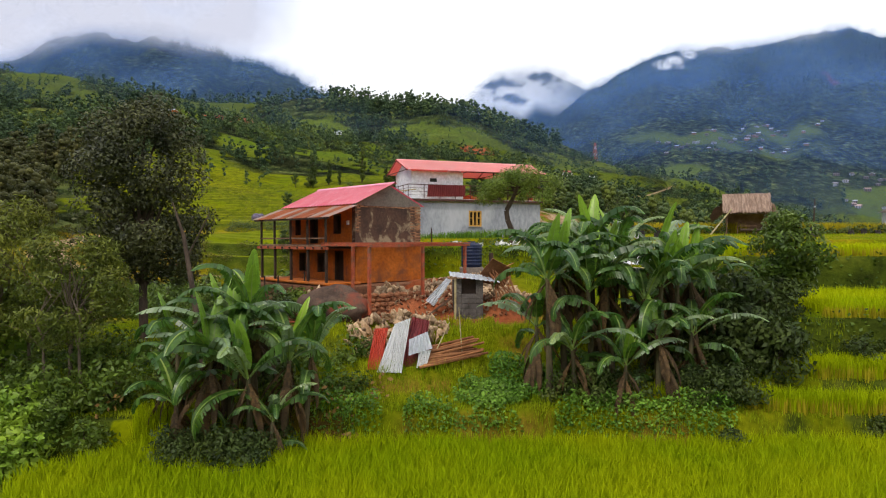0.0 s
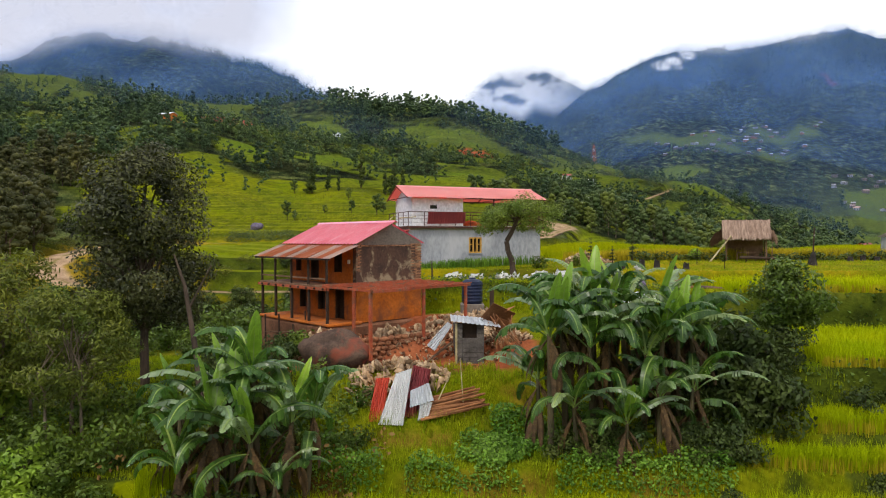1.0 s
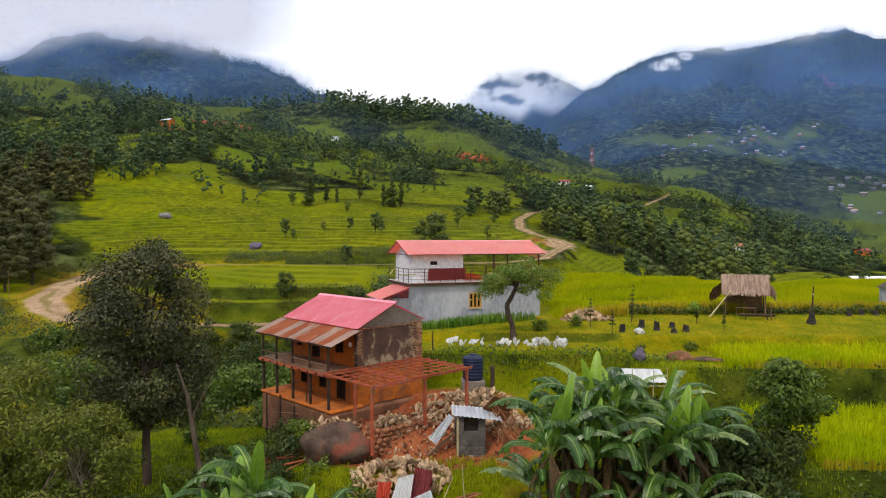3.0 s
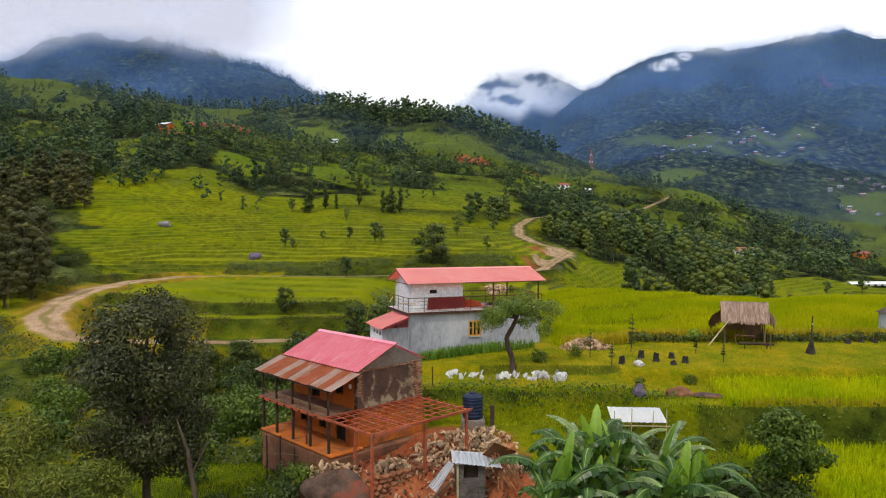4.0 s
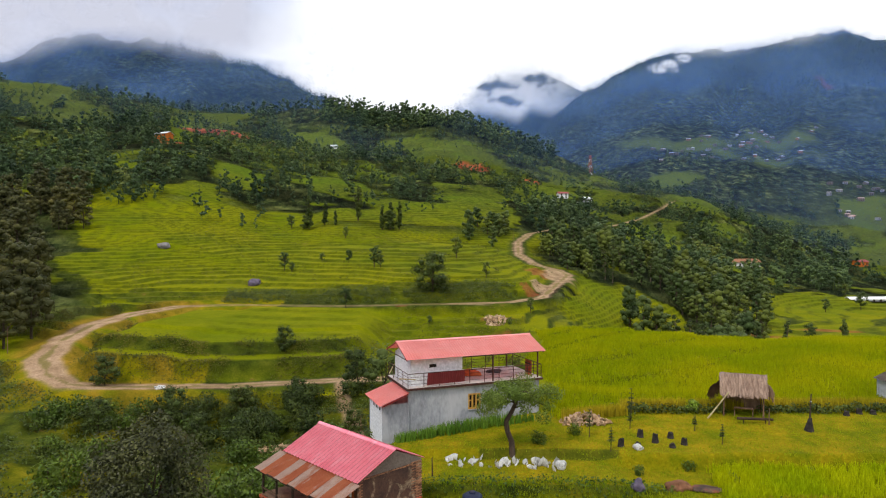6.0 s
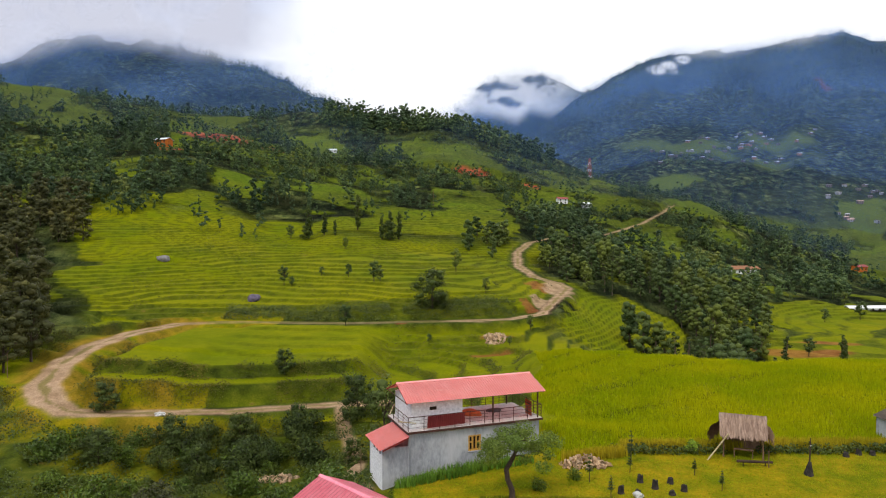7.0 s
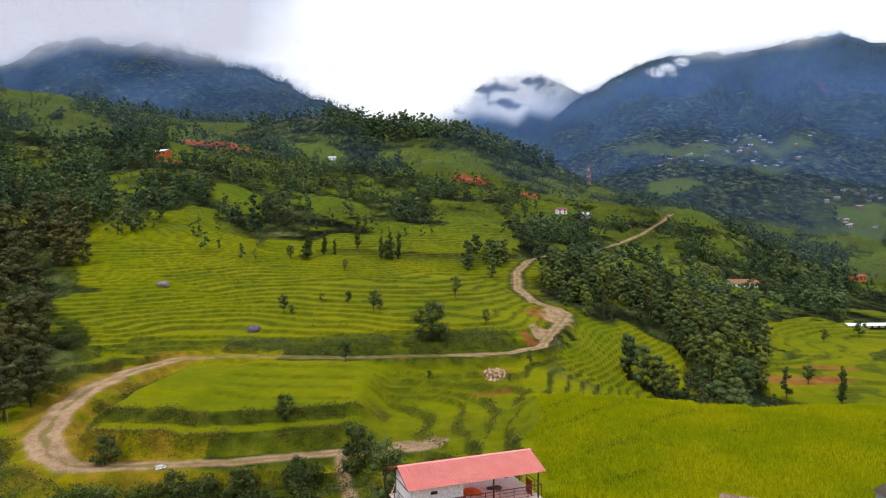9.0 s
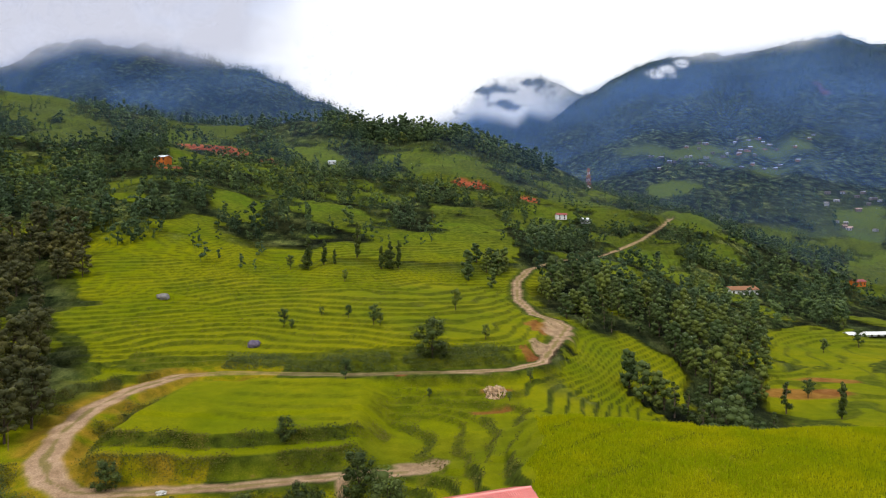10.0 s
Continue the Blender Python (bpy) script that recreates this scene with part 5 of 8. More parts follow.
def plant_at(proto, x, y, scale=1.0, turn=0.0, first=False, sink=0.0, tall=1.0):
    m = Matrix.LocRotScale((x, y, height_at(x, y) - sink), Euler((0, 0, turn)), (scale, scale, scale * tall))
    if first:
        proto.matrix_world = m
        return proto
    return copy_thing(proto, m)


def put_all(proto, spots, seed=0, sink=0.0):
    """First spot takes the tree itself, the others take copies. Spots: x, y, scale."""
    proto.scale = (1, 1, 1)
    made = []
    r = random.Random(seed)
    for x, y, s in spots[1:]:
        made.append(plant_at(proto, x, y, s, r.uniform(0, 6.28), sink=sink, tall=r.uniform(0.9, 1.15)))
    x, y, s = spots[0]
    plant_at(proto, x, y, s, r.uniform(0, 6.28), True, sink)
    return made


# the big trees beside the mud house
put_all(make_tree("broadleaf_tree", 3, 10.5, 2.4, 3.2, 66, 30000, 0.085, M_LEAF_GLOOM, M_BARK, "tall dark-leaved tree on the slope beside the mud house", girth=0.2, size=0.30, limbs=14), [(-12.7, 27.4, 1.0)])
put_all(make_tree("feathery_tree", 7, 6.3, 1.4, 3.0, 50, 10500, 0.11, M_LEAF_OLIVE, M_BARK_PALE, "olive feathery-leaved tree with several thin stems", girth=0.10, flat=0.75, slim=0.3, size=0.24, limbs=16, stems=4),
        [(-13.4, 23.2, 0.85), (-16.6, 24.4, 0.95)])
def meadow_tree(x, y):
    """A crooked trunk under a wide, thin, flat-topped crown."""
    rng = np.random.default_rng(9)
    root = thing("small_tree", pose(x, y, height_at(x, y)), "crooked young tree with a pale airy crown before the grey house", "tree")
    bm = bmesh.new()
    path = [(0.05, 0, -0.3), (0.0, 0, 0.8), (-0.28, 0.05, 1.5), (-0.36, 0.05, 2.1), (0.02, 0, 2.8), (0.32, -0.05, 3.5), (0.5, 0, 4.3)]
    girth = (0.21, 0.18, 0.165, 0.155, 0.14, 0.10, 0.05)
    for k in range(len(path) - 1):
        add_rod(bm, path[k], path[k + 1], girth[k], girth[k + 1], 8)
    cl = []
    for k in range(34):
        a, r = rng.uniform(0, 6.28), math.sqrt(rng.uniform(0.02, 1))
        q = (0.45 + 2.2 * r * math.cos(a), 2.0 * r * math.sin(a), 4.15 + rng.uniform(-0.9, 1.0) * (1 - 0.3 * r) - 0.75 * r)
        cl.append((*q, rng.uniform(0.45, 0.8), rng.uniform(0.6, 0.9)))
        if k % 2 == 0:
            st = Vector(path[4]).lerp(Vector(path[6]), rng.uniform(0, 0.9))
            md = st.lerp(Vector(q), 0.55) + Vector((0, 0, 0.15))
            add_rod(bm, st, md, 0.055, 0.035, 5)
            add_rod(bm, md, q, 0.035, 0.012, 5)
    part("trunk", bm, M_BARK, root)
    pts, out = clump_points(rng, cl, 11500, 0.3, normals=True)
    v, f = leaf_cards(pts, 0.075, rng, 0.4, 0.5, out=out)
    part("crown", array_mesh("crown", v, f, M_LEAF_AIRY), None, root)


meadow_tree(4.15, 42.0)
put_all(make_tree("bushy_tree", 11, 4.3, 1.4, 1.75, 30, 6000, 0.10, M_LEAF_MID, M_BARK, "round bushy tree at the corner of the rice field", girth=0.09, size=0.36), [(13.9, 27.0, 1.0)])

# shrubs
BUSH_DARK = make_tree("shrub", 21, 2.3, 0.1, 1.5, 22, 1250, 0.115, M_LEAF_DARK, M_BARK, "dense dark green shrub on the bank", group="bank shrubs", girth=0.05, size=0.40, category="shrub")
BUSH_MID = make_tree("shrub", 22, 1.9, 0.1, 1.3, 20, 800, 0.12, M_LEAF_MID, M_BARK, "leafy green shrub on the slope", group="slope shrubs", girth=0.04, size=0.42, category="shrub")
BUSH_LIGHT = make_tree("shrub", 23, 1.8, 0.1, 1.2, 14, 900, 0.16, M_LEAF_LIGHT, M_BARK_PALE, "fresh green broad-leaved shrub at the slope's edge", group="edge shrubs", girth=0.04, size=0.42, category="shrub")
rnd = random.Random(77)
spots = [(7.6 + 5.4 * rnd.random(), 23.8 + 2.6 * rnd.random(), rnd.uniform(0.75, 1.25)) for _ in range(16)]
spots += [(-9.5 + rnd.uniform(-3, 3), 24.0 + rnd.uniform(-1.5, 5), rnd.uniform(0.5, 0.9)) for _ in range(8)]
spots += [(-6.6 + rnd.uniform(-1.6, 1.6), 19.5 + rnd.uniform(-0.5, 0.9), rnd.uniform(0.35, 0.6)) for _ in range(7)]
spots += [(-6.2 + rnd.uniform(-1.5, 1.3), 18.7 + rnd.uniform(-0.3, 0.5), rnd.uniform(0.45, 0.7)) for _ in range(8)]
spots += [(3.4 + rnd.random() * 6.5, 21.9 + rnd.random() * 0.8, rnd.uniform(0.4, 0.7)) for _ in range(12)]
spots += [(8.7, 33.4, 0.45), (9.6, 33.3, 0.5), (10.5, 33.2, 0.45), (11.2, 33.5, 0.4)]
spots += [(8.9, 20.6, 0.42), (14.4, 21.6, 0.5), (12.8, 25.2, 0.7), (11.0, 26.8, 0.9), (15.8, 24.9, 0.6), (17.2, 25.2, 0.5)]
spots += [(9.3 + 4.2 * rnd.random(), 25.4 + 2.4 * rnd.random(), rnd.uniform(0.65, 1.0)) for _ in range(9)] + [(13.6 + rnd.uniform(-0.9, 0.9), 26.3 + rnd.uniform(-0.5, 0.5), rnd.uniform(0.6, 0.8)) for _ in range(4)]
for _ in range(44):
    yy = rnd.uniform(67, 79)
    q = (rnd.uniform(-0.46, -0.17) * yy, yy, rnd.uniform(0.8, 1.5))
    if float(road_field(np.array([q[0]]), np.array([q[1]]))[0][0]) > 3.6 and abs(q[0] + 8.6 + (yy - 60) * 0.16) > 2.5 and (yy > 71.5 or q[0] < -21):
        spots.append(q)
put_all(BUSH_DARK, spots, 1, 0.1)
spots = [(-13.5 + rnd.uniform(-3, 2.5), 19.5 + rnd.uniform(-1.0, 5), rnd.uniform(0.5, 0.95)) for _ in range(15)]
spots += [(-18 + rnd.uniform(-7, 8), 38 + rnd.uniform(-6, 8), rnd.uniform(0.7, 1.4)) for _ in range(16)]
spots += [(rnd.uniform(-6, -2.6), rnd.uniform(23.0, 26.5), rnd.uniform(0.3, 0.55)) for _ in range(7)]
spots += [(rnd.uniform(-9.2, -6.2), rnd.uniform(29.2, 32.0), rnd.uniform(0.4, 0.75)) for _ in range(8)]
spots += [(11.7, 39.9, 0.35), (15.1, 40.8, 0.38), (17.0, 39.1, 0.36), (22.5, 40.3, 0.25), (8.9, 45.0, 0.45), (6.0, 43.2, 0.5)]
spots += [(rnd.uniform(-0.62, -0.16) * yy, yy, rnd.uniform(0.8, 1.7)) for yy in [rnd.uniform(42, 74) for _ in range(46)]]
spots = [q for q in spots if float(road_field(np.array([q[0]]), np.array([q[1]]))[0][0]) > 4.5]
put_all(BUSH_MID, spots, 2, 0.08)
spots = [(-13.6 + rnd.uniform(-1.6, 1.2), 18.4 + rnd.uniform(-0.7, 3.4), rnd.uniform(0.55, 1.0)) for _ in range(9)] + [(18.8, 50.0, 0.5), (-16.5, 22.0, 1.2), (-17, 24.5, 1.3)]
put_all(BUSH_LIGHT, spots, 3, 0.08)


# ---- banana plants ----
def banana_leaf_mesh(name, length, width, rise, droop, tear, seed, mat, rib=None):
    """A long blade on a midrib that rises and arches over; the halves are torn into strips."""
    rng = random.Random(seed)
    n = 26
    pts, p = [Vector((0, 0, 0))], Vector((0, 0, 0))
    ang = rise
    for k in range(n):
        ang -= droop / n * (0.35 + 1.3 * k / n)
        p = p + Vector((math.cos(ang), 0, math.sin(ang))) * (length / n)
        pts.append(p.copy())
    vs, fs = [], []

    def quad(a, b, c, d):
        i = len(vs)
        vs.extend([a, b, c, d])
        fs.append((i, i + 1, i + 2, i + 3))
    base_sag = rng.uniform(0.10, 0.22)
    split = {1: 0.0, -1: 0.0}
    for k in range(3, n):
        t0, t1 = (k - 3) / (n - 3), (k - 2) / (n - 3)
        w0, w1 = (width * 0.5 * (math.sin(math.pi * min(1, 0.05 + 0.95 * t) ** 0.72) ** 0.5) for t in (t0, t1))
        for side in (1, -1):
            if rng.random() < 0.35:
                split[side] = rng.uniform(0.1, 0.75) if rng.random() < tear else rng.uniform(0, 0.10)
            sag = base_sag + split[side] + rng.uniform(-0.03, 0.03)
            gap = 0.22 if rng.random() < tear else 0.03
            w0, w1 = (w * rng.uniform(0.93, 1.04) for w in (w0, w1))
            a, b = pts[k], pts[k + 1]
            along = (b - a)
            out = Vector((0, side, 0))
            fwd = along * 1.1
            m0 = a + out * w0 * 0.55 + Vector((0, 0, 0.13)) * w0 + fwd * 0.4
            m1 = b + out * w1 * 0.55 + Vector((0, 0, 0.13)) * w1 + fwd * 0.4 - along * gap * 0.5
            e0 = a + out * w0 * (1 - 0.35 * sag) - Vector((0, 0, w0 * sag)) + fwd
            e1 = b + out * w1 * (1 - 0.35 * sag) - Vector((0, 0, w1 * sag)) + fwd - along * gap * 2
            i = len(vs)
            vs.extend([a, b, m1, m0, e1, e0])
            fs.append((i, i + 1, i + 2, i + 3))
            fs.append((i + 3, i + 2, i + 4, i + 5))
    # the midrib, a thin three-sided stalk, pale on top
    blade = len(fs)
    for k in range(n):
        r0, r1 = 0.040 * (1 - k / n) + 0.008, 0.040 * (1 - (k + 1) / n) + 0.008
        a, b = pts[k], pts[k + 1]
        up = Vector((0, 0, 0.018))
        quad(a + Vector((0, r0, 0)) + up, b + Vector((0, r1, 0)) + up, b + Vector((0, 0, -r1)), a + Vector((0, 0, -r0)))
        quad(a + Vector((0, -r0, 0)) + up, b + Vector((0, -r1, 0)) + up, b + Vector((0, 0, -r1)), a + Vector((0, 0, -r0)))
        quad(a + Vector((0, r0, 0)) + up, b + Vector((0, r1, 0)) + up, b + Vector((0, -r1, 0)) + up, a + Vector((0, -r0, 0)) + up)
    me = array_mesh(name, np.array([v[:] for v in vs]), np.array(fs), mat)
    if rib is not None:
        me.materials.append(rib)
        for p in list(me.polygons)[blade:]:
            p.material_index = 1
    return me


def make_banana_leaves():
    kinds = {"up": [], "arch": [], "hang": [], "pale": [], "dead": []}
    for k in range(3):
        kinds["up"].append(banana_leaf_mesh("leaf", 2.2, 0.56, 1.42, 0.35, 0.02, 100 + k, M_BANANA_YOUNG, M_BANANA_RIB))
        kinds["arch"].append(banana_leaf_mesh("leaf", 2.9, 0.66, 1.18, 1.7 + 0.2 * k, 0.40, 110 + k, M_BANANA, M_BANANA_RIB))
        kinds["hang"].append(banana_leaf_mesh("leaf", 2.5, 0.68, 0.75, 2.2, 0.55, 120 + k, M_BANANA, M_BANANA_RIB))
        # pale leaves carry a painted sheen
        kinds["pale"].append(banana_leaf_mesh("leaf", 2.8, 0.56, 0.75 + 0.2 * k, 1.35, 0.5, 140 + k, M_BANANA_SHEEN, M_BANANA_RIB))
        kinds["dead"].append(banana_leaf_mesh("dead_leaf", 1.8, 0.34, -0.75 - 0.1 * k, 0.75, 0.9, 130 + k, M_BANANA_DEAD))
    return kinds


BANANA = make_banana_leaves()


def banana_plant(x, y, stem, size, seed, young=1, dead=4, label="banana plant with broad torn leaves in a thick clump"):
    rng = random.Random(seed)
    root = thing("banana_plant", pose(x, y, height_at(x, y) - 0.05, rng.uniform(-5, 5), rng.uniform(-5, 5), rng.uniform(0, 360)), label, "banana plant", "banana clump")
    bm = bmesh.new()
    for k in range(4):
        add_rod(bm, (0, 0, stem * k / 4), (0, 0, stem * (k + 1) / 4 + 0.02), 0.13 * size * (1 - 0.12 * k), 0.13 * size * (1 - 0.12 * (k + 1)), 9)
    part("stem", bm, M_BANANA_STEM, root)

    def leaf(kind, turn, h, s, tip=0.0):
        me = rng.choice(BANANA[kind])
        ob = part("dead_leaf" if kind == "dead" else "leaf", me, None, root, {"up": "bright new upright leaf", "dead": "brown withered hanging leaf"}.get(kind, ""))
        ob.matrix_local = Matrix.LocRotScale((0.05 * math.cos(turn), 0.05 * math.sin(turn), h), Euler((0, tip, turn)), (s, s, s))
    n = rng.randint(6, 8)
    for k in range(n):
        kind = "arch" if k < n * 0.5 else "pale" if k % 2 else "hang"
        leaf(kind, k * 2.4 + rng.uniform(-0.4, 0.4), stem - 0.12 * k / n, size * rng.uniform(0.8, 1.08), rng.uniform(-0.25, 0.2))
    for k in range(1):
        leaf("hang", k * 1.3 + rng.uniform(-0.5, 0.5), stem - rng.uniform(0.35, 0.9), size * rng.uniform(0.75, 1.0), rng.uniform(0.1, 0.5))
    for k in range(young + (seed % 2)):
        leaf("up", rng.uniform(0, 6.28), stem, size * rng.uniform(0.75, 1.0))
    for k in range(dead):
        leaf("dead", rng.uniform(0, 6.28), stem - rng.uniform(0.1, 1.0), size * rng.uniform(0.7, 1.1))
    return root


for k, (x, y, st, sz, yg) in enumerate(((-7.5, 19.9, 3.0, 1.0, 2), (-8.4, 20.4, 2.3, 0.95, 0), (-6.9, 20.7, 3.2, 1.05, 1), (-6.0, 20.0, 2.7, 1.0, 1), (-5.2, 20.6, 3.1, 1.05, 1), (-6.3, 21.5, 3.4, 1.0, 1),
                                        (-4.7, 21.4, 2.9, 1.0, 0), (-7.3, 21.4, 3.0, 0.95, 0), (-5.3, 19.6, 1.5, 0.7, 0), (-8.0, 19.6, 1.9, 0.85, 0))):
    banana_plant(x, y, st, sz, 200 + k, yg, 11)
for k, (x, y, st, sz, yg) in enumerate(((3.6, 22.9, 4.3, 1.05, 1), (4.3, 23.8, 4.5, 1.05, 1), (5.1, 22.9, 3.9, 1.05, 1), (6.0, 23.6, 4.2, 1.05, 1), (6.8, 22.9, 3.6, 1.0, 0), (7.5, 23.6, 4.0, 1.05, 1), (8.4, 23.9, 3.9, 1.05, 1),
                                        (5.5, 24.6, 4.4, 1.05, 1), (6.9, 24.8, 4.3, 1.0, 1), (9.3, 24.4, 3.6, 1.0, 1), (4.6, 24.9, 4.2, 1.0, 0), (6.0, 22.1, 1.5, 0.8, 0), (7.9, 25.2, 4.2, 1.05, 1), (10.2, 25.0, 3.4, 0.95, 0), (4.4, 22.3, 2.0, 0.85, 0), (7.2, 22.3, 2.3, 0.9, 0), (8.4, 22.8, 2.4, 0.95, 0), (3.3, 23.6, 2.6, 0.9, 0))):
    banana_plant(x, y, st, sz, 300 + k, yg, 10)


# ---- rice, grass and weeds ----
def tufts(name, x, y, height, spread, blades, width, material, seed, label, category="grass", lift=0.0, lean=0.35, nod=0.0, simple=False):
    rng = np.random.default_rng(seed)
    z, _ = ground(x, y)
    n = len(x) * blades
    bx, by, bz = (np.repeat(v, blades) for v in (x, y, z + lift))
    bx, by = bx + rng.uniform(-spread, spread, n), by + rng.uniform(-spread, spread, n)
    h = height * rng.uniform(0.7, 1.15, n)
    a = rng.uniform(0, 6.28, n)
    ln = lean * rng.uniform(0.2, 1.0, n) * h
    dx, dy = np.cos(a) * ln, np.sin(a) * ln
    px, py = -np.sin(a + rng.uniform(-1, 1, n)) * width / 2, np.cos(a) * width / 2
    b = np.stack([bx, by, bz - 0.05], -1)
    p = np.stack([px, py, np.zeros(n)], -1)
    m = b + np.stack([dx * 0.35, dy * 0.35, h * 0.6], -1)
    t = b + np.stack([dx, dy, h * (1 - nod * rng.uniform(0, 1, n))], -1)
    if simple:
        v = np.stack([b - p, b + p, t], 1).reshape(-1, 3)
        me = array_mesh(name, v, np.arange(3 * n).reshape(n, 3), material)
        return tagged(new(name, me), label, category, kind="stuff")
    v = np.stack([b - p, b + p, m + p * 0.9, m - p * 0.9, t], 1).reshape(-1, 3)
    i = np.arange(n)[:, None] * 5
    me = array_mesh(name, v, [i + np.array([0, 1, 2, 3]), i + np.array([3, 2, 4])], material)
    return tagged(new(name, me), label, category, kind="stuff")


def scatter(count, x0, x1, y0, y1, seed, keep):
    rng = np.random.default_rng(seed)
    x, y = rng.uniform(x0, x1, count), rng.uniform(y0, y1, count)
    m = keep(x, y + 0.9 * (fbm(x / 4.0, y / 9.0, 3, 3) - 0.5))
    return x[m], y[m]


x, y = scatter(15500, -11.5, 15, 12.5, 21.2, 1, lambda x, y: (y < 20.95) & (x > -10.6 + 0.8 * np.sin(y)))
tufts("rice_field", x, y, 0.82, 0.10, 6, 0.024, M_RICE, 1, "yellow-green standing rice in the lowest field", "rice", nod=0.25)
x, y = scatter(4200, 5.8, 19, 21.5, 25.4, 2, lambda x, y: ((y > 22.15) & (y < 23.15) & (x > 6.2)) | ((y > 23.6) & (y < 25.1) & (x > 12)))
tufts("rice_field", x, y, 0.85, 0.10, 6, 0.03, M_RICE, 2, "yellow-green rice on two narrow terraces", "rice", nod=0.25)
x, y = scatter(7500, 14.5, 31, 25.0, 41.5, 3, lambda x, y: ((y > 25.95) & (y < 34.7) & (x > 15.2)) | ((y > 35.7) & (y < 40.9) & (x > 16.2 - 0.2 * (41 - y))))
tufts("rice_field", x, y, 0.8, 0.12, 5, 0.035, M_RICE, 3, "ripening rice on the terraces beside the meadow", "rice", nod=0.25)
x, y = scatter(30000, 6, 33, 21.8, 37.0, 4, lambda x, y: ((y > 25.85) & (y < 26.2) & (x > 15.0)) | ((y > 35.62) & (y < 36.0) & (x > 15.8)) | ((y > 22.05) & (y < 22.3) & (x > 6.4)) | ((y > 23.55) & (y < 23.8) & (x > 12.2)))
tufts("rice_stalks", x, y, 0.50, 0.10, 5, 0.028, M_STRAW, 4, "straw-yellow rice stalks along the terrace edge", "rice", lean=0.15)
FIELD_EDGE = lambda x: np.where(x < 13.5, 48.2 + 0.25 * (x - 9), 50.6)
x, y = scatter(34000, 8.0, 66, 47, 96, 5, lambda x, y: (y > FIELD_EDGE(x)) & (y < 94) & (x > 8.5 + 0.12 * (y - 50) + 7 * (fbm(x / 5.0, y / 7.0, 3, 22) - 0.5)) & (x < 0.70 * y))
tufts("rice_field", x, y, 0.62, 0.2, 5, 0.075, M_RICE_GREEN, 5, "broad field of tall yellow-green rice behind the hut", "rice", nod=0.3, simple=True)
x, y = scatter(16000, 8.0, 40, 46.5, 52.5, 6, lambda x, y: (y > FIELD_EDGE(x) - 0.35) & (y < FIELD_EDGE(x) + 0.45) & (x > 8.6))
tufts("rice_stalks", x, y, 0.9, 0.12, 5, 0.05, M_STRAW, 6, "straw-yellow stalks on the field's front edge", "rice", lean=0.12)
x, y = scatter(26000, -16, 15.5, 20.0, 38.0, 7, lambda x, y: (y > 21.0) & ~((np.abs(x + 0.8) < 5) & (y > 27.5) & (y < 36)) & ~((y > 22.1) & (y < 23.2) & (x > 6.2)))
tufts("rough_grass", x, y, 0.25, 0.14, 5, 0.028, M_GRASS, 7, "rough bright grass on the banks", simple=True)
x, y = scatter(9000, -4, 34, 36.5, 50.4, 8, lambda x, y: (x > -4 - 0.2 * (y - 44)) & ~((y > 35.5) & (y < 40.9) & (x > 16.2)) & ~((x < 8) & (x > -5) & (y > 45.0 + 0.38 * x)))
tufts("meadow_grass", x, y, 0.16, 0.2, 5, 0.035, M_GRASS, 8, "short sunlit meadow grass", simple=True)
x, y = scatter(1300, -3.6, 6.5, 43.8, 48.6, 9, lambda x, y: (np.abs(y - (45.5 + 0.384 * (x + 2.0))) < 0.75))
tufts("tall_weeds", x, y, 0.75, 0.12, 5, 0.05, M_WEED, 9, "tall weeds along the foot of the grey wall", "weeds")


def weed_patch(name, count, x0, x1, y0, y1, high, leaf, material, seed, label, keep):
    rng = np.random.default_rng(seed)
    x, y = scatter(count, x0, x1, y0, y1, seed, keep)
    z, _ = ground(x, y)
    lump = fbm(x / 0.7, y / 0.7, 3, seed)
    pts = np.stack([x, y, z + high * rng.uniform(0.1, 1.0, len(x)) * (0.3 + 1.2 * lump)], -1)
    out = rng.normal(size=(len(x), 3)) * 0.5 + np.array([0, -0.35, 1.0])
    out /= np.linalg.norm(out, axis=1)[:, None]
    v, f = leaf_cards(pts, leaf, rng, 0.6, 0.6, out=out)
    return tagged(new(name, array_mesh(name, v, f, material)), label, "weeds", kind="stuff")


weed_patch("weeds", 44000, -4.5, 9.5, 21.0, 25.2, 0.6, 0.062, M_WEED, 11, "low leafy green weeds over the bank", lambda x, y: (y > 21.3) & (fbm(x / 1.6, y / 1.6, 2, 12) > 0.43 - 0.12 * smooth(-1.5, 0.8, x) * smooth(24.6, 23.2, y)) & ~((x > -3.4) & (x < 1.0 + 2.4 * (fbm(x / 0.7, y / 0.7, 2, 8) - 0.5)) & (y > 22.9 + 1.2 * (fbm(x / 0.6, y / 0.9, 2, 9) - 0.5))) & ~((x > 6) & (y > 22) & (y < 23.3)))
weed_patch("weeds", 12000, -16, -3.5, 19.5, 27.5, 0.7, 0.09, M_LEAF_MID, 13, "tangled undergrowth on the slope", lambda x, y: fbm(x / 1.8, y / 1.8, 2, 14) > 0.45)
weed_patch("weeds", 9000, 6, 24, 24.0, 36.5, 0.6, 0.09, M_LEAF_MID, 15, "dark weeds on the terrace banks", lambda x, y: ((y > 25.0) & (y < 25.7)) | ((y > 34.8) & (y < 35.5)) | ((x < 13) & (y < 28)))
weed_patch("weeds", 2600, -3.8, 13, 35.4, 38.2, 0.45, 0.08, M_LEAF_MID, 16, "weeds on the bank below the meadow", lambda x, y: (y > 36.7) & (y < 38.0))
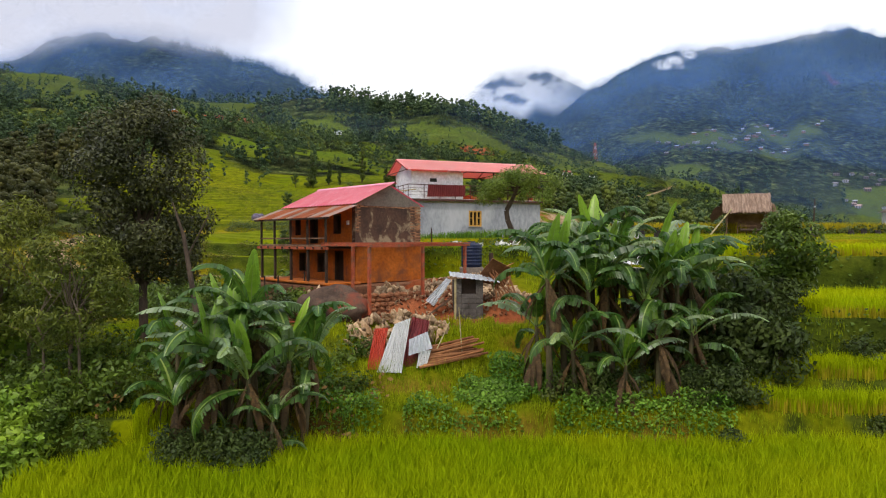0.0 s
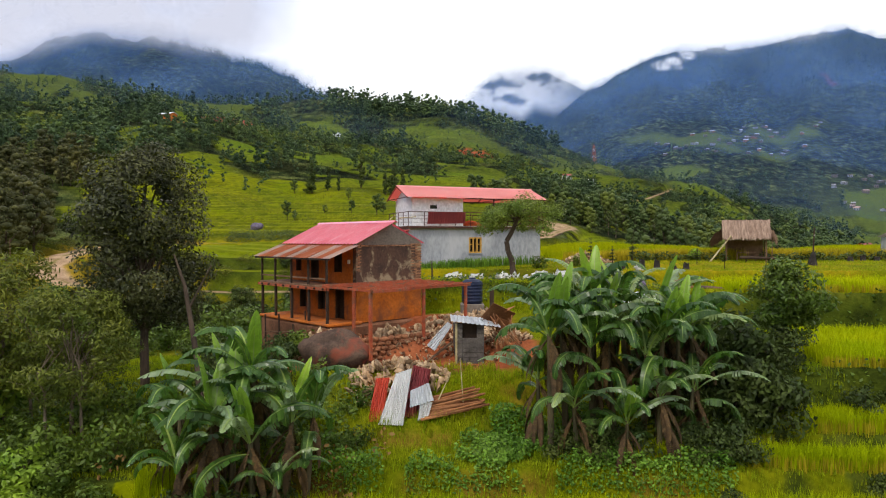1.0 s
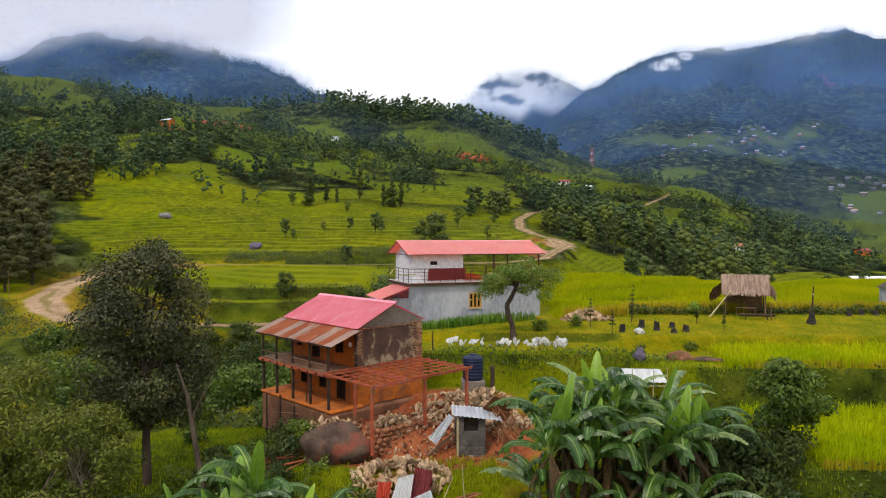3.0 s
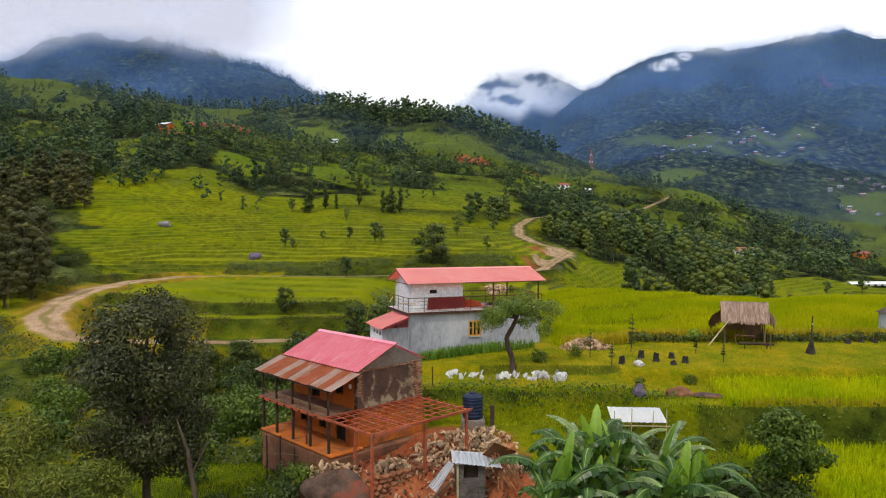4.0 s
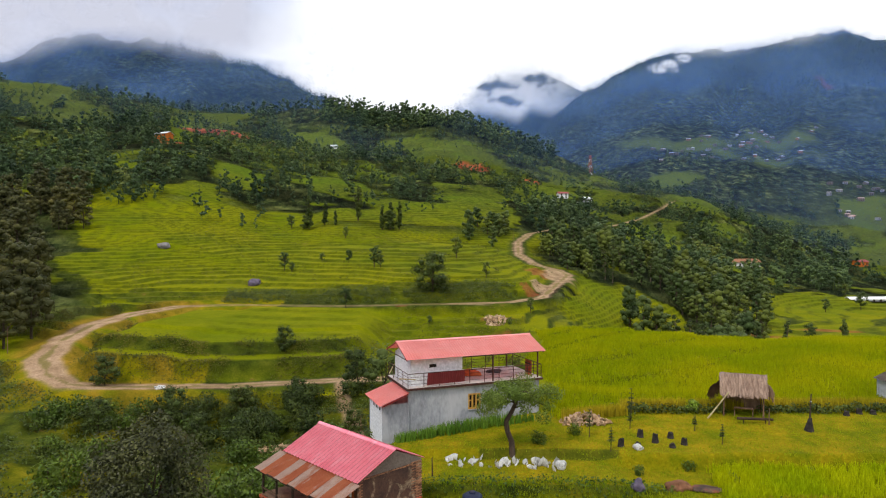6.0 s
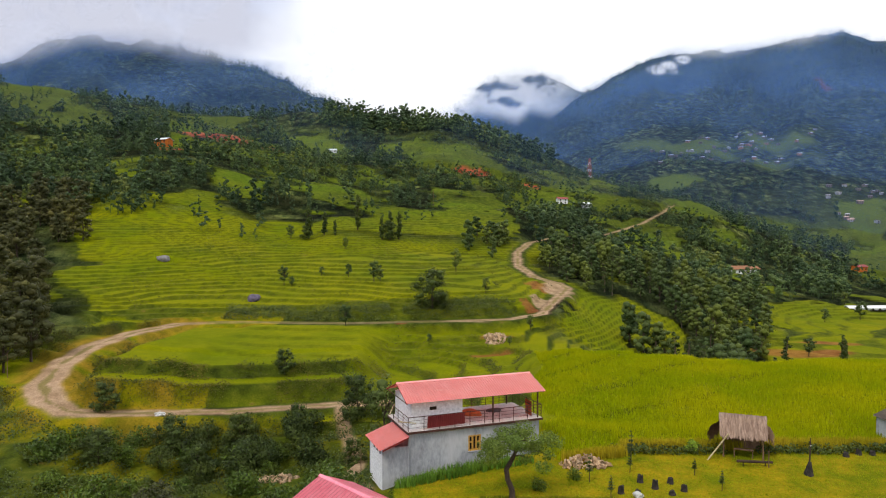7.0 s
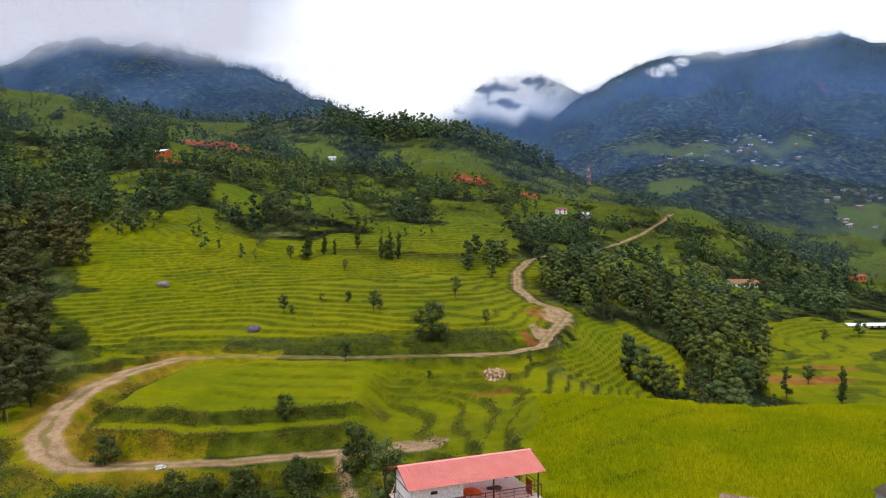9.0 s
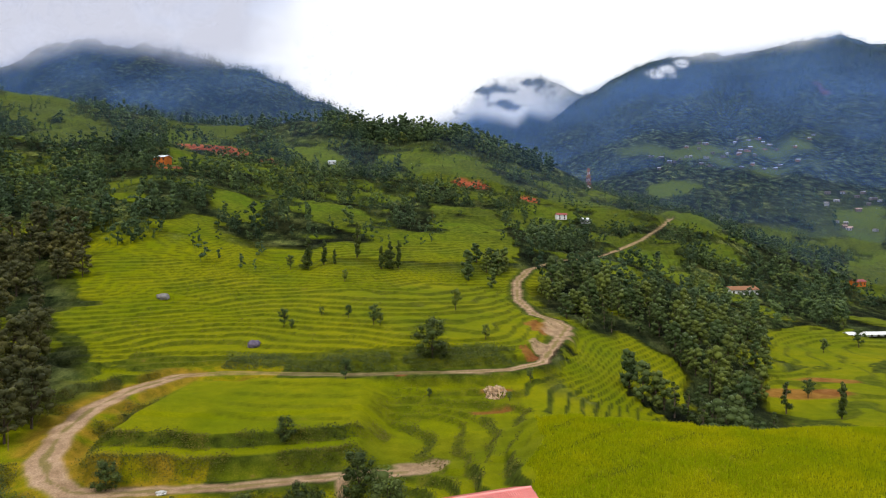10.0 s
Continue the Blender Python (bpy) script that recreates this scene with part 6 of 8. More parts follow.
weed_patch("weeds", 7000, 12.5, 37, 48.6, 50.6, 0.6, 0.10, M_LEAF_DARK, 26, "dark weeds on the low bank before the tall rice", lambda x, y: (y > 49.35) & (y < 50.3) & (np.abs(x - 22.4) > 1.2))
x, y = scatter(3000, -4.5, 10, 21.2, 28.5, 41, lambda x, y: fbm(x / 1.3, y / 1.3, 2, 42) > 0.45)
tufts("bank_grass", x, y, 0.42, 0.12, 5, 0.03, M_GRASS, 43, "long grass on the banks before the house", lean=0.5, simple=True)
weed_patch("dry_weeds", 1100, -11.2, -2.0, 20.6, 24.0, 0.7, 0.10, M_LEAF_DRY, 17, "rust-coloured dry weeds on the slope", lambda x, y: fbm(x / 1.2, y / 1.2, 2, 18) > 0.58)
weed_patch("undergrowth", 60000, -58, -4, 37, 79, 1.1, 0.115, M_LEAF_DARK, 19, "tangled green undergrowth in the hollow below the road", lambda x, y: (fbm(x / 6, y / 6, 3, 20) > 0.44) & (x < -5.2 - 0.05 * (y - 45)) & (x > -0.72 * y) & (road_field(x, y)[0] > 4.0))

# ---- trees over the valley side ----
FIELD_TREE = make_tree("field_tree", 31, 5.0, 1.2, 1.7, 18, 1100, 0.12, M_LEAF_FOREST, M_BARK, "small dark tree standing in the rice terraces", group="terrace trees", size=0.42, heart=1, inner=0.55)
CYPRESS = make_tree("cypress", 32, 10.0, 0.5, 1.7, 24, 1500, 0.19, M_LEAF_DARK, M_BARK, "dark columnar tree among the terraces", "column", group="columnar trees", size=0.5, heart=1)
WIDE_TREE = make_tree("wide_bush", 33, 8.0, 0.2, 4.2, 36, 4600, 0.15, M_LEAF_DARK, M_BARK, "broad dark bush on the terrace bank", group="terrace bushes", size=0.30, heart=1, inner=0.5)
WOOD_TREE = make_tree("woodland_tree", 34, 7.4, 0.7, 2.2, 18, 520, 0.19, M_LEAF_FOREST, M_BARK, "leafy dark green woodland tree in the gully", group="gully wood", size=0.45, heart=1)
SLIM_TREE = make_tree("slim_tree", 35, 7.5, 1.4, 1.5, 16, 520, 0.16, M_LEAF_DARK, M_BARK_PALE, "slim lopped tree in the gully wood", "column", group="gully wood", size=0.5, heart=1)
put_all(FIELD_TREE, [(-35.4, 146, 0.85), (-28.4, 153.6, 0.5), (-21.6, 149.7, 0.6), (-15, 142.2, 1.0), (3.1, 158.5, 1.0), (-28.5, 191.7, 0.7), (-48, 207.7, 0.95), (-17.2, 114.8, 0.75), 
                     (-6.0, 65.5, 1.45), (81.8, 146.3, 1.0), (137.6, 215.7, 1.3), (117.3, 201, 0.9), (145.7, 237.4, 0.85), (-33.5, 144.8, 0.5), (-13.6, 141.4, 0.6), (8.5, 131.0, 0.6), (-2.5, 112.0, 0.35), (15.5, 117, 0.5),
                     (11.0, 109.5, 0.3), (60, 205, 0.7), (48, 215, 0.8), (33, 231, 0.9)], 31)
put_all(CYPRESS, [(-42.4, 207.5, 1.15), (-38.1, 211.6, 0.9), (-28.9, 223.7, 1.15), (-16.8, 211.2, 0.9), (-14.2, 212.3, 0.95), (-19.5, 211.0, 0.8), (79.1, 129.5, 0.72), (86.0, 140.0, 0.55), (-34.8, 213.0, 0.6)], 32)
put_all(WIDE_TREE, [(-2.1, 124.0, 1.0), (-17, 210.5, 0.75), (-43, 206.6, 0.6), (-22.0, 90.2, 0.42), (-40, 77.0, 0.5), (-23.5, 75.0, 0.55), (-17.5, 77.5, 0.45), (-30, 72.0, 0.6), (-10.6, 79.5, 0.72), (-26, 68.5, 0.5), (-35, 66.0, 0.5), (-9.5, 68.0, 0.4)], 33)


def wood_spots(seed, count, s0, s1, y0, y1, thr, scale):
    rng = np.random.default_rng(seed)
    s = rng.uniform(s0, s1, count * 7)
    y = np.sqrt(rng.uniform(y0 ** 2, y1 ** 2, count * 7))
    x = s * y
    d, _ = road_field(x, y)
    keep = (grove(x, y) > thr) & (d > 5)
    return x[keep][:count], y[keep][:count], rng


def wood_copies(proto, seed, count, zone, thr, scale, low, high):
    x, y, rng = wood_spots(seed, count, *zone, thr, scale)
    put_all(proto, [(float(a), float(b), float(rng.uniform(low, high))) for a, b in zip(x, y)], seed, 0.2)


x1, y1, r1 = wood_spots(41, 125, 0.20, 0.50, 103, 225, 0.50, 18)
x2, y2, r2 = wood_spots(42, 30, 0.125, 0.24, 165, 240, 0.5, 25)
x3, y3, r3 = wood_spots(46, 14, 0.035, 0.10, 196, 240, 0.40, 25)
put_all(WOOD_TREE, [(float(a), float(b), float(r1.uniform(0.7, 1.25))) for a, b in zip(np.concatenate([x1, x2, x3]), np.concatenate([y1, y2, y3]))], 41, 0.2)
x1, y1, r1 = wood_spots(43, 40, 0.22, 0.54, 103, 225, 0.48, 18)
put_all(SLIM_TREE, [(float(a), float(b), float(r1.uniform(0.7, 1.15))) for a, b in zip(x1, y1)], 43, 0.2)
EDGE_TREE = make_tree("edge_tree", 36, 9.0, 1.0, 3.0, 30, 1050, 0.19, M_LEAF_ROADSIDE, M_BARK, "brown-green tree in the wood beside the road bend", group="roadside wood", size=0.34, heart=1)
x1, y1, r1 = wood_spots(44, 34, -0.72, -0.615, 84, 175, 0.30, 25)
x2, y2, r2 = wood_spots(47, 34, -0.70, -0.54, 168, 222, 0.20, 25)
x1, y1 = np.concatenate([x1, x2]), np.concatenate([y1, y2])
put_all(EDGE_TREE, [(float(a), float(b), float(r1.uniform(0.7, 1.15))) for a, b in zip(x1, y1)], 44, 0.3)


def forest(name, zones, leafmat, label, leaves=80, seed=0, conifer=False, leaf=0.055, lobes=6, inner=0.66):
    """Far woods as one mass of leafy crowns with short stems; every tree has a tone of its own."""
    protos = []
    for k in range(8):
        r = np.random.default_rng(900 + k + seed)
        cl = tree_clumps(r, 1.0, 0.14, 0.34 if not conifer else 0.22, lobes, "cone" if conifer else "column" if k % 4 == 3 else "round", 0.38)
        pts, out = clump_points(r, cl, leaves, 0.7, normals=True)
        v, f = leaf_cards(pts, leaf, r, 0.6, out=out)
        hv, hf = crown_hearts(r, cl, 1, inner)
        st = np.array([(-0.02, 0, -0.06), (0.02, 0, -0.06), (0.012, 0, 0.45), (-0.012, 0, 0.45)])
        protos.append((np.concatenate([v, st, hv]), np.concatenate([f, [[0, 1, 2, 3]] + np.array(len(v))]), hf + len(v) + 4))
    vs, quads, tris, tone, base = [], [], [], [], 0
    for i, (count, s0, s1, y0, y1, thr, scale, low, high) in enumerate(zones):
        x, y, r = wood_spots(seed * 50 + i, count, s0, s1, y0, y1, thr, scale)
        z, _ = ground(x, y)
        stand = fbm(x / 45.0, y / 45.0, 2, 55)
        for a, b, c, st in zip(x, y, z, stand):
            h = r.uniform(low, high)
            wd = h * r.uniform(0.75, 1.15)
            t = r.uniform(0, 6.28)
            v, f, g = protos[r.integers(8)]
            q = np.empty_like(v)
            q[:, 0] = (v[:, 0] * math.cos(t) - v[:, 1] * math.sin(t)) * wd + a
            q[:, 1] = (v[:, 0] * math.sin(t) + v[:, 1] * math.cos(t)) * wd + b
            q[:, 2] = v[:, 2] * h + c - 0.03 * h
            vs.append(q)
            quads.append(f + base)
            tris.append(g + base)
            tone.append(np.full(len(v), min(1.0, max(0.0, r.normal(0.42, 0.2) + 0.9 * (st - 0.5)))))
            base += len(v)
    me = array_mesh(name, np.concatenate(vs), [np.concatenate(quads), np.concatenate(tris)], leafmat, True)
    at = me.attributes.new("tree_tone", "FLOAT", "POINT")
    at.data.foreach_set("value", np.concatenate(tone).astype(np.float32))
    return tagged(new(name, me), label, "woods", kind="stuff")


forest("woods", [(260, 0.13, 0.62, 215, 340, 0.52, 30, 6, 11), (250, -0.70, -0.27, 200, 340, 0.54, 26, 6, 11), (230, -0.70, -0.27, 200, 340, 0.34, 26, 3, 7),
                 (110, -0.27, 0.12, 255, 420, 0.53, 40, 5, 10), (150, -0.27, 0.12, 250, 420, 0.30, 40, 2.5, 6), (150, 0.12, 0.40, 230, 420, 0.36, 40, 3, 8)],
       M_WOODS, "mixed green woods between the terraces", 104, 1, leaf=0.044, lobes=6)
forest("woods", [(340, -0.70, -0.20, 330, 560, 0.54, 34, 7, 13), (380, -0.70, -0.20, 330, 600, 0.28, 34, 3, 8), (190, -0.27, 0.05, 400, 620, 0.53, 50, 7, 13), (230, -0.25, 0.14, 400, 620, 0.26, 50, 3, 7),
                 (180, 0.05, 0.42, 340, 640, 0.50, 50, 6, 11), (200, 0.10, 0.45, 360, 640, 0.30, 50, 3, 7), (330, 0.36, 0.72, 330, 760, 0.54, 80, 8, 14), (120, 0.48, 0.72, 330, 760, 0.30, 80, 4, 8), (230, -0.72, -0.30, 380, 720, 0.05, 80, 3, 8), (110, -0.30, 0.12, 430, 640, 0.05, 80, 3, 7)],
       M_WOODS, "woods and hedges on the upper valley side", 54, 2, leaf=0.06, lobes=4)
forest("ridge_woods", [(430, -0.18, 0.17, 635, 705, 0.15, 60, 9, 17), (300, -0.18, 0.16, 645, 705, -9, 60, 3.5, 7), (190, -0.60, -0.12, 560, 780, 0.46, 60, 9, 16), (150, -0.70, -0.30, 560, 800, 0.26, 60, 5, 11)], M_WOODS, "tall dark trees along the spur's crest", 64, 3, leaf=0.05, lobes=5, inner=0.9)
forest("far_woods", [(520, 0.22, 0.75, 700, 1500, 0.44, 120, 9, 18), (320, -0.75, -0.2, 720, 1400, 0.36, 120, 8, 17), (420, 0.16, 0.75, 1350, 2500, 0.1, 120, 14, 28), (160, -0.75, -0.15, 1350, 1950, 0.1, 120, 14, 26),
                     (420, -0.42, -0.06, 1900, 2015, -9, 60, 9, 22), (260, 0.13, 0.62, 2600, 2720, -9, 60, 7, 16)], M_WOODS, "far woods on the mountain slopes", 22, 4, leaf=0.09, lobes=3)


# ---- rough growth on the risers between the terraces ----
def riser_growth(name, count, x0, x1, y0, y1, leaf, high, material, seed, label, thr=0.45):
    rng = np.random.default_rng(seed)
    x, y = rng.uniform(x0, x1, count * 8), rng.uniform(y0, y1, count * 8)
    z, riser = ground(x, y)
    d, _ = road_field(x, y)
    keep = (riser > 0.5) & (d > 2.2) & ((x < -12) | (y > 119) | (rng.uniform(0, 1, len(x)) < 0.3)) & (fbm(x / 5.0, y / 5.0, 3, seed) > thr) & (np.abs(x) < 0.72 * y)
    x, y, z = x[keep][:count], y[keep][:count], z[keep][:count]
    lump = fbm(x / 1.6, y / 1.6, 3, seed + 4)
    x, y = x + rng.normal(0, 0.35, len(x)), y + rng.normal(0, 0.45, len(x))
    z, _ = ground(x, y)
    pts = np.stack([x, y, z + high * (0.2 + 2.2 * np.clip(lump - 0.3, 0, 1)) * rng.uniform(0, 1, len(x)) ** 2], -1)
    v, f = leaf_cards(pts, leaf, rng, 0.6, 0.4, out=np.tile([[0.0, -0.5, 0.85]], (len(x), 1)))
    return tagged(new(name, array_mesh(name, v, f, material)), label, "weeds", kind="stuff")


riser_growth("bank_growth", 40000, -60, 14, 76, 119, 0.105, 0.75, M_LEAF_BANK, 71, "dark weeds and bushes on the terrace banks", 0.34)
riser_growth("bank_growth", 7000, -70, 30, 119, 215, 0.15, 0.3, M_LEAF_BANK, 72, "weedy edges of the hillside terraces", 0.47)


def bank_band():
    rng = np.random.default_rng(73)
    n = 15000
    x = rng.uniform(-44, 14, n)
    y = 121.8 + 5.0 * rng.uniform(0, 1, n) + 1.5 * np.sin(x / 9.0)
    keep = (fbm(x / 4.0, y / 3.0, 3, 74) > 0.42)
    x, y = x[keep], y[keep]
    d, _ = road_field(x, y)
    x, y = x[d > 2.0], y[d > 2.0]
    z, _ = ground(x, y)
    v, f = leaf_cards(np.stack([x, y, z + 1.0 * rng.uniform(0, 1, len(x)) ** 2], -1), 0.13, rng, 0.6, 0.3, out=np.tile([[0.0, -0.5, 0.85]], (len(x), 1)))
    tagged(new("bank_growth", array_mesh("bank_growth", v, f, M_LEAF_DARK)), "bushes on the high bank above the road", "weeds", kind="stuff")


bank_band()

# ---- things round the mud house ----
def rubble(name, seed, count, cx, cy, rx, ry, high, size, label, material=None):
    rng = np.random.default_rng(seed)
    a, r = rng.uniform(0, 6.28, count), np.sqrt(rng.uniform(0, 1, count))
    x, y = cx + rx * r * np.cos(a), cy + ry * r * np.sin(a)
    z = ground(x, y)[0] + high * np.maximum(0.0, 1 - r ** 1.3) * rng.uniform(0.2, 1.0, count)
    spots = list(zip(x, y, z, size * rng.uniform(0.5, 1.5, count)))
    return stone_pile(name, spots, material or M_STONE, label)


rubble("rubble_heap", 1, 330, -2.0, 26.9, 2.1, 1.3, 0.75, 0.30, "heap of buff broken stones below the porch")
rubble("rubble_heap", 2, 460, 0.6, 33.0, 2.5, 2.0, 0.9, 0.23, "spilled stones and earth between porch and tank")
rubble("rubble_heap", 3, 200, -6.2, 30.4, 2.2, 1.1, 0.8, 0.25, "loose stones along the mud plinth")
rubble("rubble_heap", 4, 60, -2.6, 30.6, 0.9, 0.7, 0.9, 0.26, "small heap of stones under the porch frame")
rubble("rubble_heap", 8, 300, -0.6, 30.6, 3.4, 2.1, 0.15, 0.17, "small rubble trodden into the yard")
rubble("rubble_heap", 5, 230, 2.5, 31.3, 1.5, 1.4, 0.6, 0.22, "scattered stones behind the little shed")
rubble("earth_clods", 10, 520, -0.6, 31.0, 4.2, 2.9, 0.20, 0.17, "red-brown clods of earth and broken plaster over the yard", M_CLOD)
rubble("earth_clods", 11, 160, -6.6, 29.6, 2.0, 1.0, 0.25, 0.20, "red-brown earth clods at the foot of the plinth", M_CLOD)
rubble("rubble_heap", 12, 150, 1.9, 33.6, 1.6, 1.6, 0.9, 0.24, "buff stones heaped before the water tank")
rubble("stone_pile", 6, 150, 10.0, 47.4, 1.9, 0.8, 0.9, 0.30, "pale pile of building stones at the field's edge")
rubble("stone_pile", 9, 170, 8.8, 113.0, 1.9, 2.6, 0.35, 0.5, "buff rubble spilled down the terraces below the road")
rubble("stone_pile", 7, 60, -17.5, 68.5, 2.0, 0.9, 0.5, 0.6, "buff boulders piled beside the path")


def low_wall():
    rng = random.Random(9)
    root = thing("stone_retaining_wall", pose(-2.4, 29.6, 0.0, 0, 0, 36), "low dry stone retaining wall under the porch", "wall")
    me = [bpy.data.meshes.new("stone") for _ in range(4)]
    for i, m in enumerate(me):
        bm = stone_bmesh((0.42, 0.3, 0.24), 60 + i, 2, 0.16)
        bm.to_mesh(m)
        bm.free()
        m.materials.append(M_CLOD)
    for r in range(5):
        for k in range(11):
            ob = part("stone", rng.choice(me), None, root)
            ob.location = (-2.0 + k * 0.38 + (r % 2) * 0.19, rng.uniform(-0.05, 0.05) + r * 0.05, -0.1 + r * 0.2)
            ob.rotation_euler = (rng.uniform(-0.2, 0.2), rng.uniform(-0.2, 0.2), rng.uniform(0, 6.28))


low_wall()


def boulder(name, x, y, size, seed, mat, label, sink=0.3):
    ob = new(name, bpy.data.meshes.new(name))
    bm = stone_bmesh(size, seed, 4, 0.2)
    for v in bm.verts:
        v.co *= 1 + 0.09 * noise.noise(v.co * 3.1) + 0.05 * noise.noise(v.co * 8.0)
    for f in bm.faces:
        f.smooth = True
    bm.to_mesh(ob.data)
    bm.free()
    ob.data.materials.append(mat)
    ob.location = (x, y, height_at(x, y) + size[2] * (0.5 - sink))
    return tagged(ob, label, "boulder")


boulder("boulder", -5.0, 28.7, (3.2, 1.8, 1.8), 3, M_BOULDER, "big rounded dark boulder with rusty streaks by the plinth", 0.2)
boulder("boulder", -12.0, 63.0, (2.6, 1.9, 1.6), 4, M_GREY_ROCK, "large pale grey boulder beside the footpath")
boulder("boulder", -38.5, 133.5, (2.6, 2.0, 1.8), 5, M_BLOSSOM, "mauve-grey boulder on the terraces")
boulder("boulder", -69.0, 162.0, (3.2, 2.2, 1.8), 6, M_GREY_ROCK, "grey rock lying in the rice terraces")
boulder("boulder", -33.5, 77.0, (1.3, 0.9, 0.6), 7, M_PALE_STONE, "pale stone at the road's edge")


def iron_sheets():
    g = height_at(-2.0, 24.7)
    def sheet(name, corners, mat, label, seed, waves=8):
        ob = part(name, corrugated(*corners, waves, 0.02, dent=0.02, seed=seed), mat)
        tagged(ob, label, "metal sheet", "heap of roof sheets")
    sheet("roofing_sheet", ((-2.62, 24.3, g - 0.12), (-1.68, 24.2, g - 0.12), (-1.42, 25.5, g + 1.75), (-2.05, 25.7, g + 1.5)), M_WHITE_SHEET, "bright white corrugated sheet leaning on the heap", 1, 10)
    sheet("roofing_sheet", ((-3.0, 24.45, g - 0.05), (-2.5, 24.45, g - 0.05), (-2.3, 25.7, g + 1.35), (-2.85, 25.8, g + 1.3)), M_RED_SHEET, "red corrugated sheet standing behind the white one", 2, 6)
    sheet("roofing_sheet", ((-1.60, 24.9, g + 0.75), (-0.85, 24.9, g + 0.6), (-0.70, 26.3, g + 1.55), (-1.40, 26.4, g + 1.7)), M_MAROON, "maroon sheet lying on the stone heap", 3, 7)
    sheet("roofing_sheet", ((-1.45, 24.55, g + 0.45), (-0.55, 24.6, g + 0.72), (-0.75, 25.0, g + 1.3), (-1.45, 24.95, g + 1.0)), M_ZINC, "grey-blue zinc sheet folded over the heap", 4, 7)
    sheet("roofing_sheet", ((-1.15, 24.4, g + 0.02), (-0.75, 24.45, g + 0.15), (-0.6, 24.65, g + 0.65), (-1.05, 24.65, g + 0.62)), M_WHITE_SHEET, "small white sheet scrap beside the poles", 5, 5)
    sheet("roofing_sheet", ((-1.7, 24.75, g - 0.05), (-0.95, 24.8, g - 0.05), (-0.9, 25.2, g + 1.0), (-1.6, 25.2, g + 1.1)), M_MAROON, "dark maroon sheet behind the zinc scrap", 6, 7)


iron_sheets()


def pole_stack():
    rng = random.Random(4)
    g = height_at(0, 24.8)
    for k in range(22):
        y = 24.35 + 0.04 * k + rng.uniform(-0.05, 0.05)
        z = g + 0.14 + 0.035 * k * rng.uniform(0.6, 1.0)
        t = rng.uniform(-0.12, 0.12)
        L = rng.uniform(1.7, 2.4)
        a = Vector((-0.95 + rng.uniform(-0.1, 0.2), y, z - 0.08))
        b = a + Vector((L, L * (0.22 + t), 0.25 + rng.uniform(-0.1, 0.25)))
        ob = part("wooden_pole", rod(a, b, 0.055, 0.042, 6), M_POLE)
        tagged(ob, "cut red-brown wooden pole in a loose stack", "pole", "pole stack")
    for k, (a, b) in enumerate((((0.6, 25.0, g), (0.45, 25.2, g + 2.2)), ((-0.4, 25.0, g + 0.6), (0.1, 25.5, g + 1.6)))):
        tagged(part("bamboo_pole", rod(a, b, 0.025, 0.015, 6), M_BAMBOO), "thin bamboo stick standing in the poles", "pole")


pole_stack()


def little_shed():
    root = thing("block_shed", pose(0.95, 28.9, -0.45, 0, 0, 4), "little grey block shed with a tin roof", "shed")
    for r in range(9):
        for k in range(4):
            if r > 5 and 0 < k < 3:
                continue
            part("block", box((-0.48 + k * 0.32, 0, 0.11 + r * 0.21), (0.312, 0.16, 0.2), bevel=0.008), M_BLOCK, root)
    # dark sheet in place of the shade inside the shed
    part("inner_dark", box((-0.02, 0.09, 1.55), (1.1, 0.02, 0.75)), M_INSIDE, root)
    for x in (-0.56, 0.56):
        part("side_wall", box((x, 0.62, 0.92), (0.16, 1.06, 1.8)), M_BLOCK, root)
    part("corner_post", box((-0.60, -0.10, 0.95), (0.09, 0.06, 1.95)), M_BAMBOO, root)
    part("roof_sheet", corrugated((-0.85, -0.3, 2.06), (1.35, -0.3, 1.78), (1.3, 1.0, 1.98), (-0.8, 1.0, 2.2), 11, 0.02, dent=0.02), M_ZINC, root, "pale zinc roof sheet weighed with stones")
    part("old_sheet", corrugated((-1.9, -0.1, 1.0), (-1.55, -0.25, 0.75), (-0.75, 0.1, 1.85), (-0.95, 0.35, 1.95), 4, 0.02, dent=0.02), M_ZINC, root, "old sheet sliding off the roof")
    part("plank", box((-1.35, 0.2, 0.62), (1.5, 0.16, 0.07), Euler((0, -0.62, 0.2)).to_matrix()), M_WOOD, root)


little_shed()


def fallen_boards():
    rng = random.Random(15)
    for k in range(9):
        x, y = -7.6 + rng.uniform(-1.0, 1.0), 28.7 + rng.uniform(-0.5, 0.5)
        ob = part("plank", box((0, 0, 0), (rng.uniform(1.0, 2.0), rng.uniform(0.12, 0.2), 0.04), bevel=0.006), M_RED_OXIDE if k % 3 else M_POLE)
        ob.matrix_world = pose(x, y, height_at(x, y) + 0.10 + 0.03 * k, rng.uniform(-8, 8), rng.uniform(-8, 8), 35 + rng.uniform(-25, 25))
        tagged(ob, "red-brown plank fallen at the foot of the house", "plank", "fallen planks")


fallen_boards()


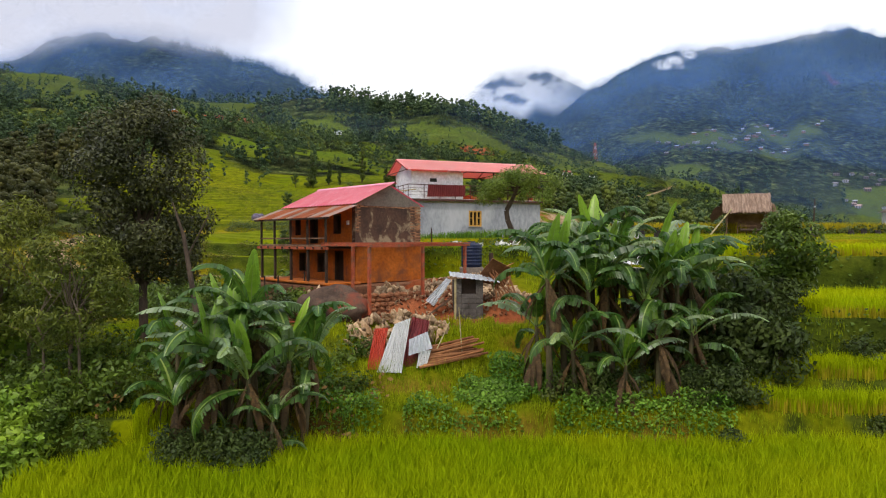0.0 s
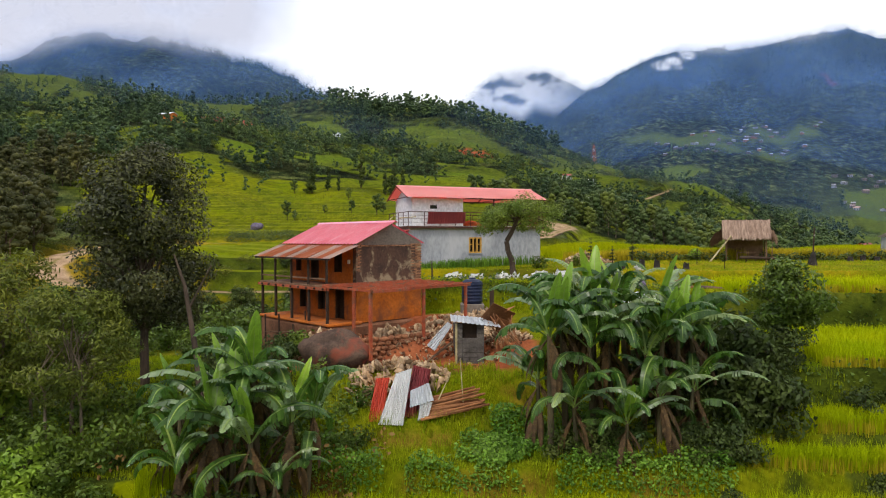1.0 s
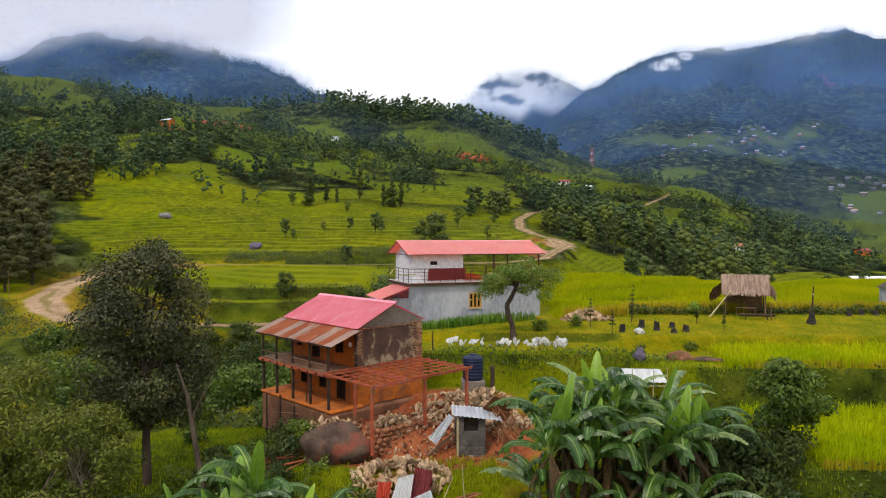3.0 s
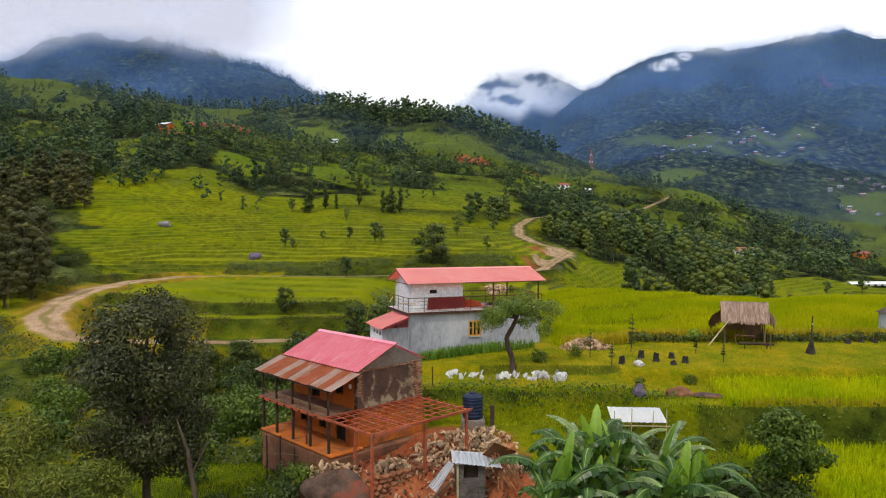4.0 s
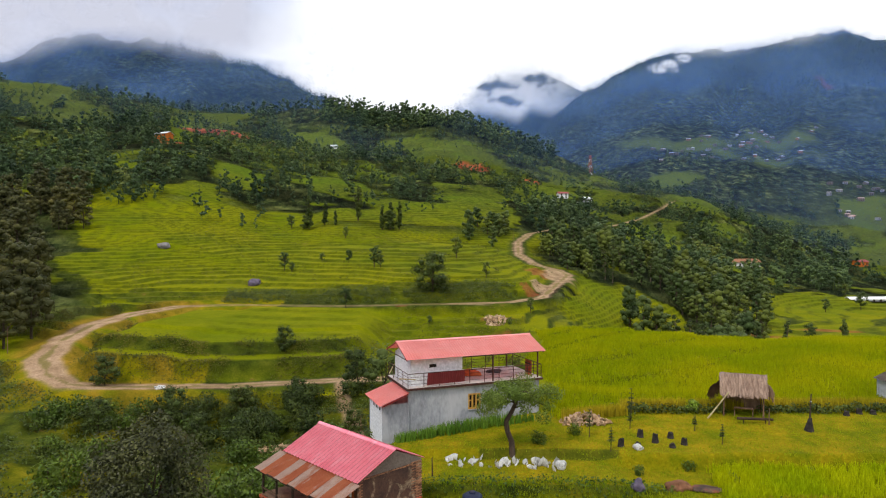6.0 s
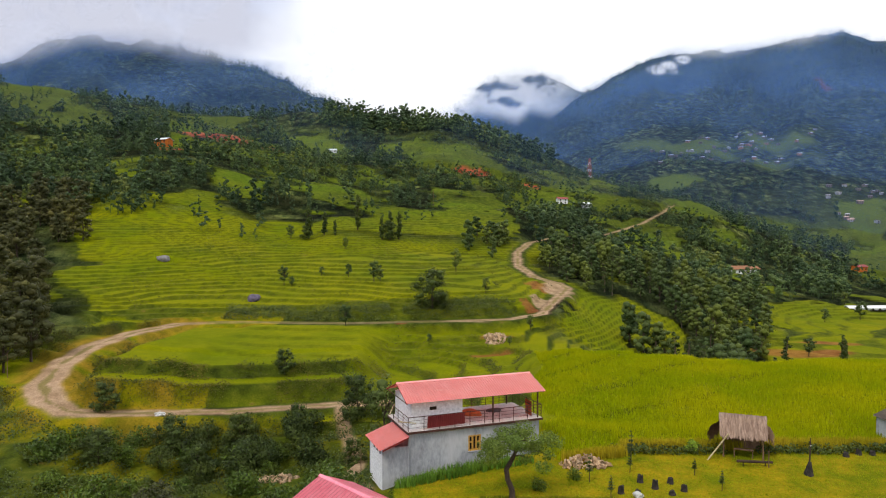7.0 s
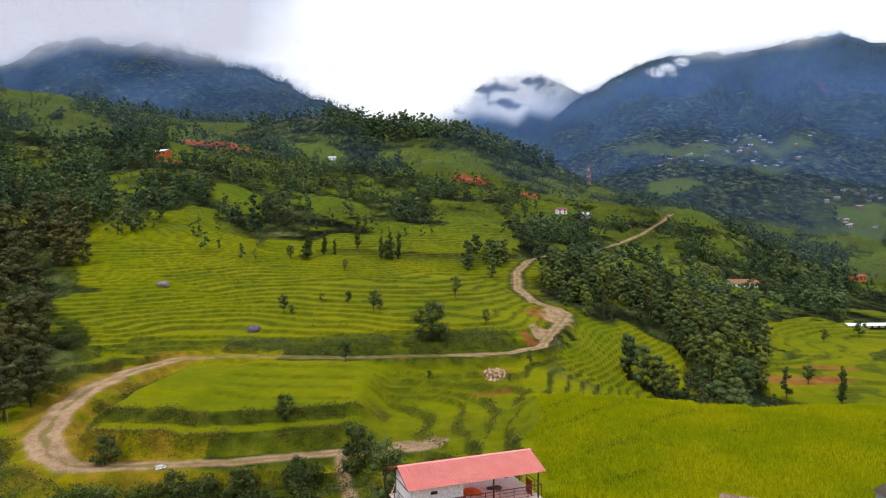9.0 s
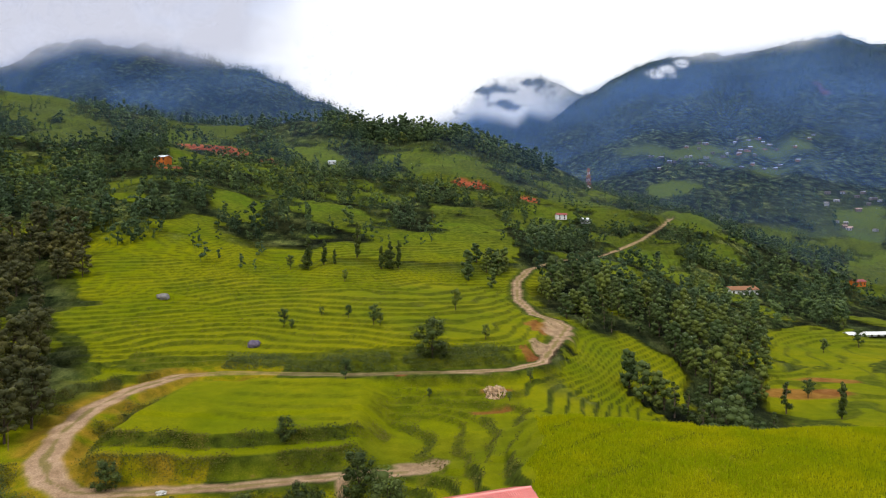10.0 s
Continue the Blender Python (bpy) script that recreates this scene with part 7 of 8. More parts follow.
def torn_boards():
    rng = random.Random(8)
    g = height_at(2.2, 30.0)
    root = thing("broken_boards", pose(2.15, 29.4, g, 0, 0, 0), "collapsed orange-brown boards and poles beside the shed", "boards")
    for k, (x, y, z, rx, ry, rz, sx, sy) in enumerate(((0.1, 0, 1.35, -50, 25, 20, 1.2, 1.0), (0.45, 0.2, 1.55, -20, -15, 50, 0.6, 0.7), (-0.2, 0.25, 1.15, -55, 10, 5, 0.7, 0.9), (0.25, -0.1, 0.95, -65, 20, 30, 0.6, 0.5))):
        part("board", box((x, y, z), (sx, sy, 0.03), Euler((radians(rx), radians(ry), radians(rz))).to_matrix()), M_POLE, root)
    for k in range(18):
        a = Vector((rng.uniform(-0.5, 0.7), rng.uniform(-0.3, 0.5), rng.uniform(1.0, 1.6)))
        b = Vector((rng.uniform(-0.1, 1.1), rng.uniform(-0.8, -0.1), rng.uniform(-0.05, 0.1)))
        part("pole", rod(a, b, 0.03, 0.022, 5), M_POLE, root)


torn_boards()


def water_tank():
    x, y = 1.32, 35.4
    root = thing("water_tank", pose(x, y, 1.72), "navy-blue ribbed plastic water tank on the bank", "water tank")
    bm = bmesh.new()
    prof = [(0.0, 0.0), (0.50, 0.0), (0.53, 0.06)]
    for k in range(6):
        z = 0.12 + k * 0.21
        prof += [(0.545, z), (0.56, z + 0.04), (0.56, z + 0.09), (0.545, z + 0.13)]
    prof += [(0.54, 1.40), (0.40, 1.52), (0.22, 1.57), (0.0, 1.57)]
    n = 24
    rings = []
    for r, z in prof:
        rings.append([bm.verts.new((r * math.cos(2 * math.pi * i / n), r * math.sin(2 * math.pi * i / n), z)) for i in range(n)] if r > 0 else [bm.verts.new((0, 0, z))])
    for a, b in zip(rings[:-1], rings[1:]):
        for i in range(n):
            j = (i + 1) % n
            if len(a) == 1:
                bm.faces.new((a[0], b[j], b[i]))
            elif len(b) == 1:
                bm.faces.new((a[i], a[j], b[0]))
            else:
                bm.faces.new((a[i], a[j], b[j], b[i]))
    bmesh.ops.scale(bm, verts=bm.verts, vec=(1.0, 1.0, 0.84))
    part("body", bm, M_PLASTIC, root)
    part("lid", rod((0, 0, 1.31), (0, 0, 1.39), 0.2, 0.18, 20), M_PLASTIC, root)
    part("stand", box((0, 0, -0.48), (1.25, 1.25, 0.95), bevel=0.03), M_CEMENT_DARK, root, "rough stone stand")
    tagged(part("dark_post", box((2.35, 35.0, height_at(2.35, 35.0) + 0.65), (0.22, 0.22, 1.5), bevel=0.02), M_DARK_WOOD), "short dark wooden post by the tank", "post")


water_tank()


def leaning_trunk():
    bm = bmesh.new()
    add_rod(bm, (-9.0, 24.0, height_at(-9.0, 24.0) - 0.3), (-9.35, 24.3, 0.8), 0.13, 0.11, 8)
    add_rod(bm, (-9.35, 24.3, 0.8), (-9.9, 24.6, 3.4), 0.11, 0.07, 8)
    add_rod(bm, (-9.9, 24.6, 3.4), (-10.3, 24.6, 4.6), 0.07, 0.03, 6)
    add_rod(bm, (-9.7, 24.5, 2.6), (-8.9, 24.6, 4.2), 0.04, 0.02, 6)
    tagged(part("bare_trunk", bm, M_BARK), "bare leaning dark tree trunk by the bananas", "trunk")


leaning_trunk()


def yard_fence():
    # poles behind the mud house, with a rail, and a stick in the meadow bank
    rng = random.Random(3)
    root = thing("pole_fence", pose(-9.3, 33.5, height_at(-9.3, 33.5)), "rough pole fence and scaffold beside the house", "fence")
    for k in range(5):
        part("post", rod((k * 0.75, -k * 0.28, -0.4), (k * 0.75 + rng.uniform(-0.06, 0.06), -k * 0.28, 2.3 + rng.uniform(-0.4, 0.5)), 0.05, 0.04, 6), M_DARK_WOOD, root)
    for z in (0.7, 1.5):
        part("rail", rod((-0.1, 0.02, z), (3.1, -1.13, z + 0.1), 0.035, 0.03, 6), M_WOOD, root)
    tagged(part("bank_stick", rod((-0.9, 38.6, height_at(-0.9, 38.6) - 0.1), (-0.92, 38.6, height_at(-0.9, 38.6) + 1.15), 0.05, 0.03, 6), M_DARK_WOOD), "thin dark stick standing on the bank", "post")


yard_fence()
for px_, py_, ph in ((-7.9, 61.0, 2.4), (-56.0, 84.0, 3.2), (19.5, 183.0, 6.0), (-4.0, 300.0, 8.0)):
    tagged(part("slim_pole", rod((px_, py_, height_at(px_, py_) - 0.3), (px_, py_, height_at(px_, py_) + ph), 0.03 + ph * 0.006, 0.02 + ph * 0.003, 6), M_WOOD), "slim grey-brown pole standing by the path", "pole", "path poles")


# ---- the meadow ----
def white_stones():
    rng = random.Random(12)
    meshes = []
    for k in range(6):
        me = bpy.data.meshes.new("white_stone")
        bm = stone_bmesh((0.55, 0.18, 0.6), 80 + k, 1, 0.45)
        bm.to_mesh(me)
        bm.free()
        me.materials.append(M_PALE_STONE)
        meshes.append(me)
    for k in range(46):
        t = (k + rng.uniform(-4, 4)) / 45
        x = 0.0 + 6.6 * t + rng.uniform(-0.2, 0.2)
        y = 41.0 - 1.0 * t + 0.3 * math.sin(t * 3.1) + rng.uniform(-0.75, 0.75)
        s = rng.uniform(0.3, 0.95) * (1.0 + 0.35 * t)
        ob = new("white_stone", rng.choice(meshes))
        ob.matrix_world = Matrix.LocRotScale((x, y, height_at(x, y) + 0.12 * s), Euler((rng.uniform(-0.9, 0.9), rng.uniform(-0.9, 0.9), rng.uniform(0, 6))), (s, s, s * 1.2))
        tagged(ob, "whitish rough stone in a row on the meadow", "stone", "white stones")
    ob = new("pale_sack", bpy.data.meshes.new("pale_sack"))
    bm = stone_bmesh((0.8, 0.45, 0.7), 33, 2, 0.2)
    bm.to_mesh(ob.data)
    bm.free()
    ob.data.materials.append(M_PALE_STONE)
    ob.location = (6.95, 39.9, height_at(6.95, 39.9) + 0.2)
    tagged(ob, "pale white sack at the end of the stones", "sack")


white_stones()


def stumps():
    rng = random.Random(6)
    for k, (x, y, h) in enumerate(((11.4, 42.8, 0.8), (12.4, 42.4, 0.6), (13.2, 44.6, 0.75), (13.9, 43.6, 0.95), (14.7, 42.6, 0.35), (15.2, 44.4, 0.6), (15.7, 43.2, 0.7), (30.0, 49.0, 0.5), (31.2, 49.4, 0.6), (32.2, 49.3, 0.45))):
        bm = bmesh.new()
        n = 9
        rings = []
        h *= 0.62
        for j, (z, r) in enumerate(((-0.1, 0.28), (0.1, 0.21), (h * 0.6, 0.19), (h, 0.17))):
            rings.append([bm.verts.new((r * (1 + 0.25 * noise.noise(Vector((i, j * 0.6, k)))) * math.cos(i * 2 * math.pi / n), r * (1 + 0.25 * noise.noise(Vector((i + 9, j * 0.6, k)))) * math.sin(i * 2 * math.pi / n), z + (rng.uniform(-0.08, 0.08) if j == 3 else 0))) for i in range(n)])
        for a, b in zip(rings[:-1], rings[1:]):
            for i in range(n):
                bm.faces.new((a[i], a[(i + 1) % n], b[(i + 1) % n], b[i]))
        bm.faces.new(rings[-1])
        ob = part("tree_stump", bm, M_BLACK_STONE)
        ob.location = (x, y, height_at(x, y))
        tagged(ob, "blackened stump standing on the meadow", "stump", "meadow stumps")
    boulder("boulder", 12.35, 42.2, (0.6, 0.5, 0.5), 14, M_PALE_STONE, "pale stone among the stumps")
    boulder("boulder", 10.9, 37.4, (0.75, 0.7, 0.75), 15, M_BLOSSOM, "mauve-grey boulder on the meadow edge")
    # a flat dark lump stands in for a dark hollow in the bank
    boulder("boulder", 15.0, 37.6, (1.8, 1.2, 0.3), 16, M_BOULDER, "flat dark lump in place of an earth hollow in the meadow bank")
    boulder("boulder", 13.3, 37.7, (1.6, 0.8, 0.8), 17, M_EARTH, "red earth lump in the bank")


stumps()


def sapling(x, y, h, seed):
    rng = np.random.default_rng(seed)
    root = thing("sapling", pose(x, y, height_at(x, y)), "young slender sapling planted on the meadow", "sapling", "meadow saplings")
    part("stem", rod((0, 0, -0.1), (0.04, 0, h), 0.03, 0.012, 6), M_BARK, root)
    cl = [(0, 0, h * (0.45 + 0.14 * k), 0.42 * h * (0.36 - 0.06 * k), 0.35) for k in range(5)]
    v, f = leaf_cards(clump_points(rng, cl, 260, 0.2), 0.09, rng, 0.3, 0.7)
    part("crown", array_mesh("crown", v, f, M_LEAF_DARK), None, root)


for k, (x, y, h) in enumerate(((9.7, 44.5, 1.9), (13.4, 47.5, 2.4), (10.5, 41.9, 1.5), (12.9, 46.0, 1.4), (17.3, 45.6, 1.1), (18.2, 43.2, 1.3))):
    sapling(x, y, h, 500 + k)


def thatched_hut():
    x, y = 22.4, 49.4
    g = height_at(x, y)
    root = thing("thatched_hut", pose(x, y, g, 0, 0, -22), "open field hut with a weathered thatch roof", "hut")
    rng = np.random.default_rng(2)
    ez, rz, hw, dep = 1.75, 3.05, 1.62, 1.35
    for sx in (-1.35, 1.35):
        for sy in (-1.0, 1.0):
            part("post", rod((sx, sy, -0.3), (sx * 0.98, sy * 0.95, ez + 0.25), 0.06, 0.05, 7), M_WOOD, root)
    part("ridge_pole", rod((-hw, 0, rz - 0.12), (hw, 0, rz - 0.12), 0.05), M_WOOD, root)
    for sgn in (-1, 1):
        bm = prism([(0, rz), (0, rz - 0.16), (sgn * dep, ez - 0.16), (sgn * dep * 1.02, ez)], -hw, hw)
        th = part("thatch", bm, M_THATCH, root, "grey-brown layered thatch")
        # straw ends lying down the slope
        n = 1500
        u, t = rng.uniform(-hw, hw, n), rng.uniform(0.0, 0.97, n)
        L = rng.uniform(0.25, 0.5, n)
        a = np.stack([u, sgn * dep * t, rz + 0.02 - (rz - ez) * t + rng.uniform(0, 0.03, n)], -1)
        sl = np.array([0, sgn * dep, -(rz - ez)]) / math.hypot(dep, rz - ez)
        b = a + sl * L[:, None] + np.stack([rng.uniform(-0.05, 0.05, n), np.zeros(n), rng.uniform(-0.02, 0.03, n)], -1)
        w = np.array([0.018, 0, 0])
        v = np.stack([a - w, a + w, b + w, b - w], 1).reshape(-1, 3)
        part("straw", array_mesh("straw", v, np.arange(4 * n).reshape(n, 4), M_THATCH), None, th)
    # loose thatch hanging at both ends
    for sx, n in ((-1, 420), (1, 220)):
        u = sx * (hw - 0.1 + rng.uniform(0, 0.75 if sx < 0 else 0.4, n))
        v0 = rng.uniform(-1.0, 0.9, n)
        top = 2.45 - 0.75 * (np.abs(u) - hw + 0.1) - 0.35 * np.abs(v0) + rng.uniform(-0.1, 0.1, n)
        a = np.stack([u, v0, top], -1)
        b = a + np.stack([sx * rng.uniform(0.05, 0.3, n), rng.uniform(-0.1, 0.1, n), -rng.uniform(0.3, 0.75, n)], -1)
        w = np.array([0.012, 0.022, 0])
        v = np.stack([a - w, a + w, b + w, b - w], 1).reshape(-1, 3)
        part("end_thatch", array_mesh("end_thatch", v, np.arange(4 * n).reshape(n, 4), M_THATCH_DARK), None, root, "brown straw hanging at the gable")
    part("back_screen", box((0, 0.95, 0.9), (2.5, 0.04, 1.3)), M_THATCH_DARK, root)
    bench = part("bench", box((0.05, -0.75, 0.62), (1.35, 0.35, 0.05)), M_WOOD, root)
    for sx in (-0.6, 0.65):
        part("leg", rod((sx, -0.75, -0.1), (sx, -0.75, 0.6), 0.035), M_WOOD, bench)
    tagged(part("prop_pole", rod((x - 3.1, y - 1.1, g - 0.05), (x - 1.5, y - 0.95, g + 1.85), 0.06, 0.05, 7), M_BAMBOO), "long bamboo pole leaning on the hut roof", "pole")
    tr = thing("log_trough", pose(x - 0.2, y - 2.3, height_at(x - 0.2, y - 2.3)), "dark log trough on short legs", "trough")
    part("log", rod((-1.25, 0, 0.38), (1.25, -0.15, 0.32), 0.11, 0.09, 8), M_DARK_WOOD, tr)
    for sx in (-0.8, 0.8):
        part("leg", rod((sx, 0, -0.1), (sx, 0, 0.34), 0.04), M_DARK_WOOD, tr)


thatched_hut()


def hay_pole():
    x, y = 25.3, 45.6
    root = thing("hay_pole", pose(x, y, height_at(x, y)), "tall dark pole with old straw round its foot", "pole")
    part("pole", rod((0, 0, -0.3), (0.12, 0, 2.6), 0.07, 0.04, 8), M_DARK_WOOD, root)
    bm = bmesh.new()
    add_rod(bm, (0, 0, -0.05), (0.05, 0, 0.9), 0.34, 0.10, 11)
    for v in bm.verts:
        v.co += Vector((noise.noise(v.co * 5), noise.noise(v.co * 5 + Vector((7, 0, 0))), 0)) * 0.1
    part("straw_foot", bm, M_BLACK_STONE, root)
    part("cap", box((0.11, 0, 2.05), (0.10, 0.10, 0.10), bevel=0.02), M_PALE_STONE, root)
    tagged(part("thin_post", rod((22.2 + 0.9, 46.8, height_at(23.1, 46.8) - 0.1), (23.1, 46.8, height_at(23.1, 46.8) + 1.2), 0.04, 0.03, 6), M_WOOD), "thin wooden post on the meadow", "post")


hay_pole()


def tin_shed():
    x, y = 37.0, 52.2
    root = thing("tin_shed", pose(x, y, height_at(x, y), 0, 0, 3), "grey corrugated tin shed with a pitched roof", "shed")
    w, d, h, r = 3.2, 3.0, 1.75, 0.75
    for k in range(2):
        part("wall_sheet", corrugated((-w / 2, -d / 2 + k * d, 0), (w / 2, -d / 2 + k * d, 0), (w / 2, -d / 2 + k * d, h), (-w / 2, -d / 2 + k * d, h), 20, 0.015), M_CEMENT_DARK, root)
    part("front_gable", prism([(-w / 2, h), (w / 2, h), (0, h + r)], -d / 2 - 0.01, -d / 2 + 0.01, "xz"), M_CEMENT_DARK, root)
    for sx in (-1, 1):
        part("side_wall", corrugated((sx * w / 2, -d / 2, 0), (sx * w / 2, d / 2, 0), (sx * w / 2, d / 2, h), (sx * w / 2, -d / 2, h), 18, 0.015), M_ZINC, root)
        part("roof_sheet", corrugated((0, -d / 2 - 0.2, h + r + 0.03), (0, d / 2 + 0.2, h + r + 0.03), (sx * (w / 2 + 0.2), d / 2 + 0.2, h - 0.06), (sx * (w / 2 + 0.2), -d / 2 - 0.2, h - 0.06), 20, 0.018), M_CEMENT_DARK, root)


tin_shed()


def white_roof():
    root = thing("white_shelter", pose(9.9, 34.3, height_at(9.9, 34.3)), "low shelter roofed with a bright white sheet", "shelter")
    g = 1.0 - (height_at(9.9, 34.3) - 0.9)
    part("sheet", corrugated((-1.45, -0.55, 0.75 + g - 1.0 + 0.3), (1.4, -0.55, 0.7 + g - 1.0 + 0.3), (1.4, 0.75, 1.15 + g - 1.0 + 0.3), (-1.4, 0.75, 1.2 + g - 1.0 + 0.3), 9, 0.012), M_WHITE_SHEET, root, "bright white sheet")
    for k, sx in enumerate((-1.4, -0.5, 0.6, 1.3)):
        part("pole", rod((sx, -0.62, -0.3), (sx + 0.05, -0.6, 1.75 + 0.12 * (k % 2)), 0.03, 0.02, 6), M_BAMBOO, root)
    part("tie_pole", rod((-1.6, -0.6, 1.0), (1.55, -0.6, 0.95), 0.03), M_BAMBOO, root)


white_roof()


# ---- far houses ----
def small_house(x, y, turn, w, d, h, wall, roof, label, name="farmhouse", storeys=1):
    root = thing(name, pose(x, y, height_at(x, y) - 0.2, 0, 0, turn), label, "house", "far houses")
    body = part("wall", prism([(-d / 2, 0), (d / 2, 0), (d / 2, h), (0, h + d * 0.22), (-d / 2, h)], -w / 2, w / 2), wall, root)
    th = 0.12
    for sg in (-1, 1):
        part("roof", prism([(0, h + d * 0.22 + 0.03), (sg * (d / 2 + 0.5), h - 0.18), (sg * (d / 2 + 0.5), h - 0.18 + th), (0, h + d * 0.22 + 0.03 + th)], -w / 2 - 0.4, w / 2 + 0.4), roof, root)
    n = max(2, int(w / 2.2))
    for s in range(storeys):
        for k in range(n):
            part("window" if k != n // 2 else "door", box((-w / 2 + (k + 0.5) * w / n, -d / 2 - 0.02, h / storeys * (s + 0.5)), (0.8, 0.08, 1.1)), M_INSIDE, root)
    return root


small_house(138.0, 302, 12, 14, 6.0, 2.3, M_WHITEWASH, M_BRICK, "long white farmhouse with faded brick-red roof among trees")
small_house(-153, 362, -20, 8, 5, 4.5, M_OCHRE, M_ZINC, "orange mud farmhouse on the wooded slope", storeys=2)
small_house(-92, 556, 0, 6, 4, 2.4, M_WHITEWASH, M_ZINC, "small white farmhouse high on the hillside")
small_house(266, 418, 15, 8, 5, 3.4, M_OCHRE, M_MAROON, "red-roofed mud farmhouse by the lower fields")
small_house(72, 395, 10, 6, 4, 3.0, M_WHITEWASH, M_MAROON, "white farmhouse with dark red roof by the road", storeys=2)
small_house(88, 402, 30, 5, 4, 2.6, M_CEMENT, M_ZINC, "grey farmhouse by the upper road")
small_house(150.5, 232, 4, 15, 2.6, 0.8, M_WHITEWASH, M_WHITE_SHEET, "long white plastic-roofed greenhouse in the fields", "greenhouse")
vr = random.Random(31)
for k in range(46):
    yy = vr.uniform(1030, 1260)
    s = vr.gauss(0.44, 0.07)
    small_house(s * yy, yy, vr.uniform(-40, 40), vr.uniform(4, 8), vr.uniform(3, 5), vr.uniform(2.4, 4), vr.choice((M_CEMENT, M_CEMENT_DARK, M_CEMENT_DARK, M_BRICK)), vr.choice((M_ZINC, M_CEMENT_DARK, M_SLAB)),
                "village house on the far mountain slope", "village_house", 2)
for k in range(18):
    yy = vr.uniform(740, 900)
    s = vr.gauss(0.63, 0.035)
    small_house(s * yy, yy, vr.uniform(-40, 40), vr.uniform(4, 7), vr.uniform(3, 5), vr.uniform(2.4, 3.6), vr.choice((M_CEMENT_DARK, M_CEMENT, M_CEMENT_DARK)), vr.choice((M_RUST_PALE, M_CEMENT_DARK, M_SLAB)), "village house in the valley bottom", "village_house", 2)


def pylon():
    x, y = 146.0, 650.0
    root = thing("lattice_mast", pose(x, y, height_at(x, y)), "red and white lattice mast on the spur", "mast")
    for k in range(4):
        a, b = k * math.pi / 2, (k + 1) * math.pi / 2
        part("leg", rod((3 * math.cos(a), 3 * math.sin(a), -1), (0.7 * math.cos(a), 0.7 * math.sin(a), 20), 0.22, 0.14, 5), M_RED_OXIDE, root)
        for j in range(6):
            z0, z1 = j * 3.3, (j + 1) * 3.3
            r0, r1 = 3 - 2.3 * z0 / 20, 3 - 2.3 * z1 / 20
            part("brace", rod((r0 * math.cos(a), r0 * math.sin(a), z0), (r1 * math.cos(b), r1 * math.sin(b), z1), 0.11, 0.11, 4), M_RED_OXIDE if j % 2 else M_WHITEWASH, root)


pylon()


# ---- mist and cloud on the mountains ----
def crest_elevation(s):
    """Rise over run of the mountains' skyline at a bearing."""
    return np.maximum(np.maximum(np.interp(s, *CREST_EAST) / 2700.0, np.interp(s, *CREST_WEST) / 2000.0), np.interp(s, *CREST_NORTH) / 3800.0)


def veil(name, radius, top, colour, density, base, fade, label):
    """A tinted sheet in place of hazy air before the mountains; it ends at their skyline."""
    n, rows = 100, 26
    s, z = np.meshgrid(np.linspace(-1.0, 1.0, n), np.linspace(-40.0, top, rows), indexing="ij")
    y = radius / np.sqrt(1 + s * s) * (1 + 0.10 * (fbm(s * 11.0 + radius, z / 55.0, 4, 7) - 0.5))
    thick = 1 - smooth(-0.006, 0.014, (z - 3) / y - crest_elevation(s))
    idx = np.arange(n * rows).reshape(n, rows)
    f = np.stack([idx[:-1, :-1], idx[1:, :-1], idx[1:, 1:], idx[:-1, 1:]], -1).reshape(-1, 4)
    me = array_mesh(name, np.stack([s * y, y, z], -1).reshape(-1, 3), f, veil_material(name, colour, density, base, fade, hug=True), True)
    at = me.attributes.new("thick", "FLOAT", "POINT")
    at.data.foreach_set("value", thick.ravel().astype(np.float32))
    return tagged(new(name, me), label, "haze", kind="structure")


# distance haze, imitated by the blue tint of six see-through sheets
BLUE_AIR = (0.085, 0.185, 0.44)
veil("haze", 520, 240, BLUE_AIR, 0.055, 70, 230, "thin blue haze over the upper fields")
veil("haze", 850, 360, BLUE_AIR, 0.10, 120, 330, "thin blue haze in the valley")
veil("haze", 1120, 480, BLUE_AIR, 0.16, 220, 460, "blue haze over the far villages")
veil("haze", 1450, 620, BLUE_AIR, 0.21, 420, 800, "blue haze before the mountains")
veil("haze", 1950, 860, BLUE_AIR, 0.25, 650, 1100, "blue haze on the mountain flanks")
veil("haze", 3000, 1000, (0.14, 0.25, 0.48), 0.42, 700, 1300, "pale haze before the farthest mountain")


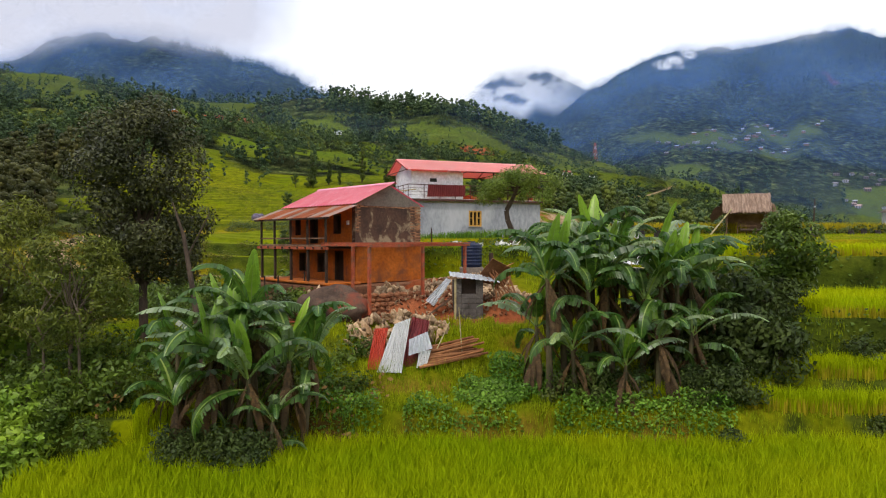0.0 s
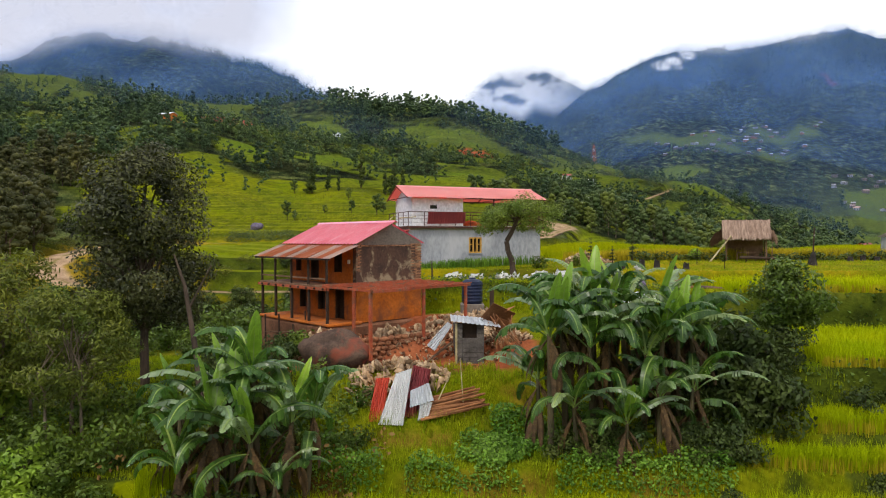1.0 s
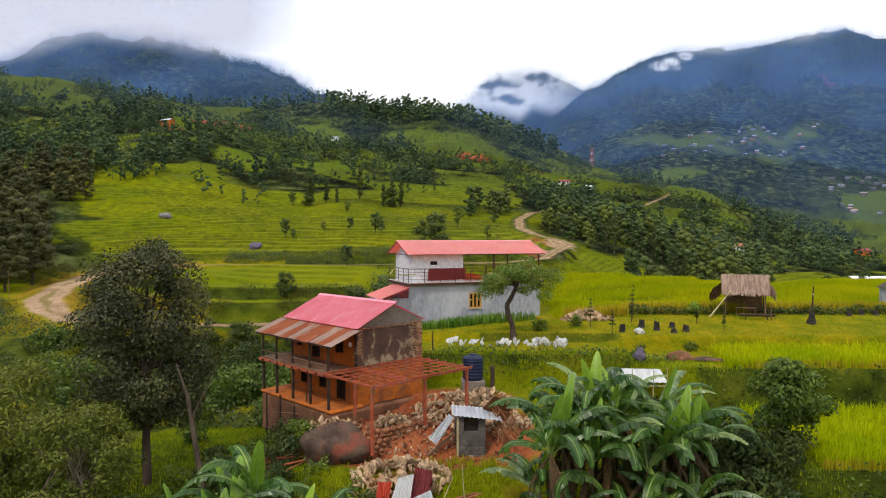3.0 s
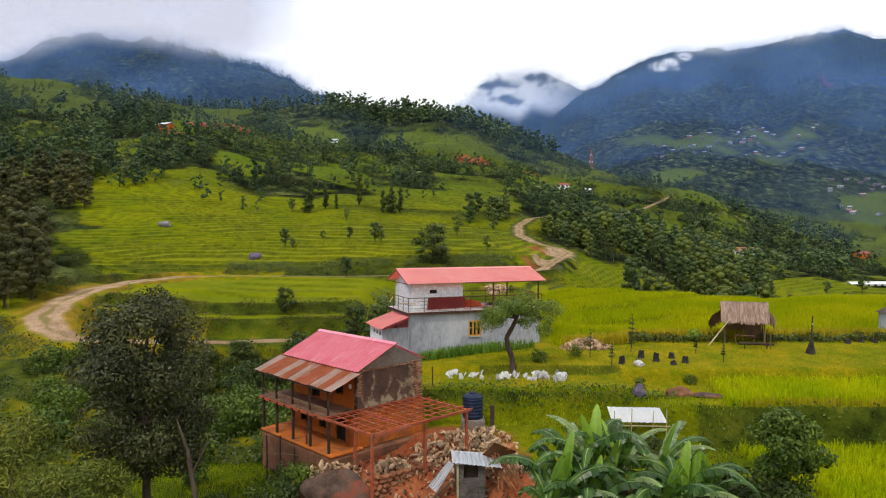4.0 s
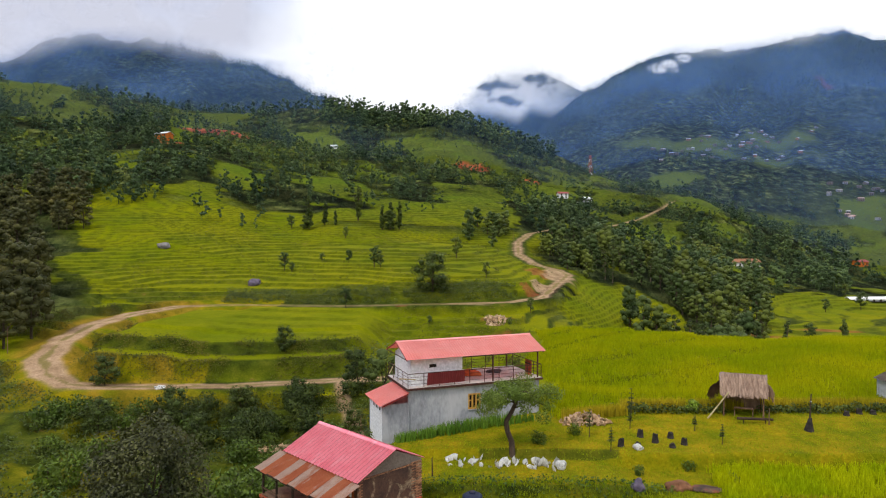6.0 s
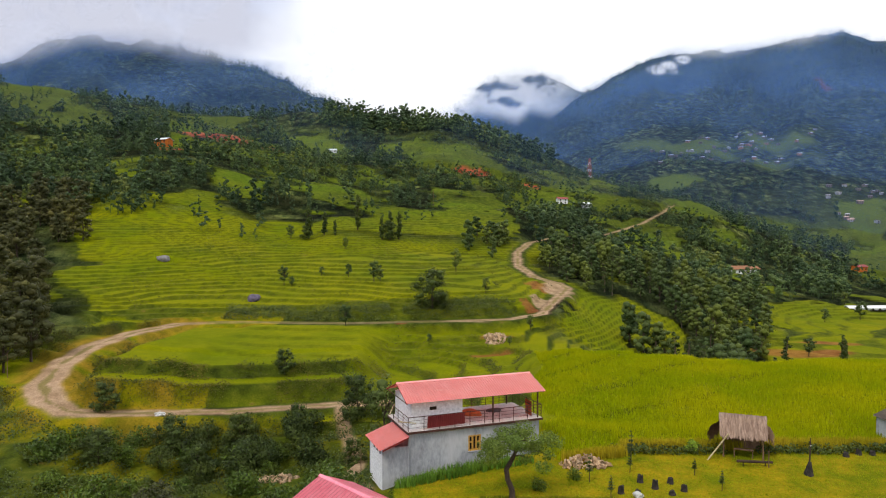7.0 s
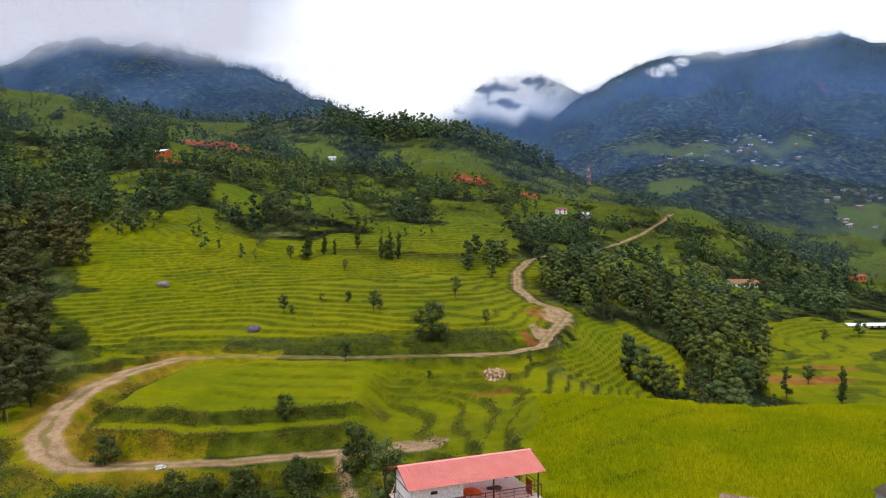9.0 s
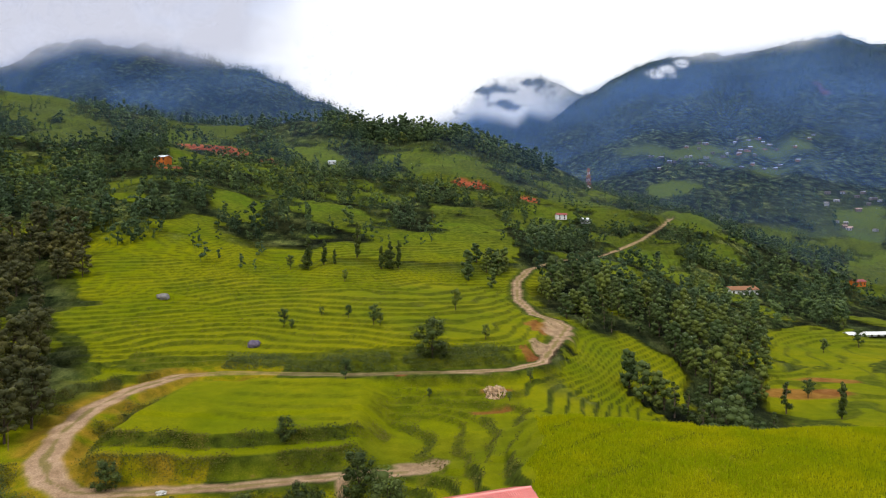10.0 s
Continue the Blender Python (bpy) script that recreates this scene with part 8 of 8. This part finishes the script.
def cloud(name, radius, s0, s1, e0, e1, puffs, noise_scale, label, puff=(0.26, 0.66), density=1.0, hood=None, colour=(0.93, 0.95, 1.0), glow=1.2, gaps=(), rise=0.045):
    """A bank of cloud: a curved sheet of mist, thick where its billows are."""
    ns, ne = 120, 80
    s, e = np.meshgrid(np.linspace(s0, s1, ns), np.linspace(e0, e1, ne), indexing="ij")
    y = radius * (1 + 0.03 * np.sin(s * 40) * np.cos(e * 60))
    x, z = s * y, 3.0 + e * y
    thick = np.zeros_like(s)
    for cs, ce, rs, re, k in puffs:
        q = np.hypot((s - cs) / rs, (e - ce) / re)
        thick = np.maximum(thick, k * (1 - smooth(0.35, 1.0, q)))
    if hood:
        b = np.interp(s, *hood)
        thick = np.maximum(thick, smooth(b, b + rise, e) * smooth(s0, s0 + 0.14, s) * smooth(s1, s1 - 0.12, s) * smooth(e1, e1 - 0.05, e))
    for cs, ce, rs, re in gaps:
        q = np.hypot((s - cs) / rs, (e - ce) / re) + 1.8 * (fbm(s * 70.0, e * 110.0, 4, 12) - 0.5)
        thick = thick * (0.10 + 0.90 * smooth(0.6, 1.15, q))
    idx = np.arange(ns * ne).reshape(ns, ne)
    f = np.stack([idx[:-1, :-1], idx[1:, :-1], idx[1:, 1:], idx[:-1, 1:]], -1).reshape(-1, 4)
    me = array_mesh(name, np.stack([x, y, z], -1).reshape(-1, 3), f, veil_material(name, colour, density, 9000, 9500, noise_scale, puff, glow), True)
    at = me.attributes.new("thick", "FLOAT", "POINT")
    at.data.foreach_set("value", thick.ravel().astype(np.float32))
    return tagged(new(name, me), label, "cloud", kind="stuff")


cloud("cloud", 1480, -0.90, -0.20, 0.20, 0.47, [(-0.60, 0.40, 0.2, 0.05, 0.8)], 0.006, "low grey cloud resting on the western mountain", (0.16, 0.52), 1.0,
      ([-0.9, -0.7, -0.62, -0.54, -0.46, -0.40, -0.32, -0.25, -0.1], [0.245, 0.250, 0.268, 0.292, 0.285, 0.272, 0.268, 0.275, 0.29]), (0.82, 0.85, 1.0), 0.82)
cloud("cloud", 1900, 0.28, 0.85, 0.24, 0.45, [(0.40, 0.325, 0.13, 0.05, 1.0), (0.50, 0.345, 0.14, 0.055, 1.0), (0.70, 0.355, 0.14, 0.05, 0.8)], 0.007, "low cloud along the eastern mountain crest")
cloud("cloud_wisp", 1840, 0.29, 0.41, 0.235, 0.31, [(0.328, 0.2645, 0.022, 0.010, 0.9), (0.347, 0.271, 0.022, 0.010, 1.0), (0.366, 0.280, 0.018, 0.009, 0.9), (0.352, 0.262, 0.012, 0.006, 0.6)], 0.024, "torn wisp of cloud below the eastern crest", (0.34, 0.60), 0.9)
cloud("cloud", 2550, -0.30, 0.24, 0.12, 0.40, [], 0.011, "white cloud billowing in the far pass", (0.22, 0.44), 1.0,
      ([-0.30, -0.15, -0.05, 0.0, 0.03, 0.055, 0.09, 0.115, 0.135, 0.165, 0.19, 0.24], [0.225, 0.172, 0.165, 0.170, 0.176, 0.186, 0.180, 0.172, 0.190, 0.182, 0.184, 0.215]), rise=0.026,
      gaps=((0.068, 0.236, 0.034, 0.012), (0.150, 0.248, 0.032, 0.013), (0.098, 0.214, 0.020, 0.008)))
